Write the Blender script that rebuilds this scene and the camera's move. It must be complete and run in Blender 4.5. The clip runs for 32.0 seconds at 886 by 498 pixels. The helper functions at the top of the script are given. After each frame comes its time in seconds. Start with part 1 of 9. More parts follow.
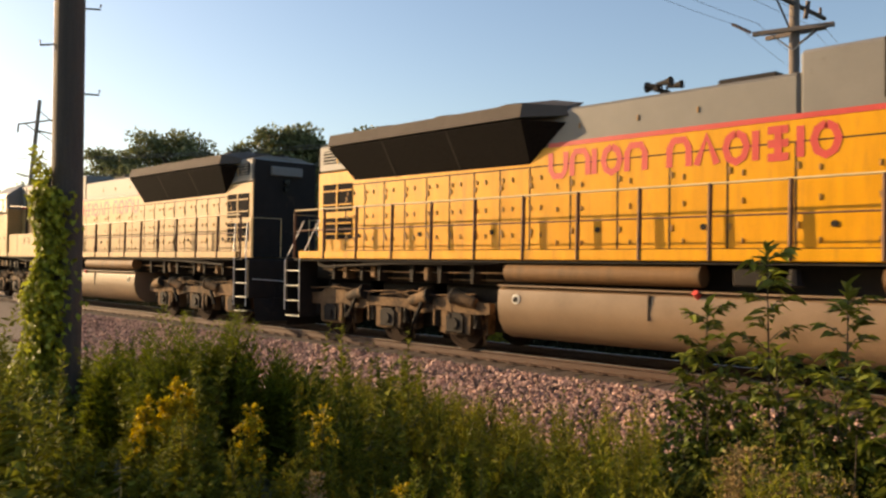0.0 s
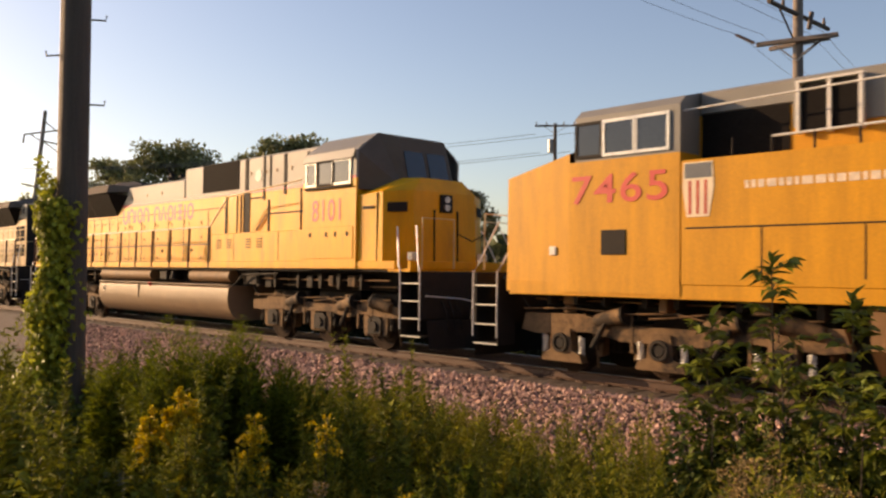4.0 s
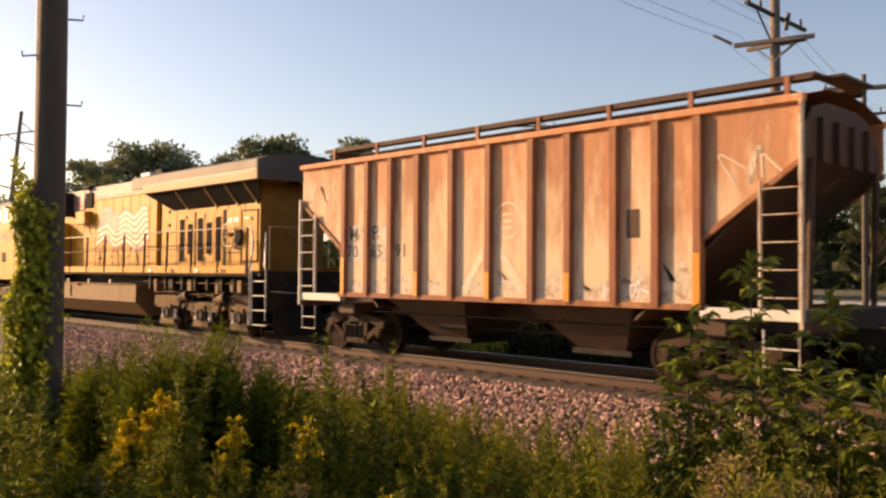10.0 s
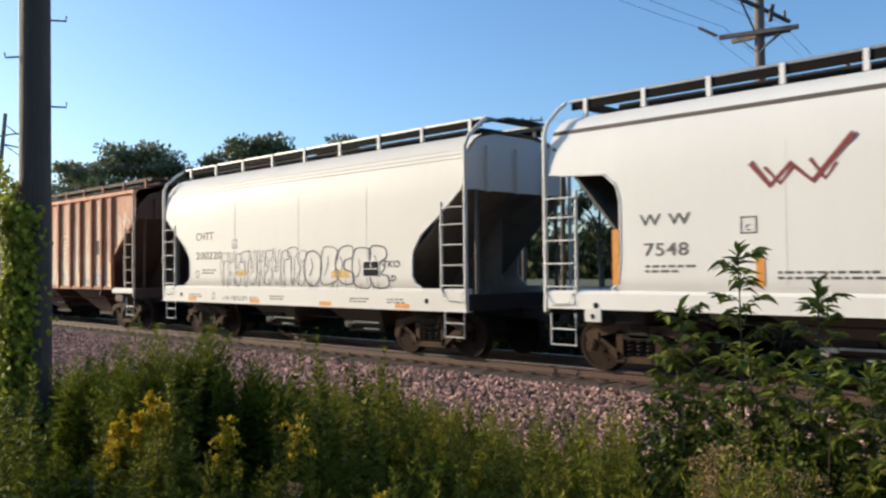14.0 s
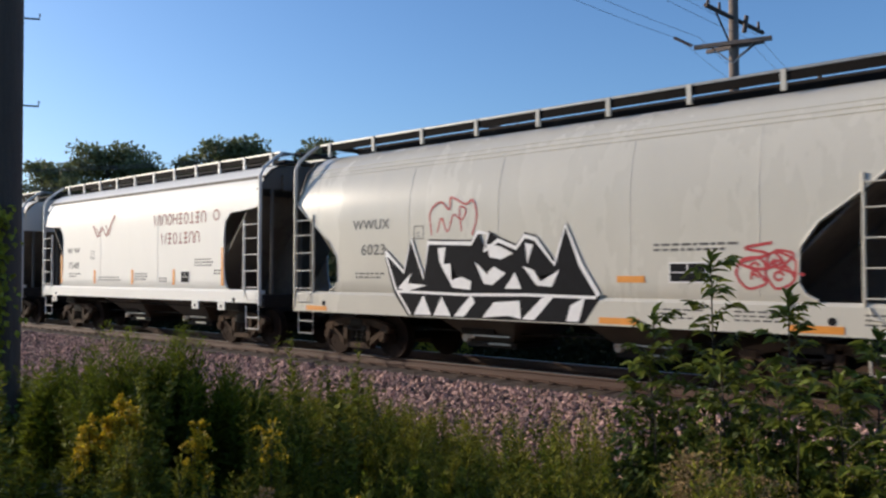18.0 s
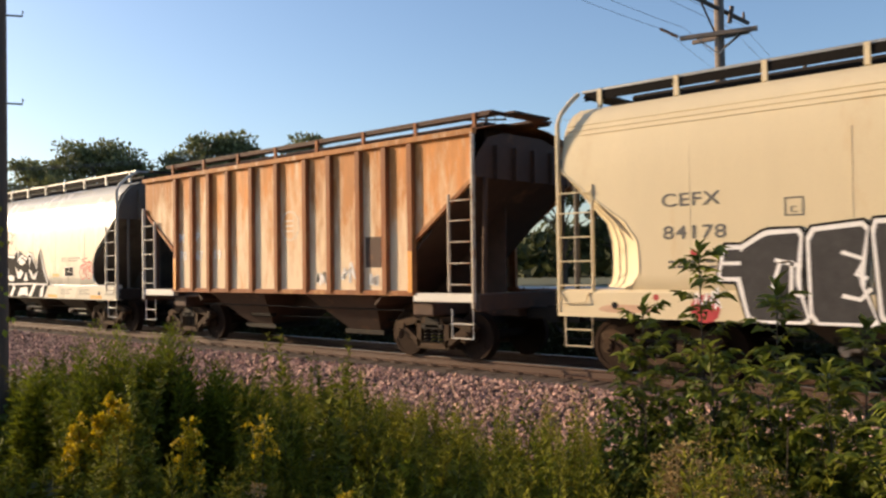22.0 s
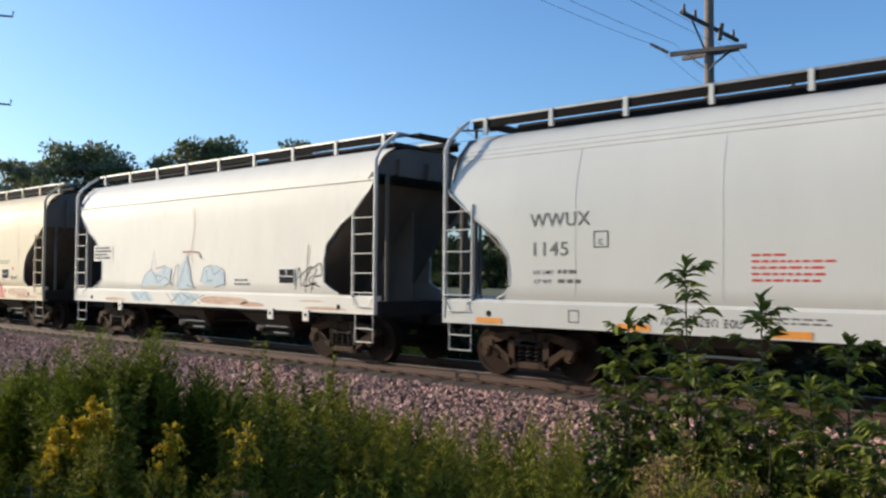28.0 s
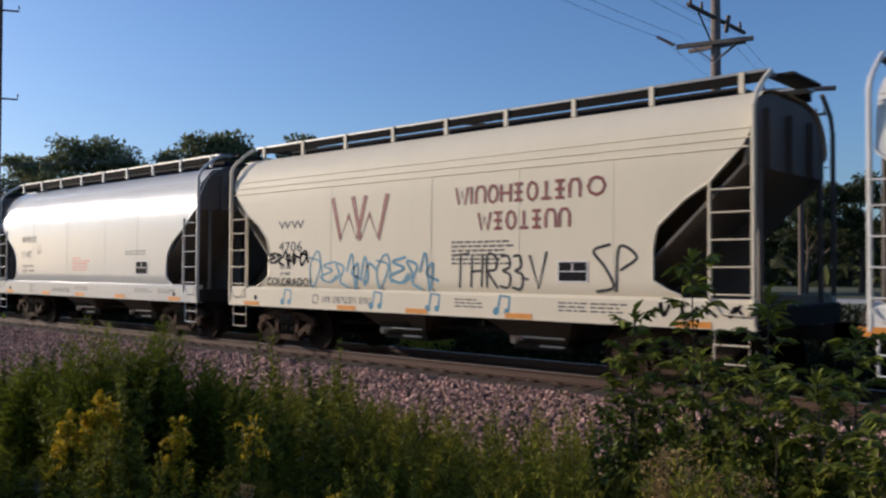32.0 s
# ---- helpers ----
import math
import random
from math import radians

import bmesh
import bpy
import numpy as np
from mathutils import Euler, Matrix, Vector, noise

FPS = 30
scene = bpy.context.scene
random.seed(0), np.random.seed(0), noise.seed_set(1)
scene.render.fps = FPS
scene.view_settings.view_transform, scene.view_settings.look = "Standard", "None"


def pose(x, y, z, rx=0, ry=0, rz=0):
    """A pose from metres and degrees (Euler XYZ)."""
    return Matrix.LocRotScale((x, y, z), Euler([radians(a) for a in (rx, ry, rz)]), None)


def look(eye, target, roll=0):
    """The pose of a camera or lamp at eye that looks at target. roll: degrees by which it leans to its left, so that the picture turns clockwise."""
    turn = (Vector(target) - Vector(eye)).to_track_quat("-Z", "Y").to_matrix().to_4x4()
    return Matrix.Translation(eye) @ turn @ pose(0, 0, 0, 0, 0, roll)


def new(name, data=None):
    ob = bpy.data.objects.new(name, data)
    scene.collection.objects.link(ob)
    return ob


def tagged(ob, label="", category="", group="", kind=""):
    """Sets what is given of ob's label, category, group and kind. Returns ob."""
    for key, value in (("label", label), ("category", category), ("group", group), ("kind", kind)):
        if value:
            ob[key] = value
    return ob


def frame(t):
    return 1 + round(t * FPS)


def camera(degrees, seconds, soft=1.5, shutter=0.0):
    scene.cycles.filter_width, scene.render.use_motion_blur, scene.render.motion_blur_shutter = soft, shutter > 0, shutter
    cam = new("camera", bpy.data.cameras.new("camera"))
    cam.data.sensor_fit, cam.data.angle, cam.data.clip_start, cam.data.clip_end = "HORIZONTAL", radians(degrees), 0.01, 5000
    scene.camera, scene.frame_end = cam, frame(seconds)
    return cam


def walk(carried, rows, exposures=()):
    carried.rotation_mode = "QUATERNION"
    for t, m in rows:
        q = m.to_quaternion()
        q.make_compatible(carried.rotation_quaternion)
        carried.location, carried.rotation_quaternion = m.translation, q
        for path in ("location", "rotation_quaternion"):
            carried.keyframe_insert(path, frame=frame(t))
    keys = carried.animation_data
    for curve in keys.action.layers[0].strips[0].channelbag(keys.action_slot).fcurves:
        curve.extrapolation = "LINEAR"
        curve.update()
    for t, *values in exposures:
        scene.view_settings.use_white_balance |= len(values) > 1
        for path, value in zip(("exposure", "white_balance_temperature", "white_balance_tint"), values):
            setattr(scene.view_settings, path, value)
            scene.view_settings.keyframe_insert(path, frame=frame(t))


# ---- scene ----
cam = camera(54.5, 32.0, soft=2.4, shutter=0.25)
EYE = (0.0, -13.0, 1.728)


def held(yaw, pitch, roll):
    return pose(*EYE, 90 + pitch, 0, yaw) @ pose(0, 0, 0, 0, 0, roll)


PATH = [
    (0.0, held(46.91, 0.90, 0.61)),
    (0.5, held(47.74, 0.82, 1.12)),
    (1.0, held(47.88, 1.92, 1.71)),
    (1.5, held(48.03, 2.00, 1.79)),
    (2.0, held(47.72, 2.00, 1.65)),
    (2.5, held(47.48, 2.46, 1.32)),
    (3.0, held(47.55, 2.40, 0.61)),
    (3.5, held(47.32, 1.79, 0.63)),
    (5.5, held(46.94, 1.33, 0.61)),
    (6.0, held(46.60, 1.03, 0.70)),
    (6.5, held(46.94, 1.61, 0.21)),
    (7.0, held(46.56, 1.51, 0.61)),
    (7.5, held(46.47, 1.52, 0.25)),
    (8.0, held(46.43, 1.60, -0.07)),
    (8.5, held(46.19, 1.48, 0.11)),
    (9.0, held(46.08, 1.46, -0.10)),
    (9.5, held(46.01, 1.46, 0.21)),
    (10.0, held(45.91, 1.61, 0.39)),
    (10.5, held(45.35, 1.76, 0.29)),
    (11.0, held(45.91, 1.68, -0.31)),
    (11.5, held(45.52, 1.64, -0.08)),
    (12.0, held(45.54, 1.56, -0.18)),
    (12.5, held(45.57, 1.33, -0.23)),
    (13.0, held(45.29, 1.64, -0.46)),
    (13.5, held(45.31, 1.49, -0.60)),
    (15.5, held(44.56, 1.10, -0.49)),
    (16.0, held(44.87, 1.23, -0.98)),
    (16.5, held(44.61, 1.65, -0.13)),
    (17.0, held(43.81, 1.72, 0.28)),
    (17.5, held(43.89, 1.67, -0.26)),
    (18.0, held(43.55, 1.67, -0.00)),
    (18.5, held(43.05, 1.80, -0.00)),
    (19.0, held(42.23, 1.12, -0.05)),
    (19.5, held(42.50, 0.86, -0.53)),
    (20.0, held(42.19, 0.89, -0.48)),
    (20.5, held(42.62, 1.08, -0.51)),
    (21.0, held(42.67, 0.89, -0.50)),
    (21.5, held(42.47, 1.00, -0.55)),
    (22.0, held(42.82, 1.24, -0.75)),
    (22.5, held(42.56, 1.25, -0.34)),
    (23.0, held(42.62, 1.53, -0.34)),
    (23.5, held(43.62, 0.83, -0.71)),
    (24.0, held(42.35, 1.40, 0.80)),
    (24.5, held(41.22, 1.67, 0.25)),
    (26.5, held(41.85, 2.16, 0.19)),
    (27.0, held(42.11, 1.87, 0.43)),
    (27.5, held(41.90, 1.93, 0.50)),
    (28.0, held(41.99, 1.89, 0.38)),
    (28.5, held(42.02, 1.75, 0.17)),
    (29.0, held(42.22, 1.79, 0.16)),
    (29.5, held(41.74, 1.95, -0.05)),
    (30.0, held(42.52, 1.78, -0.05)),
    (30.5, held(41.98, 1.93, 0.47)),
    (31.0, held(42.12, 1.96, 0.37)),
    (31.5, held(42.22, 1.84, 0.48)),
    (32.0, held(42.38, 1.47, 0.28)),
]
EXPOSURES = [
    (0.0, 0.44, 9000, 16),
    (1.0, 0.37, 9100, 17),
    (5.0, 0.31, 9700, 26),
    (7.0, 0.33, 9800, 25),
    (9.0, 0.44, 10300, 27),
    (10.2, 0.48, 10200, 27),
    (11.2, 0.46, 8000, 15),
    (11.8, 0.28, 6700, 10),
    (12.5, 0.26, 6300, 9),
    (14.5, 0.20, 6000, 8),
    (17.0, 0.0, 5900, 9),
    (19.0, -0.20, 5700, 12),
    (20.0, -0.18, 6000, 12),
    (20.6, -0.20, 7000, 16),
    (21.0, -0.02, 7300, 18),
    (22.0, 0.32, 7500, 15),
    (23.0, 0.26, 6500, 11),
    (24.0, 0.26, 6300, 9),
    (27.0, 0.16, 5800, 7),
    (30.0, 0.14, 5800, 10),
    (30.5, -0.02, 5800, 12),
    (31.0, -0.48, 6000, 16),
    (32.0, -0.42, 5750, 15),
]
walk(cam, PATH, EXPOSURES)

# ---- daylight: low evening sun from behind the viewer's left shoulder ----
SUN_AZ, SUN_EL = radians(248), radians(16)
SUN_DIR = Vector((math.sin(SUN_AZ) * math.cos(SUN_EL), math.cos(SUN_AZ) * math.cos(SUN_EL), math.sin(SUN_EL)))
world = bpy.data.worlds.new("sky")
scene.world = world
world.use_nodes = True
wn = world.node_tree.nodes
sky = wn.new("ShaderNodeTexSky")
sky.sky_type = "NISHITA"
sky.sun_disc = False
sky.sun_elevation, sky.sun_rotation = SUN_EL, SUN_AZ
sky.air_density, sky.dust_density, sky.ozone_density = 1.0, 1.2, 4.2
wn["Background"].inputs["Strength"].default_value = 0.18
world.node_tree.links.new(sky.outputs[0], wn["Background"].inputs["Color"])
sun_lamp = bpy.data.lights.new("sun", "SUN")
sun_lamp.energy, sun_lamp.angle, sun_lamp.color = 5.0, radians(0.6), (1.0, 0.80, 0.56)
sun = new("sun", sun_lamp)
sun.matrix_world = look((0, 0, 60), Vector((0, 0, 60)) - SUN_DIR)
scene.view_settings.exposure = 0.0


# ---- train's way: it gathers a little speed from start to end ----
def gone(t):
    u = t / 32
    return -151.900 * u - 5.818 * u**2 - 1.457 * u**3 + 0.679 * u**4


# ---- materials ----
def material(name, base, rough=0.6, metal=0.0, scale=6.0, vary=0.18, fine=60.0, bump=0.15, stain=None, stain_at=0.55, stain_scale=1.2, stain_soft=0.14, stain_low=None,
             stretch=(1, 1, 1), rough_vary=0.12, per_object=0.0, per_island=0.0, coat=0.0, spec=0.5, through_light=0.0):
    """Principled surface with variation at two scales, an optional stain colour with its own shape, and fine relief."""
    m = bpy.data.materials.new(name)
    m.use_nodes = True
    n, l = m.node_tree.nodes, m.node_tree.links
    b = n["Principled BSDF"]
    tc = n.new("ShaderNodeTexCoord")
    mp = n.new("ShaderNodeMapping")
    mp.inputs["Scale"].default_value = stretch
    l.new(tc.outputs["Object"], mp.inputs["Vector"])
    big = n.new("ShaderNodeTexNoise")
    big.inputs["Scale"].default_value, big.inputs["Detail"].default_value, big.inputs["Roughness"].default_value = scale, 5, 0.65
    l.new(mp.outputs[0], big.inputs["Vector"])
    small = n.new("ShaderNodeTexNoise")
    small.inputs["Scale"].default_value, small.inputs["Detail"].default_value = fine, 3
    l.new(tc.outputs["Object"], small.inputs["Vector"])
    mix = n.new("ShaderNodeMix")
    mix.data_type = "FLOAT"
    mix.inputs[0].default_value = 0.35
    l.new(big.outputs["Fac"], mix.inputs[2])
    l.new(small.outputs["Fac"], mix.inputs[3])
    shade = n.new("ShaderNodeMapRange")
    shade.inputs["From Min"].default_value, shade.inputs["From Max"].default_value = 0.3, 0.7
    shade.inputs["To Min"].default_value, shade.inputs["To Max"].default_value = 1 - vary, 1 + vary
    l.new(mix.outputs[0], shade.inputs["Value"])
    colour = n.new("ShaderNodeMix")
    colour.data_type = "RGBA"
    colour.blend_type = "MULTIPLY"
    colour.inputs[0].default_value = 1
    colour.inputs[6].default_value = (*base, 1)
    l.new(shade.outputs[0], colour.inputs[7])
    last = colour.outputs[2]
    if per_object or per_island:
        src = n.new("ShaderNodeObjectInfo").outputs["Random"] if per_object else n.new("ShaderNodeNewGeometry").outputs["Random Per Island"]
        amount = per_object or per_island
        r = n.new("ShaderNodeMapRange")
        r.inputs["To Min"].default_value, r.inputs["To Max"].default_value = 1 - amount, 1 + amount
        l.new(src, r.inputs["Value"])
        c = n.new("ShaderNodeMix")
        c.data_type = "RGBA"
        c.blend_type = "MULTIPLY"
        c.inputs[0].default_value = 1
        l.new(last, c.inputs[6])
        l.new(r.outputs[0], c.inputs[7])
        last = c.outputs[2]
    if stain:
        sm = n.new("ShaderNodeTexNoise")
        sm.inputs["Scale"].default_value, sm.inputs["Detail"].default_value, sm.inputs["Roughness"].default_value = stain_scale, 8, 0.7
        l.new(mp.outputs[0], sm.inputs["Vector"])
        sr = n.new("ShaderNodeMapRange")
        sr.inputs["From Min"].default_value, sr.inputs["From Max"].default_value = stain_at, stain_at + stain_soft
        wear = sm.outputs["Fac"]
        if stain_low:
            # paint worn through more towards the lower edge: full at the first height, none at the second
            sp = n.new("ShaderNodeSeparateXYZ")
            l.new(tc.outputs["Object"], sp.inputs[0])
            zr = n.new("ShaderNodeMapRange")
            zr.inputs["From Min"].default_value, zr.inputs["From Max"].default_value = stain_low[0], stain_low[1]
            zr.inputs["To Min"].default_value, zr.inputs["To Max"].default_value = stain_low[2], -stain_low[2]
            l.new(sp.outputs["Z"], zr.inputs["Value"])
            ad = n.new("ShaderNodeMath")
            ad.operation = "ADD"
            l.new(wear, ad.inputs[0])
            l.new(zr.outputs[0], ad.inputs[1])
            wear = ad.outputs[0]
        l.new(wear, sr.inputs["Value"])
        c = n.new("ShaderNodeMix")
        c.data_type = "RGBA"
        l.new(sr.outputs[0], c.inputs[0])
        l.new(last, c.inputs[6])
        c.inputs[7].default_value = (*stain, 1)
        last = c.outputs[2]
    l.new(last, b.inputs["Base Color"])
    rr = n.new("ShaderNodeMapRange")
    rr.inputs["To Min"].default_value, rr.inputs["To Max"].default_value = max(rough - rough_vary, 0.02), min(rough + rough_vary, 1)
    l.new(big.outputs["Fac"], rr.inputs["Value"])
    l.new(rr.outputs[0], b.inputs["Roughness"])
    b.inputs["Metallic"].default_value = metal
    b.inputs["Coat Weight"].default_value = coat
    b.inputs["Specular IOR Level"].default_value = spec
    if bump:
        bp = n.new("ShaderNodeBump")
        bp.inputs["Strength"].default_value, bp.inputs["Distance"].default_value = bump, 0.02
        l.new(mix.outputs[0], bp.inputs["Height"])
        l.new(bp.outputs[0], b.inputs["Normal"])
    if through_light:
        tr = n.new("ShaderNodeBsdfTranslucent")
        l.new(last, tr.inputs["Color"])
        ms = n.new("ShaderNodeMixShader")
        ms.inputs[0].default_value = through_light
        l.new(b.outputs[0], ms.inputs[1])
        l.new(tr.outputs[0], ms.inputs[2])
        l.new(ms.outputs[0], n["Material Output"].inputs["Surface"])
    return m


YELLOW = material("armour_yellow_paint", (0.76, 0.345, 0.008), 0.42, scale=1.6, vary=0.22, bump=0.08, stretch=(2.2, 1, 0.35), stain=(0.34, 0.155, 0.03), stain_at=0.56, stain_scale=1.5, stain_soft=0.3, spec=0.3)
FADED_YELLOW = material("dirty_faded_yellow_paint", (0.46, 0.275, 0.10), 0.55, scale=1.6, vary=0.25, bump=0.08, stretch=(2.2, 1, 0.35), stain=(0.22, 0.13, 0.06), stain_at=0.54, stain_scale=1.5, stain_soft=0.3)
DUSTY_YELLOW = material("dusty_orange_yellow_paint", (0.60, 0.272, 0.018), 0.55, scale=1.6, vary=0.26, fine=40, bump=0.05, stretch=(2.5, 2.5, 0.35), spec=0.3)
SOOT_GREY = material("sooty_grey_roof_paint", (0.165, 0.14, 0.112), 0.65, scale=1.5, vary=0.22, bump=0.05)
SOOT_FASCIA = material("sooty_fascia_yellow", (0.36, 0.20, 0.075), 0.6, scale=1.6, vary=0.25, bump=0.04)
BROWN_RAIL = material("worn_brown_handrail", (0.36, 0.20, 0.115), 0.45, scale=5, vary=0.3, bump=0.05)
STANCHION = material("brown_stanchion_paint", (0.13, 0.058, 0.032), 0.7, scale=6, vary=0.3, bump=0.05)
# Darker copy of the yellow: the rear end's shade put into the colour.
SHADED_YELLOW = material("shaded_yellow_paint", (0.33, 0.14, 0.018), 0.6, scale=1.6, vary=0.3, bump=0.08, stain=(0.13, 0.07, 0.03), stain_at=0.5, stain_soft=0.3, spec=0.3)
LATCH = material("worn_latch_metal", (0.36, 0.185, 0.05), 0.6, scale=8, vary=0.3, bump=0.05)
COWL = material("sooty_cowl_paint", (0.125, 0.102, 0.084), 0.85, scale=1.5, vary=0.2, bump=0.1, stain=(0.08, 0.07, 0.06), stain_at=0.6, spec=0.15)
GREY = material("grey_roof_paint", (0.205, 0.195, 0.173), 0.55, scale=1.5, vary=0.14, bump=0.08, stain=(0.14, 0.12, 0.10), stain_at=0.64)
FLAG_RED = material("faded_flag_red", (0.50, 0.075, 0.04), 0.5, scale=3, vary=0.2, bump=0.03)
FLAG_WHITE = material("faded_flag_white", (0.74, 0.61, 0.44), 0.5, scale=3, vary=0.15, bump=0.03)
FLAG_BLUE = material("faded_flag_blue", (0.095, 0.11, 0.125), 0.5, scale=3, vary=0.25, bump=0.03)
RED = material("red_paint", (0.62, 0.06, 0.045), 0.45, scale=3, vary=0.12, bump=0.04)
DARK = material("black_grimy_metal", (0.024, 0.02, 0.017), 0.8, scale=4, vary=0.35, bump=0.2, stain=(0.07, 0.05, 0.033), stain_at=0.6, spec=0.25)
SCREEN = material("dark_intake_screen", (0.014, 0.012, 0.011), 0.9, scale=30, vary=0.5, bump=0.3, spec=0.08)
TRUCK = material("dusty_truck_steel", (0.20, 0.122, 0.066), 0.8, scale=5, vary=0.4, bump=0.3, stain=(0.035, 0.026, 0.02), stain_at=0.48, spec=0.15)
PALE_TANK = material("pale_dusty_tank", (0.255, 0.168, 0.10), 0.42, scale=1.6, vary=0.25, bump=0.05)
TANK = material("dusty_grey_tank", (0.205, 0.108, 0.045), 0.72, scale=1.6, vary=0.28, bump=0.12, stain=(0.10, 0.066, 0.038), stain_at=0.54, stain_soft=0.25, stretch=(1.6, 1, 0.5), spec=0.35)
WHEEL = material("brown_wheel_steel", (0.034, 0.021, 0.015), 0.9, 0.1, scale=8, vary=0.3, bump=0.15, spec=0.12)
HANDRAIL = material("worn_handrail_paint", (0.66, 0.50, 0.26), 0.35, scale=5, vary=0.25, bump=0.05)
WHITE_RAIL = material("white_painted_steel", (0.72, 0.70, 0.64), 0.4, scale=6, vary=0.1, bump=0.05)
GLASS = material("dark_cab_glass", (0.02, 0.023, 0.026), 0.08, scale=2, vary=0.1, bump=0.0, rough_vary=0.03, coat=0.5)
BRIGHT_FRAME = material("bright_window_frame", (0.70, 0.68, 0.62), 0.3, 0.3, scale=6, vary=0.1, bump=0.03)
RUST = material("rusty_hopper_paint", (0.30, 0.108, 0.054), 0.75, scale=1.1, vary=0.35, bump=0.2, stain=(0.44, 0.22, 0.11), stain_at=0.5, stain_scale=0.9, stretch=(1, 1, 0.45))
RUST2 = material("orange_rust_paint", (0.27, 0.088, 0.024), 0.75, scale=1.4, vary=0.4, bump=0.2, stain=(0.52, 0.26, 0.10), stain_at=0.54, stain_scale=0.8, stretch=(1, 1, 0.4))
# End and slope colours darkened: shade at the car ends is put into them.
SHADE_GRIME = material("shade_grime_paint", (0.14, 0.122, 0.10), 0.7, scale=1.3, vary=0.25, bump=0.1, stretch=(1, 1, 0.4), stain=(0.10, 0.085, 0.07), stain_at=0.48, stain_soft=0.25)
SLOPE = material("shaded_slope_sheet", (0.13, 0.112, 0.092), 0.75, scale=1.5, vary=0.3, bump=0.1, stain=(0.045, 0.038, 0.032), stain_at=0.5, stain_soft=0.25)
PANEL_A = material("faded_brown_panel_paint", (0.56, 0.245, 0.125), 0.75, per_object=0.25, scale=2.2, vary=0.28, bump=0.2, stain=(0.74, 0.55, 0.37), stain_at=0.375, stain_scale=1.3, stain_soft=0.22, stain_low=(1.2, 4.2, 0.16), stretch=(1.5, 1, 0.35))
PANEL_E = material("orange_rust_streaked_panel", (0.58, 0.235, 0.065), 0.75, per_object=0.30, scale=2.4, vary=0.32, bump=0.2, stain=(0.78, 0.60, 0.40), stain_at=0.385, stain_scale=1.3, stain_soft=0.20, stain_low=(1.2, 4.2, 0.15), stretch=(1.7, 1, 0.38))
FREIGHT_TRUCK = material("grimy_truck_casting", (0.070, 0.044, 0.028), 0.8, scale=3, vary=0.35, bump=0.25, stain=(0.035, 0.028, 0.022), stain_at=0.56, spec=0.12)
RUST_DARK = material("dark_rust_steel", (0.085, 0.047, 0.032), 0.8, scale=3, vary=0.35, bump=0.25, stain=(0.26, 0.12, 0.06), stain_at=0.58)
CREAM = material("cream_hopper_paint", (0.76, 0.68, 0.51), 0.62, scale=0.7, vary=0.07, bump=0.05, stretch=(1, 1, 0.3), stain=(0.55, 0.40, 0.24), stain_at=0.70)
OFFWHITE = material("off_white_hopper_paint", (0.70, 0.67, 0.60), 0.60, scale=0.7, vary=0.06, bump=0.05, stretch=(1, 1, 0.3), stain=(0.52, 0.46, 0.37), stain_at=0.68)
GREYED_CREAM = material("greyed_cream_hopper_paint", (0.74, 0.70, 0.61), 0.62, scale=0.7, vary=0.1, bump=0.10, stretch=(1, 1, 0.3), stain=(0.46, 0.36, 0.26), stain_at=0.64)
BAY_STEEL = material("dusty_bay_steel", (0.085, 0.066, 0.052), 0.8, scale=2, vary=0.3, bump=0.2)
# Bright leaf colour holds the sunlight that the train's shadow takes away.
BUSH_LEAF = material("sun_toned_bush_leaf", (0.34, 0.30, 0.03), 0.8, scale=5, vary=0.3, bump=0.0, spec=0.15)
WHITE = material("white_hopper_paint", (0.80, 0.78, 0.72), 0.55, scale=0.8, vary=0.05, bump=0.05, stretch=(1, 1, 0.3), stain=(0.58, 0.50, 0.40), stain_at=0.70)
PALEGREY = material("pale_grey_hopper_paint", (0.62, 0.61, 0.56), 0.22, scale=0.8, vary=0.05, bump=0.04, stretch=(1, 1, 0.3), stain=(0.45, 0.43, 0.38), stain_at=0.72)
WARMGREY = material("warm_pale_grey_hopper_paint", (0.60, 0.565, 0.48), 0.26, scale=0.8, vary=0.06, bump=0.04, stretch=(1, 1, 0.3), stain=(0.45, 0.40, 0.32), stain_at=0.70)
TAN = material("tan_hopper_paint", (0.66, 0.55, 0.36), 0.62, scale=0.8, vary=0.08, bump=0.05, stretch=(1, 1, 0.3), stain=(0.56, 0.36, 0.17), stain_at=0.60, stain_soft=0.3)
BLACK_PAINT = material("black_spray_paint", (0.014, 0.014, 0.016), 0.85, scale=6, vary=0.3, bump=0.03, spec=0.12)
GREY_PAINT = material("charcoal_spray_paint", (0.062, 0.060, 0.060), 0.85, scale=6, vary=0.25, bump=0.03, spec=0.12)
WHITE_PAINT = material("white_spray_paint", (0.82, 0.80, 0.78), 0.5, scale=6, vary=0.1, bump=0.03)
RED_PAINT = material("red_spray_paint", (0.44, 0.035, 0.04), 0.5, scale=6, vary=0.2, bump=0.03)
BLUE_PAINT = material("blue_spray_paint", (0.07, 0.26, 0.38), 0.5, scale=6, vary=0.2, bump=0.03)
WORN_LINE = material("worn_grey_spray_line", (0.16, 0.155, 0.16), 0.8, scale=6, vary=0.35, bump=0.02, spec=0.15)
YELLOW_MARK = material("worn_yellow_reflector", (0.62, 0.38, 0.06), 0.6, scale=8, vary=0.3, bump=0.02)
NAVY_PAINT = material("faded_navy_paint", (0.13, 0.15, 0.24), 0.5, scale=6, vary=0.25, bump=0.03)
MAROON = material("maroon_paint", (0.215, 0.030, 0.024), 0.5, scale=6, vary=0.2, bump=0.03)
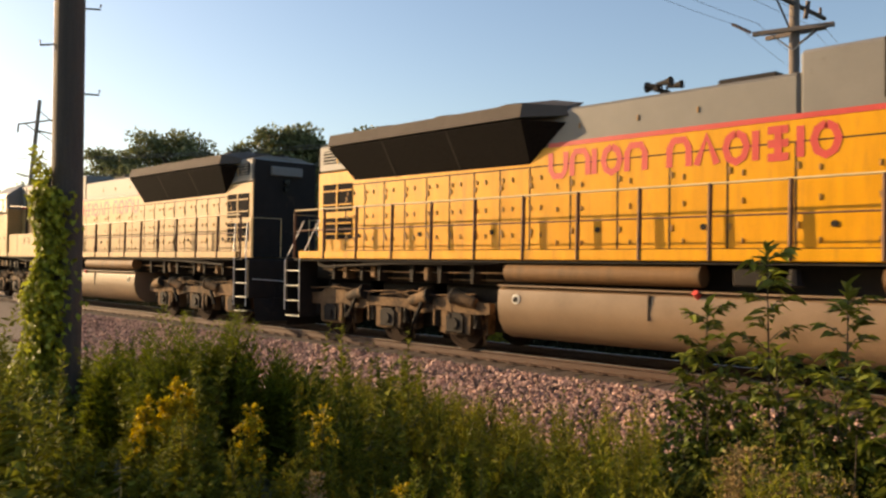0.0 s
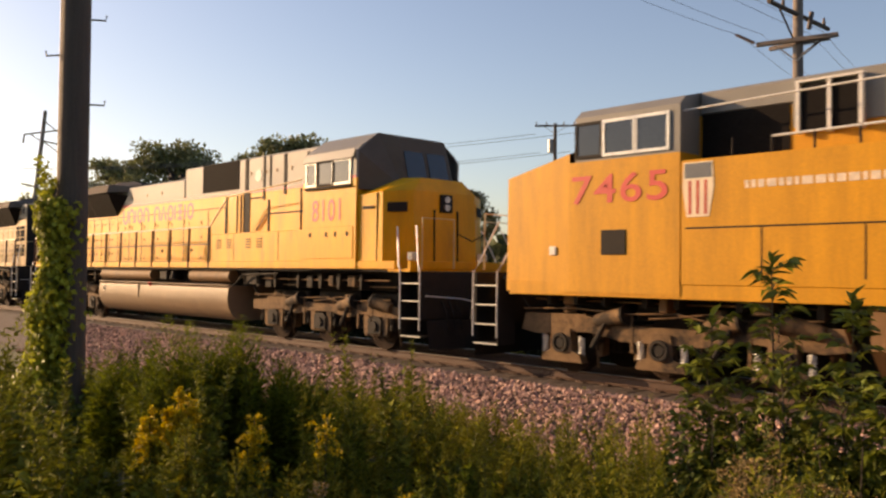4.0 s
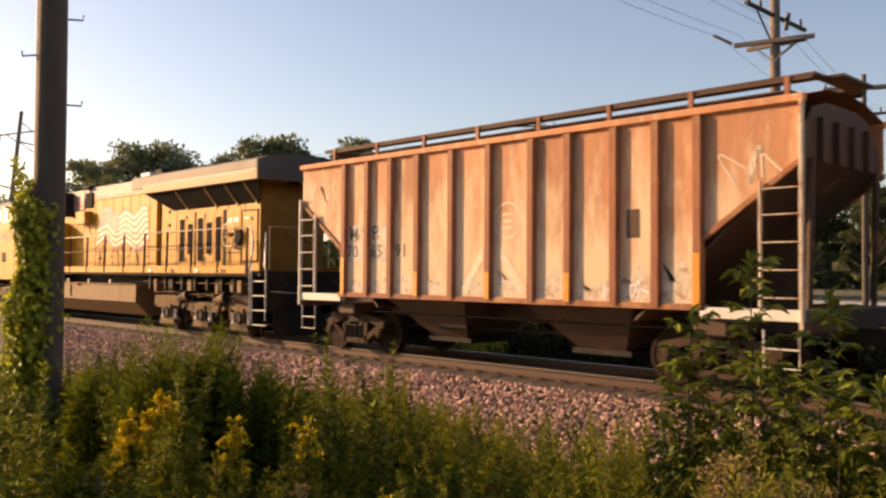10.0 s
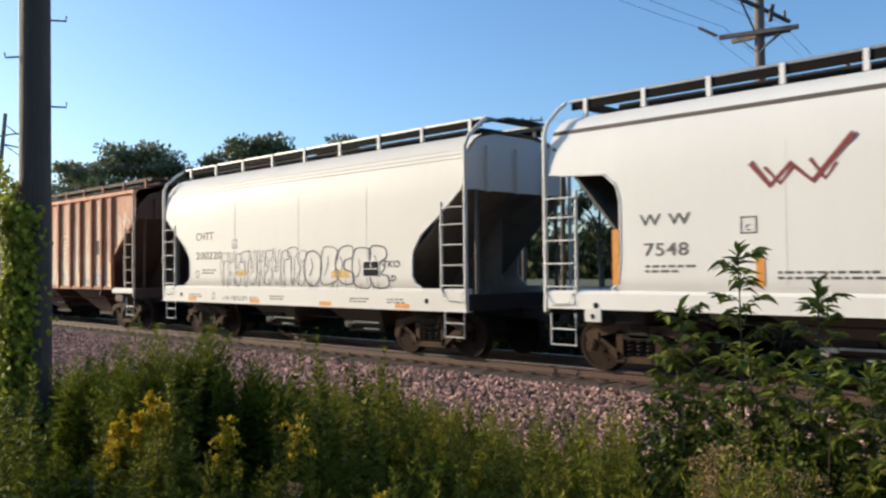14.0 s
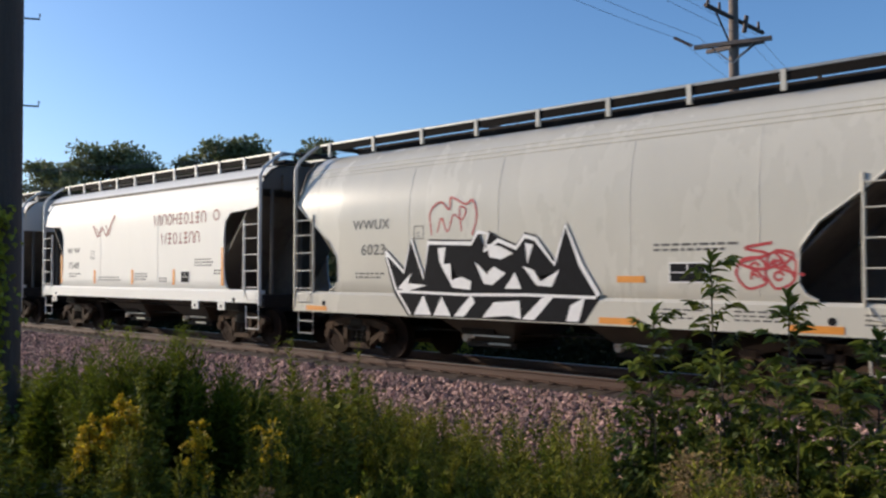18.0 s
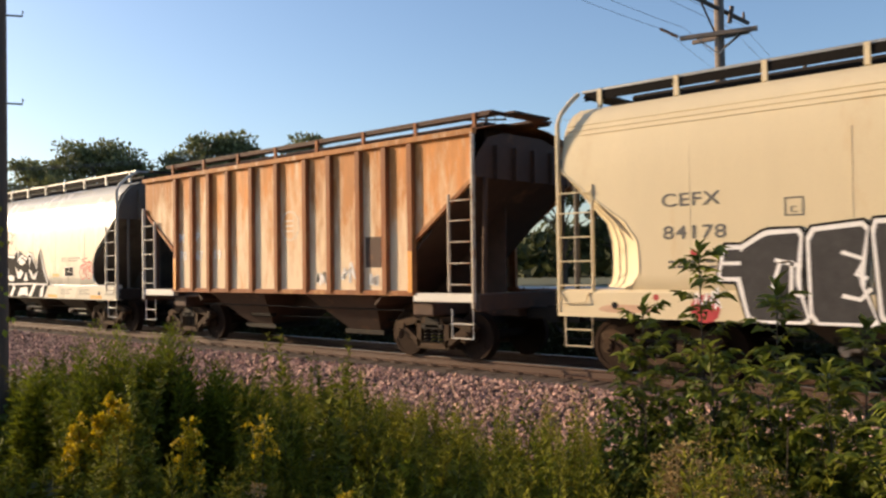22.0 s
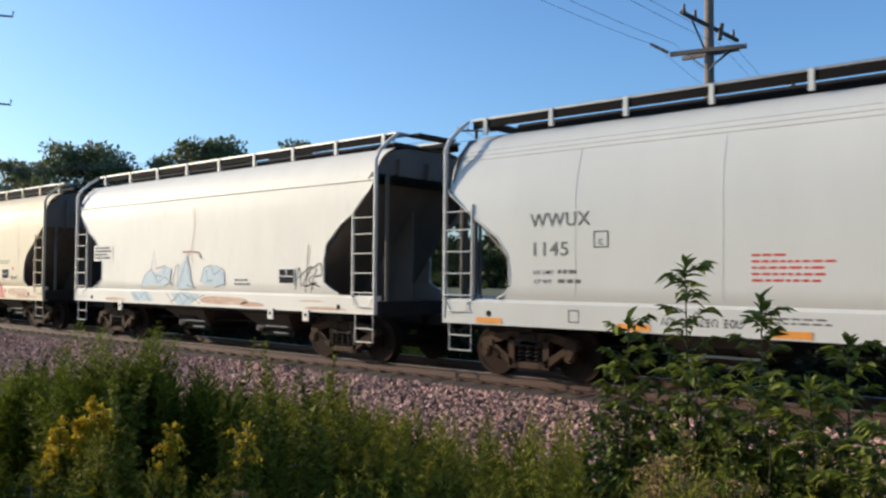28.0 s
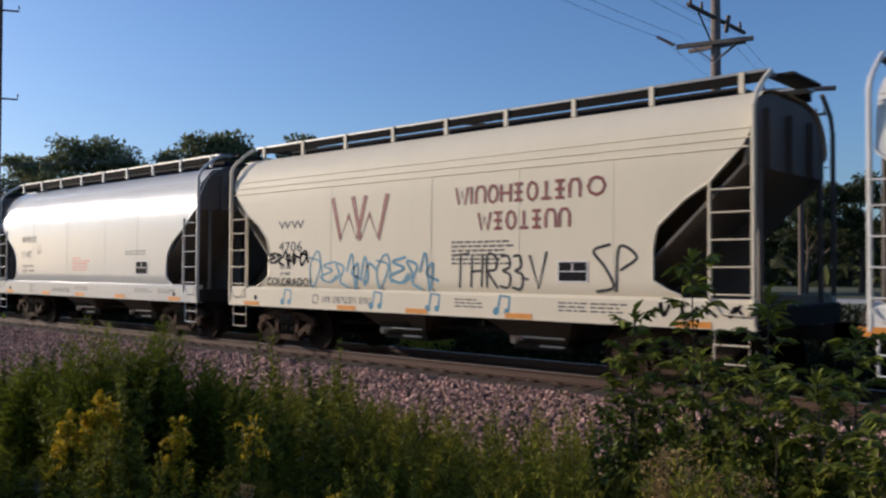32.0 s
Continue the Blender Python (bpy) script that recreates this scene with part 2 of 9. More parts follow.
ORANGE = material("orange_reflector", (0.75, 0.30, 0.04), 0.4, scale=6, vary=0.12, bump=0.02)
STENCIL = material("dark_stencil_paint", (0.10, 0.095, 0.09), 0.6, scale=12, vary=0.3, bump=0.02)
PEEL = material("peeling_white_paint", (0.60, 0.52, 0.42), 0.7, scale=5, vary=0.2, bump=0.15, stain=(0.38, 0.16, 0.07), stain_at=0.5, stain_scale=6)
RUST_WASH = material("rust_streaked_sill_paint", (0.58, 0.36, 0.24), 0.7, scale=3, vary=0.3, bump=0.05, stain=(0.72, 0.66, 0.56), stain_at=0.5, stain_scale=2.5, stain_soft=0.2, stretch=(0.5, 1, 2))
PALE_BLUE = material("faded_pale_blue_paint", (0.46, 0.56, 0.60), 0.65, scale=6, vary=0.15, bump=0.02)
FADED = material("faded_pale_paint", (0.72, 0.58, 0.44), 0.6, scale=10, vary=0.3, bump=0.02)
RAIL_STEEL = material("rail_steel", (0.085, 0.043, 0.027), 0.75, 0.0, scale=9, vary=0.2, bump=0.1)
TIE = material("weathered_tie_wood", (0.062, 0.037, 0.025), 0.9, scale=4, vary=0.3, bump=0.4, stretch=(4, 0.6, 4), per_object=0.25)
BALLAST = material("ballast_bed", (0.078, 0.054, 0.044), 0.9, scale=9, vary=0.5, fine=40, bump=0.9)
STONE = material("pinkish_ballast_stone", (0.40, 0.245, 0.19), 0.85, scale=20, vary=0.25, fine=90, bump=0.3, per_island=0.7)
SOIL = material("weedy_ground", (0.10, 0.105, 0.045), 0.95, scale=0.6, vary=0.4, fine=14, bump=0.6, stain=(0.14, 0.11, 0.07), stain_at=0.6)
POLE_WOOD = material("weathered_pole_wood", (0.10, 0.076, 0.060), 0.85, scale=5, vary=0.3, bump=0.4, stretch=(6, 6, 0.4))
BARE_METAL = material("galvanised_metal", (0.32, 0.32, 0.31), 0.45, 0.7, scale=10, vary=0.15, bump=0.05)
# Lighter copy of the pole wood: sunlight and haze put into its colour.
FAR_WOOD = material("sun_toned_pole_wood", (0.20, 0.16, 0.13), 0.85, scale=5, vary=0.3, bump=0.4, stretch=(6, 6, 0.4))
INSULATOR = material("brown_insulator", (0.09, 0.06, 0.05), 0.6, scale=8, vary=0.2, bump=0.0)
WIRE = material("dark_wire", (0.16, 0.15, 0.15), 0.6, scale=8, vary=0.1, bump=0.0)
LEAF_DARK = material("dark_tree_foliage", (0.165, 0.18, 0.075), 0.6, scale=2, vary=0.3, bump=0.0, per_island=0.45, through_light=0.3)
LEAF = material("green_weed_leaf", (0.150, 0.160, 0.018), 0.7, scale=5, vary=0.3, bump=0.0, per_island=0.5, through_light=0.28, spec=0.15)
FROND = material("feathery_green_leaf", (0.140, 0.165, 0.014), 0.7, scale=5, vary=0.3, bump=0.0, per_island=0.5, through_light=0.32, spec=0.15)
VINE_LEAF = material("sunlit_vine_leaf", (0.31, 0.33, 0.04), 0.5, scale=5, vary=0.3, bump=0.0, per_island=0.5, through_light=0.4, spec=0.2)
WITHERED = material("withered_weed_leaf", (0.14, 0.115, 0.045), 0.75, scale=6, vary=0.3, bump=0.0, per_island=0.5, through_light=0.2)
SHRUB_LEAF = material("shrub_leaf", (0.105, 0.135, 0.022), 0.55, scale=5, vary=0.3, bump=0.0, per_island=0.55, through_light=0.25, spec=0.3)
LEAF_DEEP = material("deep_green_foliage", (0.055, 0.066, 0.024), 0.7, scale=2, vary=0.3, bump=0.0, per_island=0.45, through_light=0.2, spec=0.2)
# Near-black leaf colour that holds the shade behind the train.
BRUSH = material("shade_toned_brush", (0.020, 0.022, 0.008), 0.85, scale=2, vary=0.3, bump=0.0, per_island=0.45, through_light=0.2, spec=0.12)
SAPLING_LEAF = material("fresh_sapling_leaf", (0.175, 0.205, 0.030), 0.5, scale=5, vary=0.25, bump=0.0, per_object=0.45, through_light=0.45, spec=0.3)
SAPLING_MASS = material("sapling_leaf_mass", (0.175, 0.205, 0.030), 0.5, scale=5, vary=0.25, bump=0.0, per_island=0.5, through_light=0.45, spec=0.3)
LEAF_YG = material("yellow_green_grass", (0.215, 0.208, 0.024), 0.7, scale=5, vary=0.3, bump=0.0, per_island=0.5, through_light=0.3, spec=0.15)
DRY = material("dry_seed_stalk", (0.32, 0.22, 0.09), 0.8, scale=8, vary=0.3, bump=0.0, per_island=0.4, through_light=0.2)
GOLD = material("goldenrod_bloom", (0.52, 0.38, 0.012), 0.7, scale=15, vary=0.3, bump=0.0, per_island=0.4, through_light=0.25)
STEM = material("green_stem", (0.09, 0.10, 0.035), 0.6, scale=10, vary=0.25, bump=0.0)
BARK = material("tree_bark", (0.09, 0.07, 0.05), 0.9, scale=4, vary=0.3, bump=0.5)
CONCRETE = material("pale_concrete", (0.42, 0.40, 0.36), 0.85, scale=2, vary=0.2, bump=0.15)
# ---- mesh tools ----
class Geo:
    """Gathers vertices and faces for one mesh."""

    def __init__(self):
        self.v, self.f = [], []

    def add(self, verts, faces):
        n = len(self.v)
        self.v += [tuple(p) for p in verts]
        self.f += [tuple(i + n for i in f) for f in faces]
        return self

    def box(self, x0, x1, y0, y1, z0, z1, c=0.0):
        """A box; with c its edges are chamfered by c."""
        x0, x1, y0, y1, z0, z1 = min(x0, x1), max(x0, x1), min(y0, y1), max(y0, y1), min(z0, z1), max(z0, z1)
        if not c:
            return self.add([(x, y, z) for x in (x0, x1) for y in (y0, y1) for z in (z0, z1)],
                            [(0, 1, 3, 2), (4, 6, 7, 5), (0, 4, 5, 1), (2, 3, 7, 6), (0, 2, 6, 4), (1, 5, 7, 3)])
        c = min(c, (x1 - x0) * 0.45, (y1 - y0) * 0.45, (z1 - z0) * 0.45)
        vs, key = [], {}
        for i, x in enumerate((x0, x1)):
            for j, y in enumerate((y0, y1)):
                for k, z in enumerate((z0, z1)):
                    dx, dy, dz = (c, -c)[i], (c, -c)[j], (c, -c)[k]
                    for a, p in enumerate(((x, y + dy, z + dz), (x + dx, y, z + dz), (x + dx, y + dy, z))):
                        key[i, j, k, a] = len(vs)
                        vs.append(p)
        fs = []
        for i in (0, 1):
            fs.append([key[i, j, k, 0] for j, k in ((0, 0), (0, 1), (1, 1), (1, 0))])
            fs.append([key[j, i, k, 1] for j, k in ((0, 0), (1, 0), (1, 1), (0, 1))])
            fs.append([key[j, k, i, 2] for j, k in ((0, 0), (0, 1), (1, 1), (1, 0))])
        for a in (0, 1):
            for b in (0, 1):
                fs.append([key[0, a, b, 1], key[1, a, b, 1], key[1, a, b, 2], key[0, a, b, 2]])
                fs.append([key[a, 0, b, 0], key[a, 1, b, 0], key[a, 1, b, 2], key[a, 0, b, 2]])
                fs.append([key[a, b, 0, 0], key[a, b, 1, 0], key[a, b, 1, 1], key[a, b, 0, 1]])
        fs += [[key[i, j, k, 0], key[i, j, k, 1], key[i, j, k, 2]] for i in (0, 1) for j in (0, 1) for k in (0, 1)]
        return self.add(vs, fs)

    def prism(self, outline, y0, y1):
        """An outline in x and z, drawn out from y0 to y1."""
        n = len(outline)
        return self.add([(x, y0, z) for x, z in outline] + [(x, y1, z) for x, z in outline],
                        [tuple(range(n)), tuple(range(2 * n - 1, n - 1, -1))] + [(i, i + n, (i + 1) % n + n, (i + 1) % n) for i in range(n)])

    def along(self, outline, x0, x1):
        """An outline in y and z, drawn out from x0 to x1."""
        n = len(outline)
        return self.add([(x0, y, z) for y, z in outline] + [(x1, y, z) for y, z in outline],
                        [tuple(range(n)), tuple(range(2 * n - 1, n - 1, -1))] + [(i, i + n, (i + 1) % n + n, (i + 1) % n) for i in range(n)])

    def tube(self, points, r, sides=6, r1=None):
        """A rod along points, with closed ends; r1 is its radius at the end."""
        pts = [Vector(p) for p in points]
        r1 = r if r1 is None else r1
        vs, fs, n = [], [], len(pts)
        for i, p in enumerate(pts):
            d = (pts[min(i + 1, n - 1)] - pts[max(i - 1, 0)]).normalized()
            a = d.cross(Vector((0, 0, 1)) if abs(d.z) < 0.9 else Vector((1, 0, 0))).normalized()
            b = d.cross(a)
            rr = r + (r1 - r) * i / max(n - 1, 1)
            vs += [p + rr * (math.cos(2 * math.pi * k / sides) * a + math.sin(2 * math.pi * k / sides) * b) for k in range(sides)]
        for i in range(n - 1):
            for k in range(sides):
                q = (k + 1) % sides
                fs.append((i * sides + k, i * sides + q, (i + 1) * sides + q, (i + 1) * sides + k))
        fs += [tuple(range(sides - 1, -1, -1)), tuple(range((n - 1) * sides, n * sides))]
        return self.add(vs, fs)

    def ring(self, cx, cz, r, w, y0, y1, n=24, turn=0.0):
        """A flat ring in the x-z plane."""
        vs, fs = [], []
        for k in range(n):
            a = 2 * math.pi * k / n + turn
            for rr, y in ((r, y0), (r - w, y0), (r - w, y1), (r, y1)):
                vs.append((cx + rr * math.cos(a), y, cz + rr * math.sin(a)))
        for k in range(n):
            q = (k + 1) % n
            fs += [(4 * k + j, 4 * q + j, 4 * q + (j + 1) % 4, 4 * k + (j + 1) % 4) for j in range(4)]
        return self.add(vs, fs)

    def disc(self, cx, cz, r, y0, y1, n=20):
        return self.prism([(cx + r * math.cos(2 * math.pi * k / n), cz + r * math.sin(2 * math.pi * k / n)) for k in range(n)], y0, y1)

    def stroke(self, pts, w, y):
        """A painted stroke of width w along points in x and z, a hair proud of the plane y (towards -y)."""
        pts = [Vector((p[0], p[1])) for p in pts]
        vs, fs, n = [], [], len(pts)
        for i, p in enumerate(pts):
            d = pts[min(i + 1, n - 1)] - pts[max(i - 1, 0)]
            d = d.normalized() if d.length else Vector((1, 0))
            q = Vector((-d.y, d.x)) * w / 2
            vs += [(p.x + q.x, y, p.y + q.y), (p.x - q.x, y, p.y - q.y)]
        fs = [(2 * i, 2 * i + 1, 2 * i + 3, 2 * i + 2) for i in range(n - 1)]
        return self.add(vs, fs)

    def mesh(self, name, smooth=False):
        me = bpy.data.meshes.new(name)
        me.from_pydata(self.v, [], self.f)
        bm = bmesh.new()
        bm.from_mesh(me)
        bmesh.ops.recalc_face_normals(bm, faces=bm.faces)
        bm.to_mesh(me)
        bm.free()
        if smooth:
            me.shade_smooth()
            me.set_sharp_from_angle(angle=radians(40))
        return me


def part(name, geo, mat, parent=None, label="", smooth=False):
    """Links the mesh as one object under a thing or a part."""
    me = geo.mesh(name, smooth) if isinstance(geo, Geo) else geo
    if not me.materials:
        me.materials.append(mat)
    ob = new(name, me)
    ob.parent = parent
    if label:
        ob["label"] = label
    return ob


def share(name, me, parent, m, label=""):
    """A further object on the same mesh."""
    ob = new(name, me)
    ob.parent = parent
    ob.matrix_basis = m
    if label:
        ob["label"] = label
    return ob


def thing(name, label, category, m=None, group="", kind=""):
    ob = new(name)
    ob.empty_display_size = 0.3
    if m is not None:
        ob.matrix_basis = m
    return tagged(ob, label, category, group, kind)


def letters(name, text, x, z, y, size, mat, parent, width=None, label="", flip=False, thick=0.004):
    """Painted characters on an upright side that looks towards -y (or +y, flipped); x and z are the text's lower start."""
    cu = bpy.data.curves.new(name, "FONT")
    cu.body, cu.size, cu.extrude, cu.space_character = text, size, thick / 2, 1.08
    cu.offset = size * 0.008
    tmp = bpy.data.objects.new(name, cu)
    me = bpy.data.meshes.new_from_object(tmp)
    bpy.data.objects.remove(tmp)
    me.materials.clear()
    me.materials.append(mat)
    xs = [v.co.x for v in me.vertices]
    k = width / (max(xs) - min(xs)) if width and xs else 1.0
    for v in me.vertices:
        v.co.x *= k
    ob = new(name, me)
    ob.parent = parent
    ob.matrix_basis = pose(x, y, z, 90, 0, 180 if flip else 0)
    if label:
        ob["label"] = label
    return ob


# ---- ground, track bed and track ----
def bed_height(y):
    """Height of the bed across the track: flat under the ties, then the shoulder, then the ditch and the verge."""
    a = abs(y)
    if a < 1.75:
        return -0.20
    if a < 4.0:
        return -0.20 - (a - 1.75) * 0.33
    if y < 0:
        return -0.94 + min(max((a - 5.2) * 0.14, 0), 1.05)
    return -0.94 + min((a - 4.0) * 0.05, 0.6)


def ground():
    xs = [-900, -500, -300, -180, -120, -90] + [-70 + 2.0 * i for i in range(51)] + [45, 70, 120, 200, 400, 900]
    ys = [-900, -400, -150, -60, -30, -20] + [-16 + 0.5 * i for i in range(24)] + [-3.99, -3.4, -2.6, -1.76, 1.76, 2.6, 3.4, 4.0, 5, 6.5, 8, 10, 13, 17, 22, 30, 45, 70, 120, 250, 900]
    g = Geo()
    vs = []
    for x in xs:
        for y in ys:
            rough = 0.0 if -4 < y < 4 else 0.10
            vs.append((x, y, bed_height(y) - 0.02 + rough * noise.noise((x * 0.35, y * 0.35, 3.1))))
    m = len(ys)
    g.add(vs, [(i * m + j, (i + 1) * m + j, (i + 1) * m + j + 1, i * m + j + 1) for i in range(len(xs) - 1) for j in range(m - 1)])
    tagged(part("ground", g, SOIL, smooth=True), "weedy uneven ground beside the railway line", "ground", kind="structure")
    b = Geo()
    xb = [-160 + 4 * i for i in range(61)]
    yb = [-3.95, -3.4, -2.9, -2.4, -1.9, -1.7, 1.7, 1.9, 2.9, 3.95]
    b.add([(x, y, bed_height(y) + 0.012) for x in xb for y in yb],
          [(i * 10 + j, (i + 1) * 10 + j, (i + 1) * 10 + j + 1, i * 10 + j + 1) for i in range(60) for j in range(9)])
    tagged(part("ballast_bed", b, BALLAST), "bed of crushed pinkish stone under the track", "track bed", kind="structure")


def stones():
    """Loose crushed stone on the near shoulder, each a small angular lump."""
    rng = np.random.default_rng(5)
    base = np.array([(1, 0, 0), (-1, 0, 0), (0, 1, 0), (0, -1, 0), (0, 0, 1), (0, 0, -1)], float)
    tri = np.array([(0, 2, 4), (2, 1, 4), (1, 3, 4), (3, 0, 4), (2, 0, 5), (1, 2, 5), (3, 1, 5), (0, 3, 5)])
    n = 27000
    x = -30 + 32 * rng.random(n) ** 0.8
    y = -1.72 - 2.55 * rng.random(n) ** 1.1
    z = np.array([bed_height(v) for v in y]) + 0.012 + 0.02 * rng.random(n)
    size = 0.032 + 0.034 * rng.random(n) ** 2
    turn = rng.normal(size=(n, 3, 3))
    q, _ = np.linalg.qr(turn)
    shape = base[None] * (0.65 + 0.6 * rng.random((n, 6, 1)))
    v = np.einsum("nij,nkj->nki", q, shape) * size[:, None, None] + np.stack([x, y, z], 1)[:, None]
    f = (tri[None] + 6 * np.arange(n)[:, None, None]).reshape(-1, 3)
    me = bpy.data.meshes.new("ballast_stones")
    me.from_pydata(v.reshape(-1, 3).tolist(), [], f.tolist())
    me.materials.append(STONE)
    tagged(new("ballast_stones", me), "loose crushed pinkish ballast stones on the shoulder", "ballast", kind="stuff")


def track():
    road = thing("railway_track", "single track with rusty rails on weathered wooden ties", "track", kind="structure")
    prof = [(-0.07, -0.172), (0.07, -0.172), (0.07, -0.160), (0.012, -0.140), (0.010, -0.045), (0.036, -0.032), (0.036, -0.006), (0.028, 0.0), (-0.028, 0.0), (-0.036, -0.006), (-0.036, -0.032), (-0.010, -0.045), (-0.012, -0.140), (-0.07, -0.160)]
    for y in (-0.753, 0.753):
        g = Geo()
        g.along([(a + y, b) for a, b in prof], -160, 80)
        r = part("rail", g, RAIL_STEEL, road, "rusty steel rail with a bright worn head")
        part("rail_head", Geo().box(-160, 80, y - 0.028, y + 0.028, -0.001, 0.0025), BARE_METAL, r)
    g = Geo().box(-0.115, 0.115, -1.3, 1.3, -0.36, -0.175, 0.012)
    me = g.mesh("tie")
    me.materials.append(TIE)
    rng = random.Random(3)
    for i in range(190):
        share("tie", me, road, pose(-92 + 0.52 * i + rng.uniform(-0.02, 0.02), rng.uniform(-0.06, 0.04), rng.uniform(-0.012, 0.0), 0, 0, rng.uniform(-1.2, 1.2)))
    pl = Geo().box(-0.09, 0.09, -0.18, 0.18, -0.174, -0.158, 0.004)
    for dx, dy in ((-0.05, -0.1), (0.05, 0.1)):
        pl.box(dx - 0.015, dx + 0.015, dy - 0.015, dy + 0.015, -0.158, -0.13)
    me = pl.mesh("tie_plate")
    me.materials.append(RUST_DARK)
    for i in range(70):
        share("tie_plate", me, road, pose(-34 + 0.52 * i + 0.08, -0.753, 0))


ground()
stones()
track()


# ---- trucks (wheels and frames) ----
SPUN = []  # wheelsets with their radius and the way in which they roll
MOVERS = []  # cars with their place in the train and the way they face


def wheelset_mesh(r, half=0.753):
    g = Geo()
    for s in (-1, 1):
        y0, y1 = s * (half - 0.03), s * (half + 0.10)
        g.disc(0, 0, r + 0.028, s * (half - 0.055), y0, 28)
        g.disc(0, 0, r, y0, y1, 28)
        g.ring(0, 0, r - 0.005, 0.07, y1, y1 + s * 0.012, 28)
        g.disc(0, 0, 0.13, y1, y1 + s * 0.05, 14)
        for k in range(3):
            a = 2.1 * k
            g.disc(0.6 * r * math.cos(a), 0.6 * r * math.sin(a), 0.035, y1, y1 + s * 0.008, 8)
    g.tube([(0, -half, 0), (0, half, 0)], 0.085, 10)
    me = g.mesh("wheelset", True)
    me.materials.append(WHEEL)
    return me


CAR_WHEELS = wheelset_mesh(0.44)
LOCO_WHEELS = wheelset_mesh(0.53)


def freight_truck_meshes():
    """Side frame with two windows, spring nest and bearing ends, as separate meshes centred on the truck."""
    s = Geo()
    y0, y1 = -1.10, -0.93
    s.prism([(-1.05, 0.60), (-0.98, 0.68), (-0.45, 0.80), (0.45, 0.80), (0.98, 0.68), (1.05, 0.60), (0.92, 0.55), (0.45, 0.66), (-0.45, 0.66), (-0.92, 0.55)], y0, y1)
    for k in (-1, 1):
        s.prism([(k * 0.98, 0.62), (k * 0.86, 0.66), (k * 0.28, 0.30), (k * 0.36, 0.20)], y0, y1)
        s.prism([(k * 0.30, 0.72), (k * 0.42, 0.72), (k * 0.42, 0.28), (k * 0.30, 0.28)], y0, y1)
        s.box(k * 0.875 - 0.13, k * 0.875 + 0.13, y0 - 0.02, y1, 0.52, 0.66, 0.02)
    s.box(-0.44, 0.44, y0, y1, 0.17, 0.29, 0.02)
    spring = Geo()
    for i in range(3):
        x = -0.18 + 0.18 * i
        pts = [(x + 0.065 * math.cos(a), -1.03 + 0.065 * math.sin(a), 0.29 + 0.033 * a / math.pi) for a in [math.pi / 4 * k for k in range(57)]]
        spring.tube([p for p in pts if p[2] < 0.56], 0.014, 5)
    spring.box(-0.30, 0.30, -1.12, -0.90, 0.55, 0.66, 0.02)
    cap = Geo().disc(0, 0.44, 0.105, -1.17, -1.09, 16)
    cap.disc(0, 0.44, 0.06, -1.19, -1.17, 12)
    for k in range(3):
        a = math.pi / 6 + 2.094 * k
        cap.disc(0.065 * math.cos(a), 0.44 + 0.065 * math.sin(a), 0.016, -1.20, -1.17, 6)
    bol = Geo().box(-0.2, 0.2, -1.12, 1.12, 0.56, 0.80, 0.03)
    bol.box(-0.75, -0.68, -0.8, 0.8, 0.38, 0.50, 0.02).box(0.68, 0.75, -0.8, 0.8, 0.38, 0.50, 0.02)
    out = {}
    for name, g, m in (("side_frame", s, FREIGHT_TRUCK), ("spring_nest", spring, DARK), ("bearing_cap", cap, FREIGHT_TRUCK), ("bolster", bol, DARK)):
        out[name] = g.mesh(name, name == "bearing_cap")
        out[name].materials.append(m)
    return out


FREIGHT = freight_truck_meshes()
MIRROR = pose(0, 0, 0, 0, 0, 180)


def freight_truck(car, x):
    ob = new("truck")
    ob.parent = car
    ob.matrix_basis = pose(x, 0, 0)
    ob["label"] = "four-wheel freight truck, dusty cast steel"
    for m in (Matrix(), MIRROR):
        share("side_frame", FREIGHT["side_frame"], ob, m)
        share("spring_nest", FREIGHT["spring_nest"], ob, m)
        for k in (-0.875, 0.875):
            share("bearing_cap", FREIGHT["bearing_cap"], ob, m @ pose(k, 0, 0))
    share("bolster", FREIGHT["bolster"], ob, Matrix())
    for k in (-0.875, 0.875):
        w = share("wheelset", CAR_WHEELS, ob, pose(k, 0, 0.44))
        SPUN.append((w, pose(k, 0, 0.44), 0.44, 1))
    return ob


def loft(levels, left, right, cols):
    """Skin between two edges: at each level (y, z) it runs from x = left(z) to right(z)."""
    g = Geo()
    vs = []
    for y, z in levels:
        a, b = left(z), right(z)
        vs += [(a + (b - a) * i / cols, y, z) for i in range(cols + 1)]
    n = cols + 1
    return g.add(vs, [(j * n + i, j * n + i + 1, (j + 1) * n + i + 1, (j + 1) * n + i) for j in range(len(levels) - 1) for i in range(cols)])


def inset(table, z):
    zs = [a for a, _ in table]
    return float(np.interp(z, zs[::-1], [b for _, b in table][::-1]))


def ladder(car, x0, x1, zs, mat, y, top):
    """Side ladder: corner stile x0, inner stile x1, rungs at zs."""
    s = Geo().box(x0 - 0.026, x0 + 0.026, y - 0.05, y + 0.03, 1.0, top, 0.008)
    part("stile", s, mat, car)
    part("stile", Geo().box(x1 - 0.018, x1 + 0.018, y - 0.04, y + 0.02, 1.28, zs[-1] + 0.12, 0.006), mat, car)
    me = Geo().tube([(x0, y - 0.06, 0), (x1, y - 0.06, 0)], 0.012, 6).mesh("rung")
    me.materials.append(mat)
    for z in zs:
        share("rung", me, car, pose(0, 0, z))


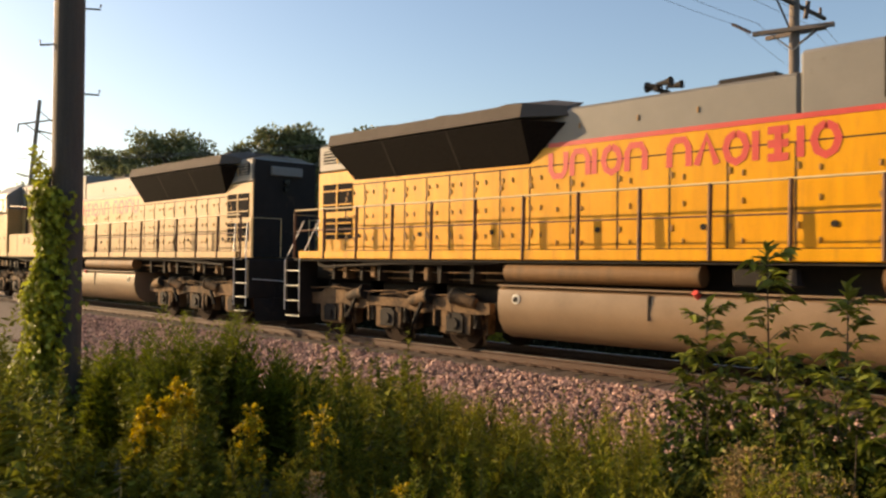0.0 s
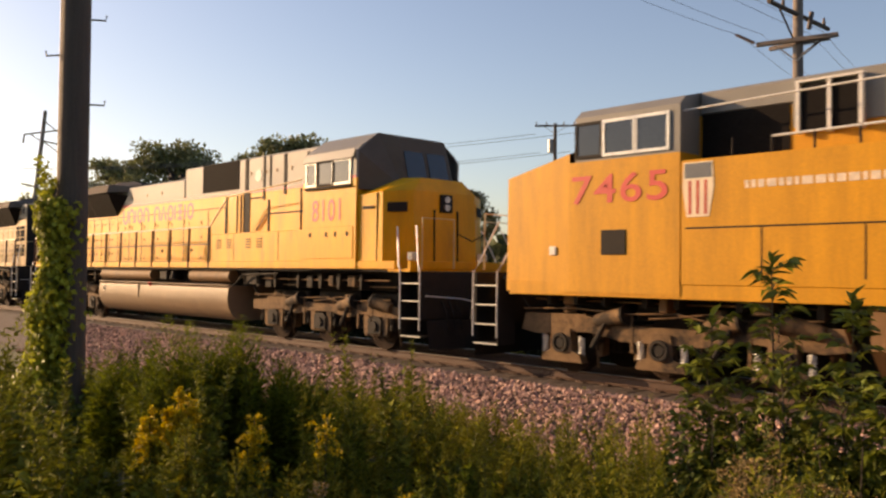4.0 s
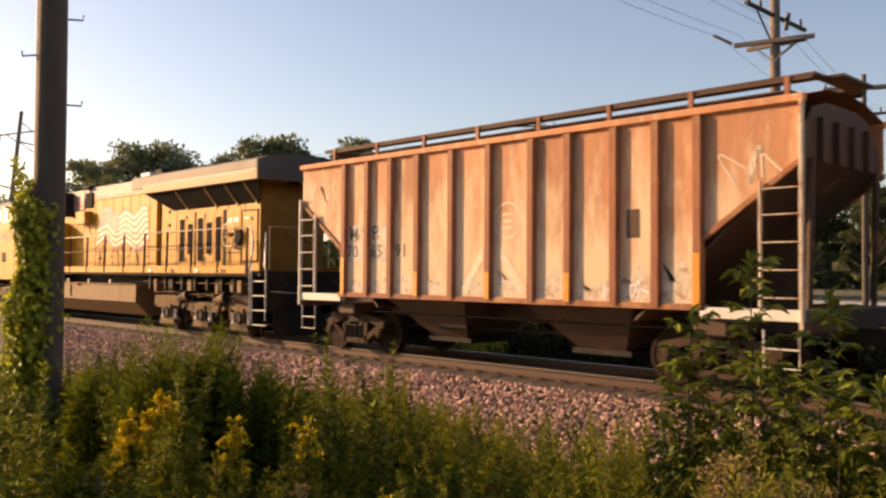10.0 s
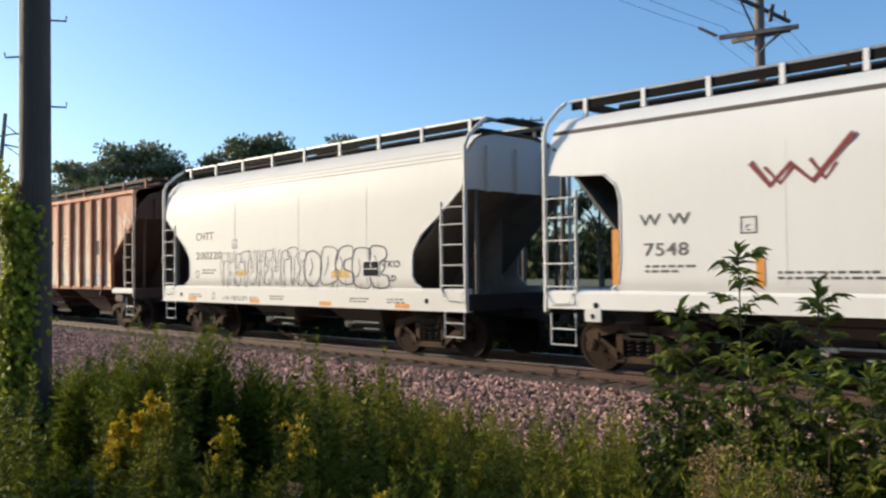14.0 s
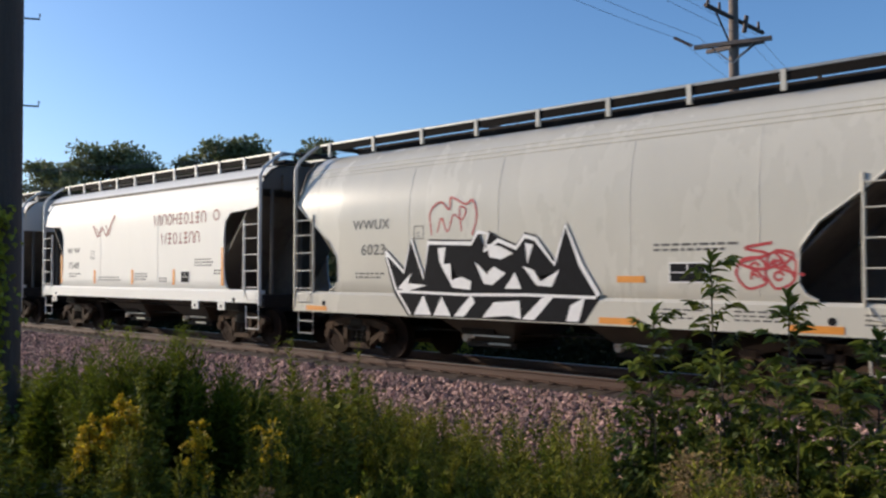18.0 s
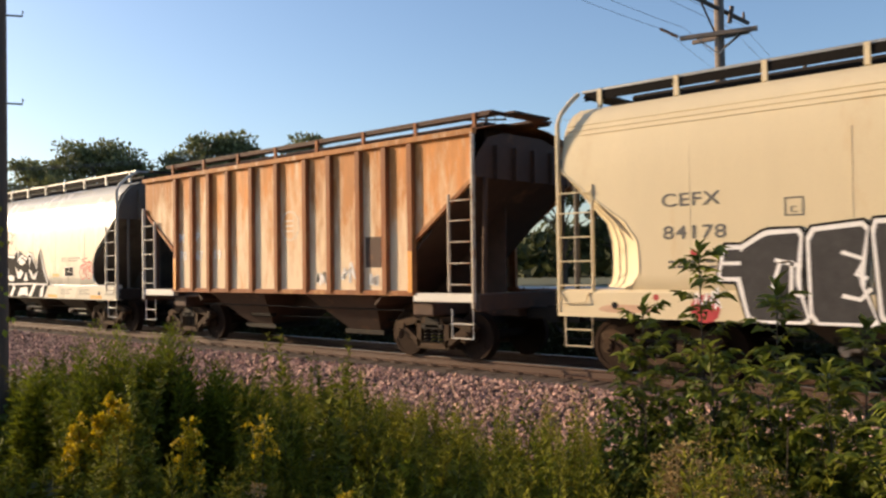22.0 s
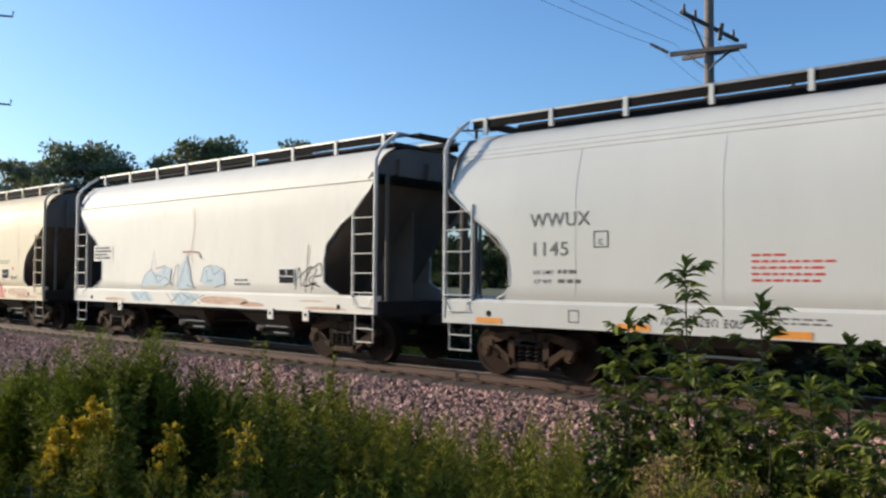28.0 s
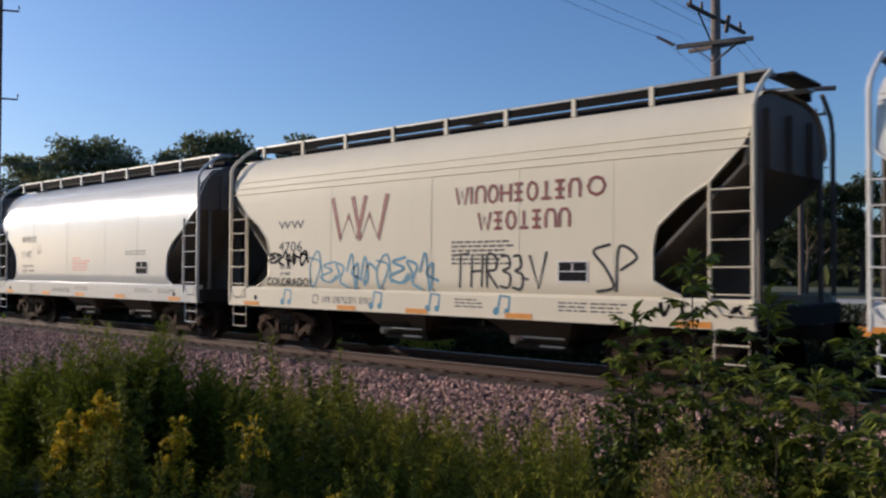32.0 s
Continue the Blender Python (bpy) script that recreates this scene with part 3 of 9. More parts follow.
def stirrup(car, x, w, mat, y=-1.56):
    pts = [(x - w / 2, y, 0.98), (x - w / 2, y, 0.46), (x + w / 2, y, 0.46), (x + w / 2, y, 0.98)]
    g = Geo().tube(pts, 0.017, 6)
    g.tube([(x - w / 2, y, 0.72), (x + w / 2, y, 0.72)], 0.013, 6)
    part("step", g, mat, car)


def coupler(car, x, s):
    """Knuckle coupler and drawbar at the end that looks towards s."""
    g = Geo().box(min(x - s * 0.6, x + s * 0.45), max(x - s * 0.6, x + s * 0.45), -0.11, 0.11, 0.75, 0.98, 0.02)
    g.prism([(x + s * 0.42, 0.72), (x + s * 0.85, 0.72), (x + s * 0.92, 0.86), (x + s * 0.85, 1.02), (x + s * 0.42, 1.02)], -0.19, 0.15)
    part("coupler", g, DARK, car)
    h = [(x + s * 0.1, 0.35, 0.75), (x + s * 0.3, 0.36, 0.52), (x + s * 0.55, 0.30, 0.38), (x + s * 0.8, 0.2, 0.40)]
    part("brake_hose", Geo().tube(h, 0.022, 6), DARK, car)


def car_base(name, label, u0, u1, paint, frame_mat, group="hopper cars of the train"):
    """The thing itself with running gear, sills and couplers common to all hopper cars."""
    car = thing(name, label, "freight car", group=group)
    c, half = (u0 + u1) / 2, (u1 - u0) / 2
    MOVERS.append((car, c, 1))
    for s in (-1, 1):
        freight_truck(car, s * (half - 1.5))
        coupler(car, s * (half + 0.12), s)
        part("bolster_beam", Geo().box(s * (half - 1.5) - 0.28, s * (half - 1.5) + 0.28, -1.35, 1.35, 0.82, 1.08, 0.03), frame_mat, car)
        part("end_sill", Geo().box(s * half - 0.09, s * half + 0.09, -1.55, 1.55, 0.95, 1.26, 0.02), frame_mat, car)
    part("centre_sill", Geo().box(-half, half, -0.34, 0.34, 0.80, 1.12, 0.02), frame_mat, car)
    b = Geo().tube([(-0.5, 0.9, 0.72), (0.3, 0.9, 0.72)], 0.14, 12).tube([(-1.9, -0.8, 0.70), (-1.1, -0.8, 0.70)], 0.10, 10)
    b.tube([(-half + 2.5, -0.6, 0.62), (half - 2.5, -0.6, 0.66)], 0.02, 6).tube([(-half + 2.2, -1.1, 0.9), (half - 2.2, -1.1, 0.9)], 0.018, 6)
    part("brake_rigging", b, DARK, car)
    return car, half


def roof_walk(car, half, z, paint, posts, y=0.98, dark=None, deep=0.17):
    """Running boards along the roof on brackets, with the hatch trough between."""
    for s in (-1, 1):
        part("running_board", Geo().box(-half + 0.1, half - 0.1, s * (y - 0.42), s * y, z - 0.03, z + 0.015, 0.006), dark or BARE_METAL, car)
        part("board_fascia", Geo().box(-half + 0.15, half - 0.15, s * (y - 0.02), s * y, z - deep, z - 0.03, 0.004), dark or SCREEN, car)
        for x in posts:
            part("board_bracket", Geo().prism([(x - 0.038, z - 0.30), (x + 0.038, z - 0.30), (x + 0.038, z), (x - 0.038, z)], s * (y - 0.03), s * (y + 0.025)), paint, car)
    part("hatch_trough", Geo().box(-half + 0.7, half - 0.7, -0.40, 0.40, z - 0.42, z - 0.06, 0.03), dark or DARK, car)
    for s in (-1, 1):
        e = s * half
        part("end_walk", Geo().box(e - s * 0.25, e + s * 0.14, -0.56, 0.56, z - 0.03, z + 0.015, 0.006), dark or DARK, car)


def slope_end(car, half, s, paint, z_top, z_low, reach, width, ribs=3, end_in=0.16, slope=None):
    """Upright end wall and the slope sheet under it, with stiffeners."""
    e = s * (half - end_in)
    t = s * 0.02
    prof = [(-width, z_low), (width, z_low), (width * 0.985, 3.55), (width * 0.92, z_top - 0.45), (width * 0.72, z_top - 0.12), (width * 0.4, z_top), (-width * 0.4, z_top), (-width * 0.72, z_top - 0.12), (-width * 0.92, z_top - 0.45), (-width * 0.985, 3.55)]
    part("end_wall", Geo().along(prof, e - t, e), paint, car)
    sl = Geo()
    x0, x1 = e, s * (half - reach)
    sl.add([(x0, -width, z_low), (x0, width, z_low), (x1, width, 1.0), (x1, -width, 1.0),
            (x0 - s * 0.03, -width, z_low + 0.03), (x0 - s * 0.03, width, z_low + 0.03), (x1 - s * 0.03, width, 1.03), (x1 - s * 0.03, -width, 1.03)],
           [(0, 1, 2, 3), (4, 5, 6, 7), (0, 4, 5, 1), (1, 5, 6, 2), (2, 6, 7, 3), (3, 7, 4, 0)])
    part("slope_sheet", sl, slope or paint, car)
    for i in range(ribs):
        y = (i - (ribs - 1) / 2) * 1.7 / max(ribs - 1, 1)
        part("end_post", Geo().box(e + s * 0.0, e + s * 0.09, y - 0.05, y + 0.05, z_low - 0.02, z_top - 0.25, 0.01), paint, car)
    low, far = s * (half - reach + 0.1), s * (half - 0.55)
    part("centre_web", Geo().prism([(far, 1.10), (far, 1.10 + (z_low - 1.0) * (reach - 0.65) / reach), (low, 1.10)], -0.012, 0.012), slope or paint, car)
    for y in (-1.2, 1.2):
        part("end_brace", Geo().tube([(e + s * 0.05, y, z_low), (s * (half - 0.1), y, 1.2)], 0.045, 6), slope or paint, car)


def bay(car, x, w, mat, z0=1.12, z1=0.34, half_top=1.35, half_low=0.55, bars=True):
    """A discharge hopper: a tapered chute with its gate frame."""
    g = Geo()
    g.add([(x - w / 2, -half_top, z0), (x + w / 2, -half_top, z0), (x + w / 2, half_top, z0), (x - w / 2, half_top, z0),
           (x - w * 0.2, -half_low, z1), (x + w * 0.2, -half_low, z1), (x + w * 0.2, half_low, z1), (x - w * 0.2, half_low, z1)],
          [(0, 1, 5, 4), (1, 2, 6, 5), (2, 3, 7, 6), (3, 0, 4, 7), (4, 5, 6, 7), (0, 3, 2, 1)])
    part("discharge_bay", g, mat, car)
    f = Geo().box(x - w * 0.27, x + w * 0.27, -0.66, 0.66, z1 - 0.07, z1 + 0.03, 0.01)
    gate = part("gate_frame", f, DARK, car)
    if bars:
        part("gate_bar", Geo().box(x - w * 0.12, x + w * 0.26, -0.84, -0.80, z1 + 0.14, z1 + 0.18, 0.005), BARE_METAL, gate)
        part("gate_bar", Geo().box(x + w * 0.04, x + w * 0.26, -0.84, -0.80, z1, z1 + 0.04, 0.005), BARE_METAL, gate)
        part("gate_gear", Geo().disc(x - w * 0.20, z1 + 0.10, 0.07, -0.88, -0.78, 9).box(x - w * 0.24, x - w * 0.12, -0.86, -0.80, z1 + 0.10, z1 + 0.17, 0.01), PEEL, gate)


def marks_block(car, x, z, y, w, rows, mat, seed=1, h=0.035, gap=0.075):
    """Small data stencils that are too fine to read: plain bars."""
    rng = random.Random(seed)
    g = Geo()
    for i in range(rows):
        a = x
        while a < x + w * rng.uniform(0.75, 1.0):
            b = a + rng.uniform(0.05, 0.16)
            g.box(a, b, y - 0.004, y - 0.001, z - i * gap, z - i * gap + h)
            a = b + 0.035
    tagged(part("data_stencil", g, mat, car), kind="stuff")


def reflectors(car, xs, y, z, mat, w=0.42, h=0.09):
    for x in xs:
        part("reflector", Geo().box(x - w / 2, x + w / 2, y - 0.006, y, z, z + h, 0.001), mat, car)


def plate(car, x, z, y, w=0.42, h=0.30):
    """A dark stencil panel divided by white lines."""
    p = part("data_panel", Geo().box(x, x + w, y - 0.005, y - 0.001, z, z + h), BLACK_PAINT, car)
    g = Geo().box(x - 0.02, x + w + 0.02, y - 0.004, y - 0.0005, z - 0.02, z + h + 0.02)
    part("panel_border", g, WHITE_PAINT, p)
    l = Geo().box(x + 0.02, x + w - 0.02, y - 0.008, y - 0.005, z + h * 0.48, z + h * 0.53).box(x + w * 0.48, x + w * 0.52, y - 0.008, y - 0.005, z + h * 0.5, z + h * 0.96)
    part("panel_lines", l, WHITE_PAINT, p)


ROUND_CUT = [(9, 0.0), (3.27, 0.0), (3.20, 0.04), (2.75, 0.62), (2.40, 1.12), (2.10, 1.34), (1.70, 1.40), (1.48, 1.34), (1.37, 1.10)]
WIDE_CUT = [(9, 0.0), (3.55, 0.0), (3.45, 0.10), (2.90, 0.66), (2.66, 1.15), (2.40, 1.36), (2.16, 1.44), (1.60, 1.44), (1.46, 1.20), (1.37, 0.95)]
SQUARE_CUT = [(9, 0.0), (3.30, 0.0), (3.26, 0.10), (3.22, 1.10), (3.06, 1.34), (2.80, 1.41), (1.9, 1.42), (1.5, 1.38), (1.40, 1.25)]


def smooth_hopper(name, label, u0, u1, paint, cut=ROUND_CUT, seams=(), posts=9, y_side=-1.6, rails=(3.80, 3.88, 3.97), reflect=ORANGE, reflect_at=(), dirty=None, round_side=False, ends=SHADE_GRIME, slope=SLOPE, seam_paint=None, end_low=3.22, sill_low=0.93, dent=0.005, flare=False):
    """Covered hopper car with rounded smooth steel sides."""
    car, half = car_base(name, label, u0, u1, paint, dirty or DARK)
    e = half - 0.10
    w = -y_side
    levels = [(w - 0.05, 1.33), (w, 1.42), (w, 1.6), (w, 1.9), (w, 2.1), (w, 2.4), (w, 2.75), (w, 3.05), (w - 0.003, 3.16), (w - 0.004, 3.21), (w - 0.005, 3.25), (w - 0.008, 3.29), (w - 0.02, 3.45), (w - 0.05, 3.65), (w - 0.09, 3.80), (w - 0.12, 3.88), (w - 0.20, 4.03), (w - 0.36, 4.18), (w - 0.58, 4.29), (w - 0.9, 4.36), (0, 4.40)]
    if round_side:
        levels = [(w - 0.05, 1.33), (w, 1.42), (w, 1.6), (w, 1.9), (w, 2.1), (w, 2.4), (w, 2.7), (w - 0.004, 2.9), (w - 0.016, 3.1), (w - 0.042, 3.28), (w - 0.085, 3.46), (w - 0.140, 3.63), (w - 0.21, 3.79), (w - 0.30, 3.94), (w - 0.42, 4.08), (w - 0.58, 4.20), (w - 0.80, 4.30), (w - 1.1, 4.37), (0, 4.40)]
    for s in (-1, 1):
        g = loft([(s * a, b) for a, b in levels], lambda z: -e + inset(cut, z), lambda z: e - inset(cut, z), 44)
        g.v = [(x, y - math.copysign(dent, y) * (0.5 + 0.5 * noise.noise((x * 0.75 + u0, z * (0.30 if dent < 0.01 else 0.9) - 0.5 * x, s * 3.0))) if abs(y) > 1.2 else y, z) for x, y, z in g.v]
        part("side_and_roof_skin", g, paint, car, smooth=True)
        edge = [(-e + inset(cut, z), z) for z in (3.29, 3.25, 3.21, 3.0, 2.75, 2.4, 2.1, 1.9, 1.6, 1.45, 1.38)]
        for k in (-1, 1):
            part("cutout_rim", Geo().tube([(k * a, s * (w - 0.012), z) for a, z in edge], 0.022, 6), paint, car)
        sill = [(s * (w - 0.15), sill_low), (s * (w + 0.015), sill_low), (s * (w + 0.015), 1.31), (s * (w - 0.03), 1.36), (s * (w - 0.15), 1.36)]
        part("side_sill", Geo().along(sill, -half, half), paint, car)
        for z in rails:
            y = inset([(b, a) for a, b in levels[::-1]], z)
            part("roof_seam", Geo().box(-e, e, s * (y - 0.02), s * (y + 0.012), z - 0.011, z + 0.011, 0.004), seam_paint or paint, car)
        for x in seams:
            part("weld_seam", Geo().tube([(x, s * (a - 0.006), b) for a, b in levels[1:13]], 0.0085, 6), paint, car, smooth=True)
    if flare:
        zs = (1.38, 1.45, 1.6, 1.9, 2.1, 2.4, 2.75, 3.0, 3.21)
        rows = []
        for z in zs:
            d = inset(cut, z)
            rows += [(-e + d * (1 - 0.62 * k / 5), -w + 0.02 + 0.62 * (k / 5) ** 1.3 * min(d, 1.0), z) for k in range(6)]
        rows += [(x + 0.02, y + 0.015, z) for x, y, z in rows]
        n = len(zs) * 6
        quads = [(j * 6 + k, j * 6 + k + 1, (j + 1) * 6 + k + 1, (j + 1) * 6 + k) for j in range(len(zs) - 1) for k in range(5)]
        part("bent_end_sheet", Geo().add(rows, quads + [tuple(n + q for q in f[::-1]) for f in quads]), paint, car, smooth=True)
    for s in (-1, 1):
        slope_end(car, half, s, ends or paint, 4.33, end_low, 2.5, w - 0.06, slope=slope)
        zs = [1.42, 1.80, 2.18, 2.56, 2.88]
        ladder(car, s * (half - 0.03), s * (half - 0.66), zs, paint, -w + 0.02, 4.02)
        x = s * (half - 0.03)
        part("stile_top", Geo().tube([(x, -w + 0.01, 4.0), (x, -w + 0.10, 4.18), (x, -w + 0.38, 4.42), (x, -w + 0.62, 4.58)], 0.038, 6), paint, car)
        part("far_stile", Geo().tube([(x, w - 0.02, 1.0), (x, w - 0.02, 4.0), (x, w - 0.12, 4.25), (x, w - 0.5, 4.55)], 0.04, 6), ends or paint, car)
        stirrup(car, s * (half - 0.36), 0.50, paint)
        grab = Geo().tube([(s * (half - 0.6), -w - 0.02, 1.32), (s * (half - 0.55), -w - 0.06, 1.16), (s * (half - 0.12), -w - 0.06, 1.14), (s * (half - 0.08), -w - 0.02, 1.30)], 0.013, 6)
        part("grab_iron", grab, paint, car)
    n = posts
    roof_walk(car, half, 4.61, paint, [-half + 0.45 + (2 * half - 0.9) * i / (n - 1) for i in range(n)])
    for x in (-0.22 * half, 0.32 * half):
        bay(car, x, 2.3, dirty or BAY_STEEL, 1.12, 0.42)
    reflectors(car, reflect_at, -w - 0.015, 0.965, reflect)
    jack = Geo().disc(-half + 1.05, 1.12, 0.055, -w - 0.02, -w - 0.012, 12).disc(half - 1.05, 1.12, 0.055, -w - 0.02, -w - 0.012, 12)
    part("jacking_hole", jack, BLACK_PAINT, car)
    return car, half


def ribbed_hopper(name, label, u0, u1, paint, rib_us, bands, dark=RUST_DARK, panel=None):
    """Covered hopper car with flat sides stiffened by outside posts."""
    car, half = car_base(name, label, u0, u1, paint, dark)
    c = (u0 + u1) / 2
    e = half - 0.04
    cutz = [(9, 0.0), (3.36, 0.0), (3.33, 0.03), (2.30, 1.47), (2.2, 1.50), (1.2, 1.50)]
    levels = [(1.50, 1.24), (1.50, 1.8), (1.50, 2.26), (1.50, 2.32), (1.50, 2.8), (1.50, 3.32), (1.50, 3.40), (1.50, 4.14), (1.42, 4.19), (0.7, 4.36), (0, 4.40)]
    for s in (-1, 1):
        rows = [(s * a, b) for a, b in levels]
        stops = [-e] + [u - c for u in rib_us] + [e]
        for a, b in zip(stops, stops[1:]):
            part("side_panel", loft(rows[:8], lambda z: max(a, -e + inset(cutz, z)), lambda z: min(b, e - inset(cutz, z)), 3), panel or paint, car)
        part("roof_sheet", loft(rows[7:], lambda z: -e, lambda z: e, 4), paint, car)
        part("top_chord", Geo().box(-half, half, s * 1.48, s * 1.58, 4.08, 4.19, 0.012), panel or paint, car)
        part("bottom_chord", Geo().box(-half + 1.45, half - 1.45, s * 1.47, s * 1.56, 1.20, 1.30, 0.01), paint, car)
        for k in (-1, 1):
            part("end_flange", Geo().prism([(k * (half - 0.03), 3.36), (k * (half - 0.03), 3.28), (k * (half - 1.50), 2.22), (k * (half - 1.50), 2.32)], s * 1.47, s * 1.54), paint, car)
            part("short_sill", Geo().box(k * half, k * (half - 1.55), s * 1.42, s * 1.56, 1.10, 1.26, 0.01), OFFWHITE if s < 0 else paint, car)
    me = Geo().add([(-0.085, -1.495, 1.25), (-0.06, -1.595, 1.25), (0.06, -1.595, 1.25), (0.085, -1.495, 1.25), (-0.085, -1.495, 4.07), (-0.06, -1.595, 4.07), (0.06, -1.595, 4.07), (0.085, -1.495, 4.07)],
                   [(0, 1, 5, 4), (1, 2, 6, 5), (2, 3, 7, 6), (0, 3, 2, 1), (4, 5, 6, 7), (0, 4, 7, 3)]).mesh("side_post")
    me.materials.append(paint)
    for u in rib_us:
        share("side_post", me, car, pose(u - c, 0, 0))
        share("side_post", me, car, pose(u - c, 0, 0, 0, 0, 180))
    for u in bands:
        part("yellow_band", Geo().box(u - c - 0.058, u - c + 0.058, -1.601, -1.596, 1.27, 2.05 if u in (bands[0], bands[-1]) else 1.75), ORANGE, car)
    for s in (-1, 1):
        # End sheets in dark rust, deepened to hold the ends' shade.
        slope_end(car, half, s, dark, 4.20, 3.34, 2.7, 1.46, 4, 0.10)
        zs = [1.42, 1.80, 2.18, 2.56, 2.92]
        ladder(car, s * (half - 0.04), s * (half - 0.62), zs, OFFWHITE if s < 0 else PEEL, -1.55, 3.4 if s < 0 else 4.1)
        stirrup(car, s * (half - 0.34), 0.5, OFFWHITE, -1.53)
    roof_walk(car, half, 4.58, paint, [-half + 0.5 + (2 * half - 1.0) * i / 7 for i in range(8)], 0.95, dark, 0.075)
    for x, w in ((-0.31 * half, 2.3), (0.33 * half, 2.3)):
        bay(car, x, w, RUST_DARK, 1.24, 0.40, 1.42, 0.6, False)
    return car, half


# ---- locomotives ----
def loco_truck(car, x, spread, way, heavy=False):
    """Six-wheel truck. heavy: deep pedestals down to the rail; otherwise a high beam with a hump, slanted brake cylinders and open pedestals."""
    ob = new("truck")
    ob.parent = car
    ob.matrix_basis = pose(x, 0, 0)
    ob["label"] = "six-wheel locomotive truck, dusty cast steel"
    axles = (-spread, 0, spread)
    for s in (-1, 1):
        y0, y1 = s * 1.0, s * 1.16
        e = spread + 0.95
        if heavy:
            f = Geo().prism([(-e, 0.72), (-e + 0.1, 1.02), (-spread + 0.45, 1.04), (-0.95, 0.88), (0.95, 0.88), (spread - 0.45, 1.04), (e - 0.1, 1.02), (e, 0.72),
                             (e - 0.35, 0.66), (spread - 0.55, 0.74), (0.75, 0.62), (-0.75, 0.62), (-spread + 0.55, 0.74), (-e + 0.35, 0.66)], y0, y1)
        else:
            f = Geo().prism([(-e, 0.74), (-e, 0.98), (-spread - 0.35, 1.00), (-spread - 0.2, 1.10), (-spread + 0.55, 1.08), (-spread + 0.75, 0.98), (spread - 0.6, 0.95), (spread - 0.4, 1.06), (spread + 0.35, 1.08), (spread + 0.5, 0.98), (e, 0.95), (e, 0.74),
                             (spread + 0.5, 0.72), (spread - 0.5, 0.78), (spread - 0.95, 0.68), (0.95, 0.70), (0.5, 0.78), (-0.5, 0.78), (-0.95, 0.68), (-spread + 0.95, 0.70), (-spread + 0.5, 0.78), (-spread - 0.5, 0.72)], y0, y1)
        part("side_frame", f, TRUCK, ob)
        for k in axles:
            if heavy:
                part("journal_box", Geo().prism([(k - 0.46, 0.20), (k + 0.46, 0.20), (k + 0.40, 0.34), (k + 0.24, 0.40), (k + 0.20, 0.78), (k - 0.20, 0.78), (k - 0.24, 0.40), (k - 0.40, 0.34)], s * 1.02, s * 1.20), TRUCK, ob)
                part("journal_cover", Geo().ring(k, 0.53, 0.17, 0.05, s * 1.20, s * 1.25, 18).disc(k, 0.53, 0.09, s * 1.19, s * 1.23, 14), DARK, ob)
                for d in (-0.40, 0.40):
                    part("coil_spring", Geo().tube([(k + d + 0.05 * math.cos(i * 1.3), s * 1.12 + 0.05 * math.sin(i * 1.3), 0.34 + 0.009 * i) for i in range(34)], 0.014, 5), WHITE_RAIL, ob)
            else:
                for d in (-0.33, 0.33):
                    part("pedestal_leg", Geo().prism([(k + d - 0.07, 0.34), (k + d + 0.07, 0.34), (k + d + 0.10, 0.80), (k + d - 0.10, 0.80)], s * 1.02, s * 1.13), TRUCK, ob)
                part("journal_box", Geo().prism([(k - 0.22, 0.36), (k + 0.22, 0.36), (k + 0.24, 0.66), (k + 0.14, 0.74), (k - 0.14, 0.74), (k - 0.24, 0.66)], s * 1.0, s * 1.17), DARK, ob)
                part("journal_cover", Geo().disc(k, 0.53, 0.11, s * 1.17, s * 1.21, 12), DARK, ob)
                part("pedestal_tie", Geo().box(k - 0.40, k + 0.40, s * 1.03, s * 1.10, 0.30, 0.355, 0.01), TRUCK, ob)
                for d in (-0.55, 0.55):
                    part("coil_spring", Geo().tube([(k + d + 0.065 * math.cos(i * 1.3), s * 1.08 + 0.065 * math.sin(i * 1.3), 0.44 + 0.009 * i) for i in range(34)], 0.018, 5), DARK, ob)
            for d in (-0.62, 0.62):
                if abs(k + d) < e - 0.1:
                    part("brake_shoe", Geo().prism([(k + d - 0.05, 0.30), (k + d + 0.06, 0.34), (k + d + 0.08, 0.70), (k + d - 0.03, 0.72)], s * 0.72, s * 0.92), TRUCK, ob)
                    part("brake_hanger", Geo().tube([(k + d, s * 0.95, 0.42), (k + d * 0.97, s * 1.02, 0.90)], 0.022, 5), DARK, ob)
        for d, z, w in ((-spread + 1.05, 1.02, 1), (1.10, 1.00, 1), (spread + 0.30, 1.02, -1)):
            part("brake_cylinder", Geo().tube([(d - 0.30 * w, s * 1.17, z - 0.08), (d - 0.24 * w, s * 1.18, z - 0.07), (d + 0.22 * w, s * 1.18, z + 0.03), (d + 0.26 * w, s * 1.18, z + 0.04)], 0.10, 12, 0.16), TRUCK, ob, smooth=True)
            part("cylinder_head", Geo().tube([(d + 0.26 * w, s * 1.18, z + 0.04), (d + 0.31 * w, s * 1.18, z + 0.05)], 0.17, 12), DARK, ob)
            part("slack_lever", Geo().box(d + 0.40 * w - 0.025, d + 0.40 * w + 0.025, s * 1.14, s * 1.17, 0.45, 1.05), TRUCK, ob)
        for d in (-1.1, 1.15):
            part("damper", Geo().tube([(d - 0.18, s * 1.24, 0.50), (d + 0.12, s * 1.24, 0.98)], 0.045, 8), DARK, ob)
        for d in (-spread + 0.1, spread * 0.5):
            part("side_bearing", Geo().tube([(d, s * 1.06, 1.06), (d, s * 1.06, 1.16), (d, s * 1.06, 1.20)], 0.12, 12, 0.09), TRUCK, ob)
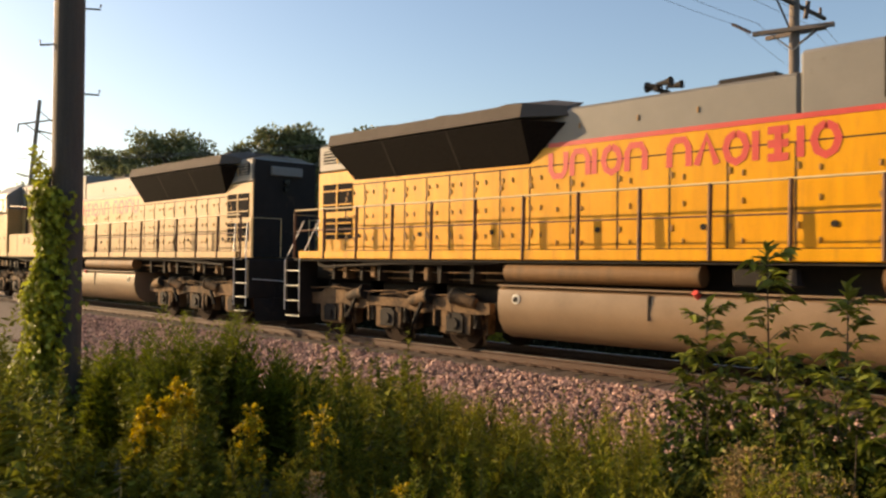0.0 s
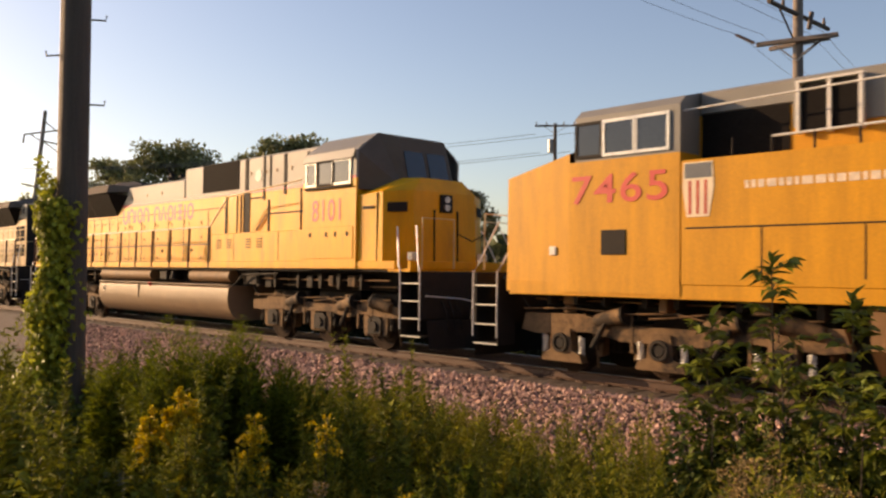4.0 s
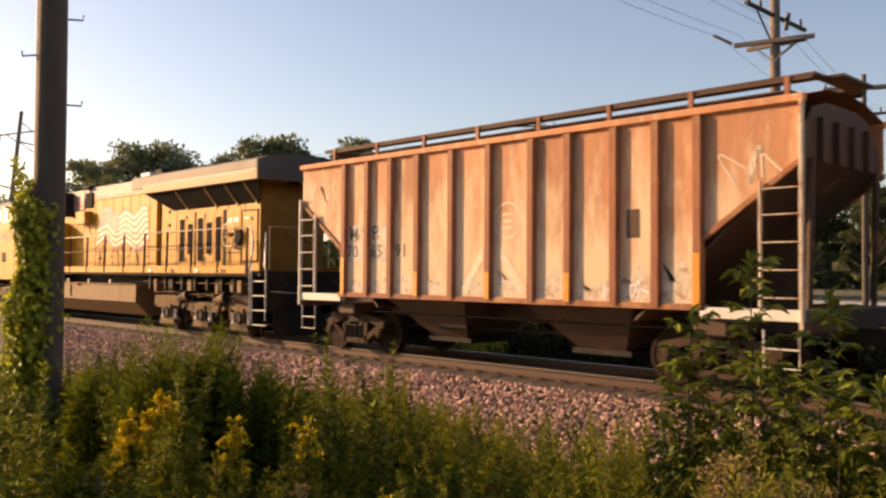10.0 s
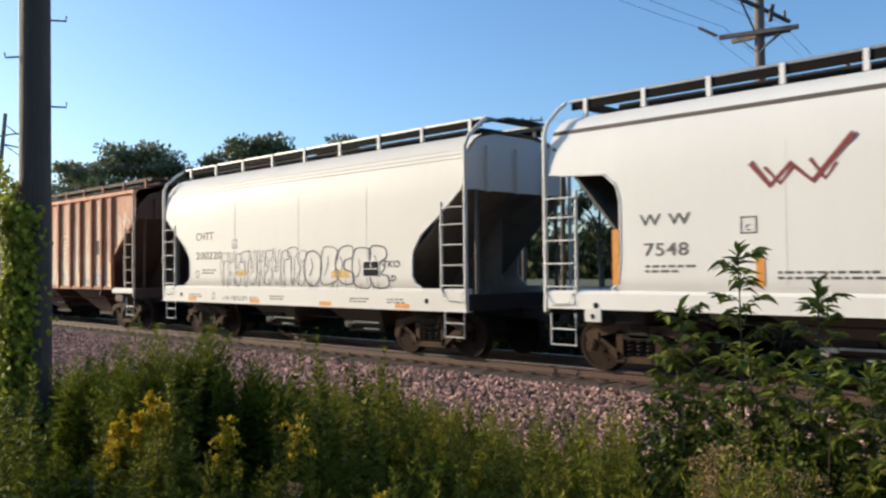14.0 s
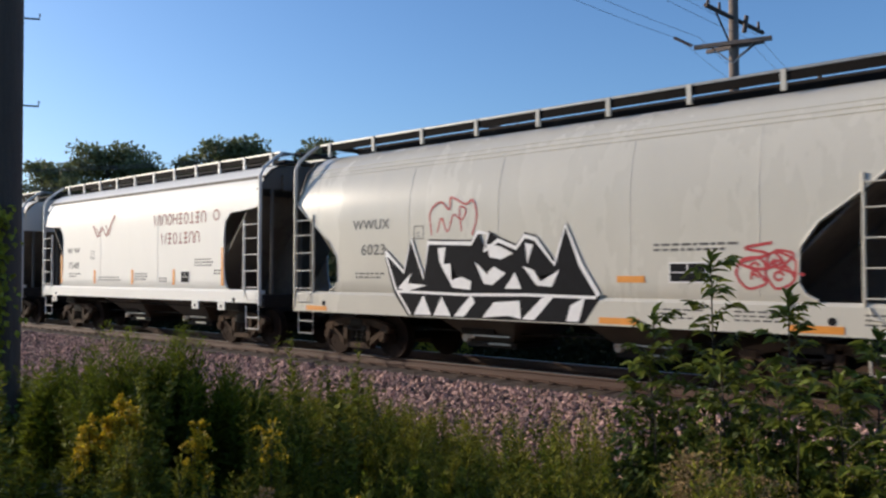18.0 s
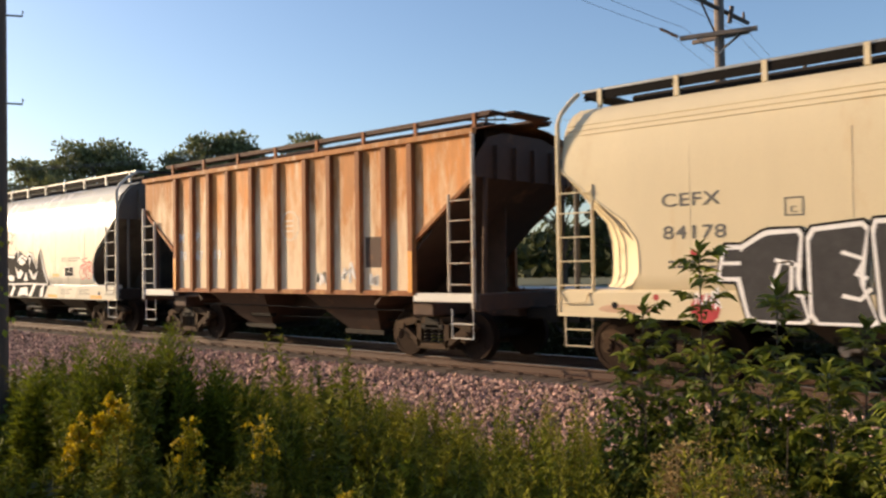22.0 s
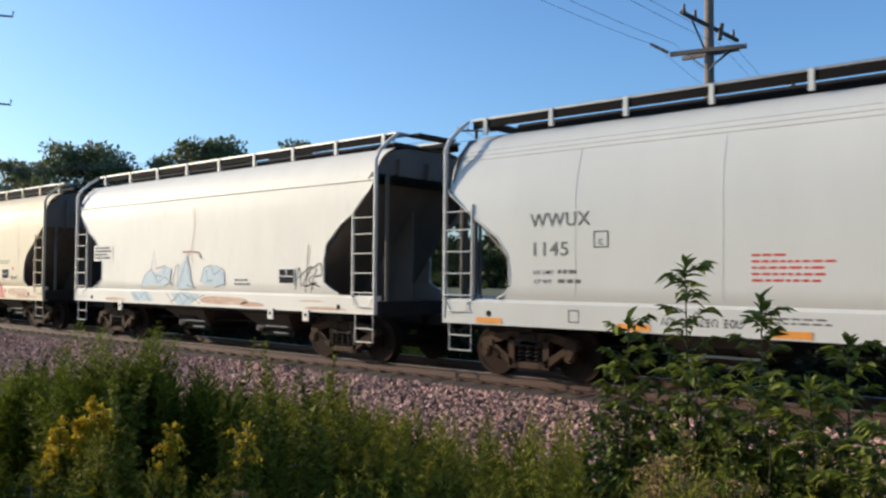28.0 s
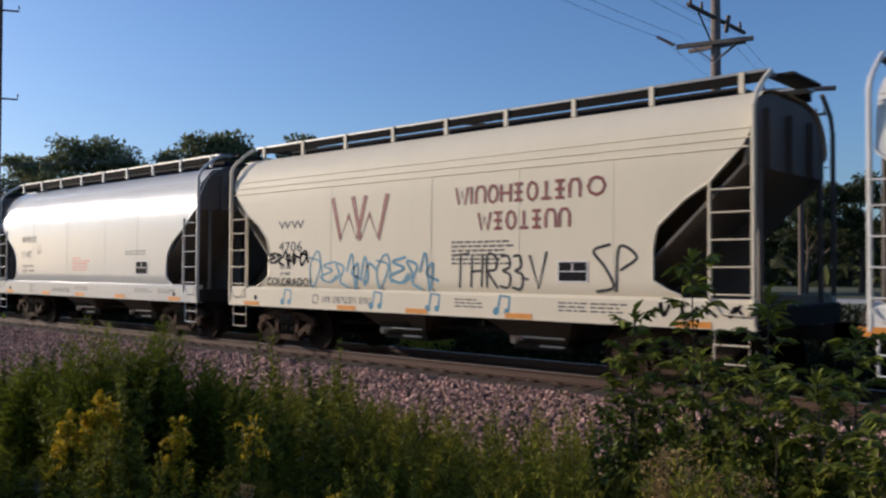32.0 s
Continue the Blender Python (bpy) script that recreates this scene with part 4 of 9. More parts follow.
        p = Geo().tube([(-e + 0.1, s * 1.2, 1.10), (-spread + 0.3, s * 1.21, 1.14), (-0.6, s * 1.22, 1.08), (0.3, s * 1.2, 1.12), (0.8, s * 1.2, 1.03), (spread + 0.6, s * 1.2, 1.12)], 0.016, 6)
        p.tube([(-0.2, s * 1.2, 1.02), (0.3, s * 1.22, 1.06), (0.9, s * 1.22, 1.14), (1.5, s * 1.2, 1.08)], 0.014, 5)
        for k in axles:
            p.tube([(k + 0.5, s * 1.15, 1.05), (k + 0.62, s * 1.0, 0.6), (k + 0.56, s * 0.85, 0.12)], 0.02, 6)
        part("brake_pipe", p, TRUCK, ob)
        part("traction_hose", Geo().tube([(-e + 0.2, s * 1.1, 1.05), (-e + 0.05, s * 1.2, 1.35), (-e - 0.25, s * 1.2, 1.5)], 0.03, 6), DARK, ob)
    part("transom", Geo().box(-spread - 0.5, spread + 0.5, -0.70, 0.70, 0.66, 0.95, 0.05), DARK, ob)
    for k in axles:
        w = share("wheelset", LOCO_WHEELS, ob, pose(k, 0, 0.53))
        SPUN.append((w, pose(k, 0, 0.53), 0.53, way))


def underside(car, x0, x1, deck, s, seed):
    """Pipes, brackets, valves and small boxes hung below the running board."""
    rng = random.Random(seed)
    for y, z in ((1.22, deck - 0.20), (1.05, deck - 0.34)):
        part("air_pipe", Geo().tube([(x0, s * y, z), ((x0 + x1) / 2, s * y, z - 0.02), (x1, s * y, z)], 0.022, 6), TRUCK, car)
    x = x0 + 0.5
    while x < x1 - 0.4:
        w = rng.uniform(0.05, 0.09)
        part("hanger", Geo().prism([(x - w, deck - 0.06), (x + w, deck - 0.06), (x + w * 0.5, deck - 0.42), (x - w * 0.5, deck - 0.42)], s * 0.95, s * 1.30), DARK, car)
        if rng.random() < 0.55:
            a = x + rng.uniform(0.2, 0.4)
            part("valve_box", Geo().box(a, a + rng.uniform(0.14, 0.3), s * 1.0, s * rng.uniform(1.2, 1.34), deck - rng.uniform(0.34, 0.5), deck - 0.10, 0.02), rng.choice((TRUCK, DARK, TANK)), car)
        x += rng.uniform(0.55, 1.1)


def handrail(car, x0, x1, z, zm, deck, step, s, mat, y=1.5):
    n = max(round((x1 - x0) / step), 1)
    part("top_rail", Geo().tube([(x0, s * y, z), (x1, s * y, z)], 0.02, 6), mat, car)
    part("middle_rail", Geo().tube([(x0, s * y, zm), (x1, s * y, zm)], 0.016, 6), STANCHION, car)
    me = Geo().tube([(0, s * (y + 0.02), deck - 0.16), (0, s * y, z)], 0.036, 6).mesh("stanchion")
    me.materials.append(STANCHION)
    for i in range(n + 1):
        share("stanchion", me, car, pose(x0 + (x1 - x0) * i / n, 0, 0))


def steps(car, x, s, face, width=0.62, deck=1.75):
    """Corner stairwell with four treads, side plates and bright grab rails."""
    y0, y1 = s * 1.05, s * 1.52
    for i in range(4):
        z = 0.42 + i * 0.36
        t = part("tread", Geo().box(x - width / 2, x + width / 2, y0, y1 - s * 0.02, z - 0.02, z + 0.012, 0.005), DARK, car)
        part("tread_edge", Geo().box(x - width / 2, x + width / 2, y1 - s * 0.018, y1, z - 0.012, z + 0.012), BRIGHT_FRAME, t)
    part("step_plate", Geo().box(x - face * width / 2 - 0.015, x - face * width / 2 + 0.015, y0, y1, 0.40, deck, 0.004), DARK, car)
    for d in (-width / 2, width / 2):
        part("grab_rail", Geo().tube([(x + d, s * 1.54, 0.55), (x + d, s * 1.54, 1.75), (x + d - face * 0.10, s * 1.50, 1.90), (x + d - face * 0.38, s * 1.30, 2.62), (x + d - face * 0.42, s * 1.27, 2.70)], 0.016, 6), WHITE_RAIL, car)


def pilot(car, x, face):
    """End plate with plow, coupler, hoses and cut levers."""
    part("pilot_plate", Geo().box(x - 0.05, x + 0.05, -1.5, 1.5, 0.75, 1.75, 0.02), DARK, car)
    part("plow", Geo().add([(x + face * 0.05, -1.35, 0.75), (x + face * 0.05, 1.35, 0.75), (x + face * 0.15, -1.35, 0.16), (x + face * 0.15, 1.35, 0.16), (x + face * 0.45, 0, 0.16), (x + face * 0.25, 0, 0.75)],
                           [(0, 2, 4, 5), (1, 5, 4, 3), (0, 5, 1), (2, 3, 4), (0, 1, 3, 2)]), DARK, car)
    coupler(car, x, face)
    for i, y in enumerate((-0.95, -0.75, -0.55, 0.6, 0.8)):
        part("air_hose", Geo().tube([(x + face * 0.06, y, 1.15), (x + face * 0.22, y, 0.9), (x + face * 0.24, y + 0.05, 0.55), (x + face * 0.16, y + 0.08, 0.42)], 0.022, 6), DARK, car)
    part("cut_lever", Geo().tube([(x + face * 0.08, -1.4, 1.25), (x + face * 0.10, -0.4, 1.18), (x + face * 0.2, 0, 1.1), (x + face * 0.10, 0.4, 1.18), (x + face * 0.08, 1.4, 1.25)], 0.015, 6), BRIGHT_FRAME, car)
    part("mu_hose", Geo().tube([(x + face * 0.05, 0.3, 1.65), (x + face * 0.35, 0.32, 1.45), (x + face * 0.75, 0.3, 1.35)], 0.035, 6), DARK, car)
    part("end_chain", Geo().tube([(x - face * 0.05, -0.4, 2.55), (x - face * 0.02, 0, 2.4), (x - face * 0.05, 0.4, 2.55)], 0.014, 5), DARK, car)
    for w in (-1, 1):
        part("end_rail", Geo().tube([(x - face * 0.1, w * 1.35, 1.8), (x - face * 0.1, w * 1.35, 2.85), (x - face * 0.1, w * 0.45, 2.85), (x - face * 0.1, w * 0.45, 1.8)], 0.015, 6), HANDRAIL, car)


SIGNS = {
    "cap": (((0, 0), (0, 0.68), (0.22, 0.96), (0.78, 0.96), (1, 0.68), (1, 0)),),
    "gate": (((0, 1), (0, 0.32), (0.22, 0.04), (0.78, 0.04), (1, 0.32), (1, 1)),),
    "bar": (((0, 0), (0, 1)),),
    "ring": (((0.5, 1), (0.15, 0.85), (0, 0.5), (0.15, 0.15), (0.5, 0), (0.85, 0.15), (1, 0.5), (0.85, 0.85), (0.5, 1)),),
    "tent": (((0, 0), (0.5, 1), (1, 0)),),
    "step": (((0, 0.95), (0.9, 0.95)), ((0, 0.5), (0.9, 0.5)), ((0, 0.05), (0.9, 0.05)), ((0.45, 0), (0.45, 1))),
    "waves": (((0, 1), (0.25, 0), (0.5, 0.75), (0.75, 0), (1, 1)),),
    "foot": (((0.5, 1), (0.5, 0)), ((0, 0.05), (1, 0.05))),
    "rungs": (((0, 0), (0, 1)), ((0, 0.5), (1, 0.5)), ((1, 0), (1, 1))),
}


def sign_row(car, x0, x1, z0, z1, y, s, mat, kinds, w, space=0.34):
    """A company name as a row of plain strokes, bows and rings of its letters' size; None leaves a gap."""
    wide = [0.45 if k is None else 0.12 if k == "bar" else 1.2 if k == "waves" else 0.85 for k in kinds]
    u = (x1 - x0) / (sum(wide) + space * (len(kinds) - 1))
    a = x0
    for k, c in zip(kinds, wide):
        if k:
            g = Geo()
            for i, line in enumerate(SIGNS[k]):
                g.stroke([(a + c * u * p, z0 + (z1 - z0) * q) for p, q in line], w, y + s * (0.004 + 0.001 * i))
            part("lettering_shape", g, mat, car)
        a += (c + space) * u


def latches(car, xs, zs, y, s, mat=None):
    me = Geo().box(-0.015, 0.015, y - s * 0.0, y + s * 0.02, -0.045, 0.045, 0.005).mesh("latch")
    me.materials.append(mat or LATCH)
    for x in xs:
        for z in zs:
            share("latch", me, car, pose(x, 0, z))


def door_lines(car, xs, z0, z1, y, s):
    for x in xs:
        part("door_gap", Geo().box(x - 0.016, x + 0.016, y - s * 0.002, y + s * 0.004, z0, z1), DARK, car)
        for z in (z0 + 0.22 * (z1 - z0), z0 + 0.78 * (z1 - z0)):
            part("door_hinge", Geo().box(x + 0.018, x + 0.06, y - s * 0.002, y + s * 0.02, z - 0.05, z + 0.05, 0.004), LATCH, car)
    for z in (z0, z1):
        part("door_gap", Geo().box(xs[0], xs[-1], y - s * 0.002, y + s * 0.0035, z - 0.011, z + 0.011), DARK, car)


def horn(car, x, z):
    g = Geo().box(x - 0.06, x + 0.06, -0.20, 0.20, z + 0.16, z + 0.21, 0.01).tube([(x, 0, z - 0.04), (x, 0, z + 0.18)], 0.03, 6)
    for y, d, r in ((-0.17, 1, 0.085), (0.0, -1, 0.10), (0.17, 1, 0.075)):
        g.tube([(x, y, z + 0.28), (x + d * 0.14, y, z + 0.28), (x + d * 0.24, y, z + 0.285), (x + d * 0.30, y, z + 0.29)], 0.022, 10, r)
        g.tube([(x, y, z + 0.18), (x, y, z + 0.28)], 0.02, 6)
    part("horn", g, DARK, car, "black multi-chime air horn")


def cab_windows(car, xs, z0, z1, y, s):
    for a, b, frame in xs:
        w = part("cab_window", Geo().box(a, b, y - s * 0.01, y + s * 0.012, z0, z1), GLASS, car)
        f = Geo().box(a - 0.05, a, y - s * 0.01, y + s * 0.03, z0 - 0.05, z1 + 0.05).box(b, b + 0.05, y - s * 0.01, y + s * 0.03, z0 - 0.05, z1 + 0.05)
        f.box(a, b, y - s * 0.01, y + s * 0.028, z0 - 0.05, z0).box(a, b, y - s * 0.01, y + s * 0.028, z1, z1 + 0.05)
        part("window_frame", f, BRIGHT_FRAME if frame else DARK, w)


def fuel_tank(car, x0, x1, round_low=True, skin=None):
    skin = skin or TANK
    if round_low:
        prof = [(-1.44, 1.24), (-1.36, 1.30), (1.36, 1.30), (1.44, 1.24), (1.47, 0.95), (1.42, 0.68), (1.28, 0.46), (1.05, 0.36), (-1.05, 0.36), (-1.28, 0.46), (-1.42, 0.68), (-1.47, 0.95)]
    else:
        prof = [(-1.44, 1.28), (-1.40, 1.31), (1.40, 1.31), (1.44, 1.28), (1.46, 0.78), (1.02, 0.36), (-1.02, 0.36), (-1.46, 0.78)]
    t = part("fuel_tank", Geo().along(prof, x0, x1), skin, car, smooth=round_low)
    for s in (-1, 1):
        part("fuel_gauge", Geo().disc(x0 + 0.45, 1.08, 0.09, s * 1.45, s * 1.475, 16), BRIGHT_FRAME, t)
        part("gauge_glass", Geo().disc(x0 + 0.45, 1.08, 0.055, s * 1.474, s * 1.485, 14), DARK, t)
        part("filler", Geo().tube([((x0 + x1) / 2 - 0.4, s * 1.38, 1.22), ((x0 + x1) / 2 - 0.42, s * 1.5, 1.32)], 0.05, 8), RED, t)
        part("tank_seam", Geo().box(x0 + (x1 - x0) * 0.36, x0 + (x1 - x0) * 0.36 + 0.02, s * 1.45, s * 1.48, 0.85, 1.26), DARK, t)
        part("tank_rim", Geo().box(x0, x1, s * 1.38, s * 1.47, 1.305, 1.335, 0.006), skin, t)


def wide_nose_loco(name, label, u0, u1, way, number, paint):
    """Long six-axle locomotive: cab at local +x, flared radiator at the other end."""
    car = thing(name, label, "locomotive", group="locomotives of the train")
    half = (u1 - u0) / 2
    MOVERS.append((car, (u0 + u1) / 2, way))
    for x in (-8.45, 7.95):
        loco_truck(car, x, 2.1, way)
    part("underframe", Geo().box(-half + 0.4, half - 0.5, -0.85, 0.85, 1.30, 1.74, 0.03), DARK, car)
    part("deck", Geo().box(-half + 0.35, half - 0.75, -1.48, 1.48, 1.74, 1.80), DARK, car)
    fuel_tank(car, -4.9, 4.05, True, PALE_TANK)
    for x in (-8.45, 7.95):
        for d in (-2.1, 0, 2.1):
            part("traction_motor", Geo().box(x + d - 0.85, x + d + 0.85, -0.62, 0.62, 0.36, 1.28, 0.05), DARK, car)
    for s in (-1, 1):
        part("deck_edge", Geo().box(-half + 0.6, half - 0.78, s * 1.44, s * 1.53, 1.79, 1.965, 0.01), paint, car)
        for a, b in ((-4.75, -0.8), (1.8, 4.1)):
            part("air_reservoir", Geo().tube([(a, s * 1.32, 1.56), (a + 0.06, s * 1.32, 1.56), (b - 0.06, s * 1.32, 1.56), (b, s * 1.32, 1.56)], 0.17, 14), TANK, car, smooth=True)
        underside(car, -half + 1.2, -4.95, 1.74, s, 7)
        underside(car, 4.2, half - 1.3, 1.74, s, 8)
        part("underfloor_box", Geo().box(-0.3, 0.2, s * 0.9, s * 1.4, 1.42, 1.70, 0.03), DARK, car)
        part("filler_funnel", Geo().tube([(0.6, s * 1.35, 1.68), (0.62, s * 1.38, 1.44)], 0.07, 10, 0.13), DARK, car)
        part("underfloor_box", Geo().box(4.6, 5.4, s * 0.8, s * 1.3, 1.35, 1.72, 0.03), DARK, car)
        part("underfloor_pipe", Geo().tube([(-4.9, s * 1.4, 1.72), (-8, s * 1.42, 1.7), (-10.5, s * 1.4, 1.6)], 0.03, 6), DARK, car)
        part("underfloor_pipe", Geo().tube([(4.2, s * 1.4, 1.3), (4.8, s * 1.42, 1.62), (6.5, s * 1.42, 1.66)], 0.025, 6), DARK, car)
        # hood, in two heights, grey above the red line
        part("hood_side", Geo().box(-11.3, 7.75, s * 0.2, s * 1.0, 1.80, 3.84, 0.012), paint, car)
        part("red_line", Geo().box(-4.1, 9.75, s * 1.0, s * 1.008, 3.82, 3.90), RED, car)
    part("upper_hood", Geo().box(-11.3, 0.5, -1.0, 1.0, 3.84, 4.50, 0.05), GREY, car)
    part("upper_hood", Geo().box(0.5, 7.75, -1.0, 1.0, 3.84, 4.80, 0.05), GREY, car)
    part("hood_roof", Geo().along([(-0.98, 4.48), (-0.5, 4.60), (0.5, 4.60), (0.98, 4.48)], -11.2, 0.5), GREY, car)
    for s in (-1, 1):
        # flared radiator: dark intake under an overhanging grey cowl
        x0, x1 = -10.3, -4.2
        fl = Geo()
        fl.add([(x0, s * 1.45, 4.33), (x1 - 0.2, s * 1.45, 4.33), (x1 + 0.5, s * 1.0, 4.24), (x1 - 0.35, s * 1.0, 3.56), (x0 + 0.45, s * 1.0, 3.60), (x0 - 0.3, s * 1.0, 4.30)],
               [(0, 1, 3, 4), (1, 2, 3), (0, 4, 5)])
        part("radiator_intake", fl, SCREEN, car, "dark radiator intake under the flared cowl")
        cw = Geo()
        a = [(x0 - 0.35, s * 1.0, 4.38), (x0, s * 1.47, 4.36), (x1 - 0.2, s * 1.47, 4.36), (x1 + 0.55, s * 1.0, 4.36)]
        b = [(x0 - 0.35, s * 0.98, 4.52), (x0, s * 1.40, 4.62), (x1 - 0.2, s * 1.40, 4.62), (x1 + 0.5, s * 0.98, 4.54)]
        c = [(x0 - 0.35, s * 0.5, 4.66), (x0, s * 0.5, 4.80), (x1 - 0.2, s * 0.5, 4.80), (x1 + 0.5, s * 0.5, 4.66)]
        cw.add(a + b + c, [(i, i + 1, i + 5, i + 4) for i in range(3)] + [(i + 4, i + 5, i + 9, i + 8) for i in range(3)] + [(0, 4, 8), (3, 11, 7)])
        part("radiator_cowl", cw, COWL, car)
        for x in (-8.4, -6.4):
            part("intake_bar", Geo().add([(x, s * 1.45, 4.33), (x + 0.05, s * 1.45, 4.33), (x + 0.05, s * 1.01, 3.57), (x, s * 1.01, 3.57)], [(0, 1, 2, 3)]), DARK, car)
        door_lines(car, [-10.2, -9.5, -8.8, -8.1, -7.4, -6.7, -6.0, -5.3, -4.55, -3.6, -2.6, -1.6, -0.6, 0.45, 2.0, 3.0], 1.98, 3.5, s * 1.0, s)
        latches(car, [-10.0 + 0.7 * i + d for i in range(9) for d in (-0.12, 0.12)], (2.25, 2.75, 3.3), s * 1.0, s)
        latches(car, [-3.9, -3.35, -2.35, -1.35, -0.35, 0.8, 1.6], (2.1, 2.7, 3.12), s * 1.0, s)
        latches(car, [-3.4, -2.2, -1.1], (4.15,), s * 1.0, s)
        for x in (-9.7, -7.6, -5.5, -3.0, -1.0, 1.0, 2.6):
            part("sight_port", Geo().disc(x, 2.32, 0.05, s * 1.0, s * 1.02, 10), DARK, car)
        # rear end louvres and openings
        for z0, z1, m in ((4.05, 4.35, GREY), (2.9, 3.55, SCREEN), (2.25, 2.75, SCREEN)):
            o = part("rear_opening", Geo().box(-11.1, -9.95, s * 0.99, s * 1.012, z0, z1), SCREEN, car)
            n = 4 if m is GREY else 2
            for i in range(n):
                z = z0 + (z1 - z0) * (i + 0.5) / n
                part("louvre", Geo().box(-11.1, -9.95, s * 1.0, s * 1.03, z - 0.015, z + 0.015), GREY if m is GREY else paint, o)
            part("opening_post", Geo().box(-10.55, -10.5, s * 1.0, s * 1.03, z0, z1), paint, o)
        # dynamic brake screen and upper doors
        part("upper_screen", Geo().box(1.65, 3.75, s * 0.99, s * 1.015, 3.98, 4.78), SCREEN, car)
        # Dark bars: door gaps, and the shadows of rail posts painted on the hood.
        for a, b, z0, z1 in ((4.09, 4.25, 3.92, 4.78), (5.03, 5.12, 3.60, 4.76), (5.35, 5.42, 3.92, 4.76), (6.04, 6.16, 3.70, 4.74), (3.05, 3.13, 2.20, 3.80), (3.65, 3.70, 2.76, 3.80), (5.28, 5.37, 2.76, 3.60), (7.10, 7.18, 2.76, 4.70)):
            part("door_edge", Geo().box(a, b, s * 1.0, s * 1.016, z0, z1, 0.003), DARK, car)
        part("round_patch", Geo().disc(4.78, 4.28, 0.16, s * 1.0, s * 1.01, 18), OFFWHITE, car)
        latches(car, [4.4, 5.2, 5.7, 6.4, 7.0], (4.35,), s * 1.0, s)
        # low lockers behind the cab with louvres, doors over them
        lk = part("locker", Geo().box(3.1, 7.75, s * 0.98, s * 1.50, 1.90, 2.72, 0.015), paint, car)
        for x in (3.6, 4.15, 5.15, 5.7):
            for i in range(4):
                part("louvre", Geo().box(x - 0.12, x + 0.12, s * 1.50, s * 1.512, 2.32 + 0.07 * i, 2.345 + 0.07 * i), DARK, lk)
        for x in (4.4, 6.6):
            part("locker_gap", Geo().box(x - 0.01, x + 0.01, s * 1.499, s * 1.504, 1.98, 2.70), DARK, lk)
        # Dark plate for an open doorway: its deep shade put into the colour.
        part("cab_door_recess", Geo().box(4.04, 4.36, s * 0.99, s * 1.012, 2.74, 3.84), DARK, car)
        for x in (3.95, 6.9):
            part("conduit", Geo().tube([(x, s * 1.04, 2.74), (x, s * 1.04, 3.8)], 0.028, 6), DARK, car)
        part("door_frame", Geo().box(4.4, 5.1, s * 1.0, s * 1.012, 3.66, 3.695), DARK, car)
        part("door_frame", Geo().box(5.4, 7.1, s * 1.0, s * 1.012, 3.21, 3.245), DARK, car)
        part("door_brace", Geo().tube([(4.75, s * 1.03, 2.80), (5.28, s * 1.03, 3.22)], 0.022, 6), LATCH, car)
        part("stair_rail", Geo().tube([(3.05, s * 1.5, 2.93), (4.05, s * 1.48, 3.72), (7.6, s * 1.5, 3.92)], 0.02, 6), HANDRAIL, car)
        handrail(car, -half + 0.4, 3.05, 2.93, 2.45, 1.96, 1.22, s, HANDRAIL)
        steps(car, -half + 0.35, s, -1)
        steps(car, half - 0.28, s, 1)
        sign_row(car, -4.05, 1.05, 3.28, 3.72, s * 1.003, s, RED, ("gate", "cap", "bar", "ring", "cap", None, "cap", "tent", "ring", "bar", "step", "bar", "ring"), 0.115)
    # cab
    body = [(-1.56, 1.80), (1.56, 1.80), (1.56, 4.40), (1.40, 4.56), (0.95, 4.87), (-0.95, 4.87), (-1.40, 4.56), (-1.56, 4.40)]
    part("cab_lower", Geo().along([(-1.56, 1.80), (1.56, 1.80), (1.56, 3.82), (-1.56, 3.82)], 7.78, 9.85), paint, car)
    part("cab_upper", Geo().along([(-1.56, 3.82), (1.56, 3.82), (1.56, 4.40), (1.40, 4.56), (0.95, 4.87), (-0.95, 4.87), (-1.40, 4.56), (-1.56, 4.40)], 7.78, 9.85), GREY, car)
    wind = Geo()
    wind.add([(9.85, -1.5, 3.55), (9.85, 1.5, 3.55), (9.85, 1.5, 4.42), (9.85, 0.95, 4.87), (9.85, -0.95, 4.87), (9.85, -1.5, 4.42), (10.55, -0.75, 3.55), (10.55, 0.75, 3.55), (10.25, 0.7, 4.76), (10.25, -0.7, 4.76)],
             [(0, 6, 9, 4, 5), (6, 7, 8, 9), (7, 1, 2, 3, 8), (4, 9, 8, 3), (0, 1, 7, 6), (0, 5, 4, 3, 2, 1)])
    # Cab front in the darker cowl paint, so its shade is in the colour.
    part("windshield_front", wind, COWL, car)
    for s in (-1, 1):
        part("sun_visor", Geo().add([(7.85, s * 1.56, 4.46), (9.8, s * 1.56, 4.46), (9.8, s * 1.63, 4.26), (7.85, s * 1.63, 4.26), (7.85, s * 1.54, 4.44), (9.8, s * 1.54, 4.44), (9.8, s * 1.60, 4.25), (7.85, s * 1.60, 4.25)], [(0, 1, 2, 3), (7, 6, 5, 4), (0, 4, 5, 1), (1, 5, 6, 2), (2, 6, 7, 3), (3, 7, 4, 0)]), GREY, car)
    for y0, y1 in ((-0.62, -0.06), (0.06, 0.62)):
        part("windshield_pane", Geo().add([(10.545, y0, 3.72), (10.545, y1, 3.72), (10.345, y1, 4.45), (10.345, y0, 4.45), (10.52, y0, 3.72), (10.52, y1, 3.72), (10.32, y1, 4.45), (10.32, y0, 4.45)],
                                          [(0, 1, 2, 3), (4, 7, 6, 5), (0, 4, 5, 1), (1, 5, 6, 2), (2, 6, 7, 3), (3, 7, 4, 0)]), GLASS, car)
    nose = Geo()
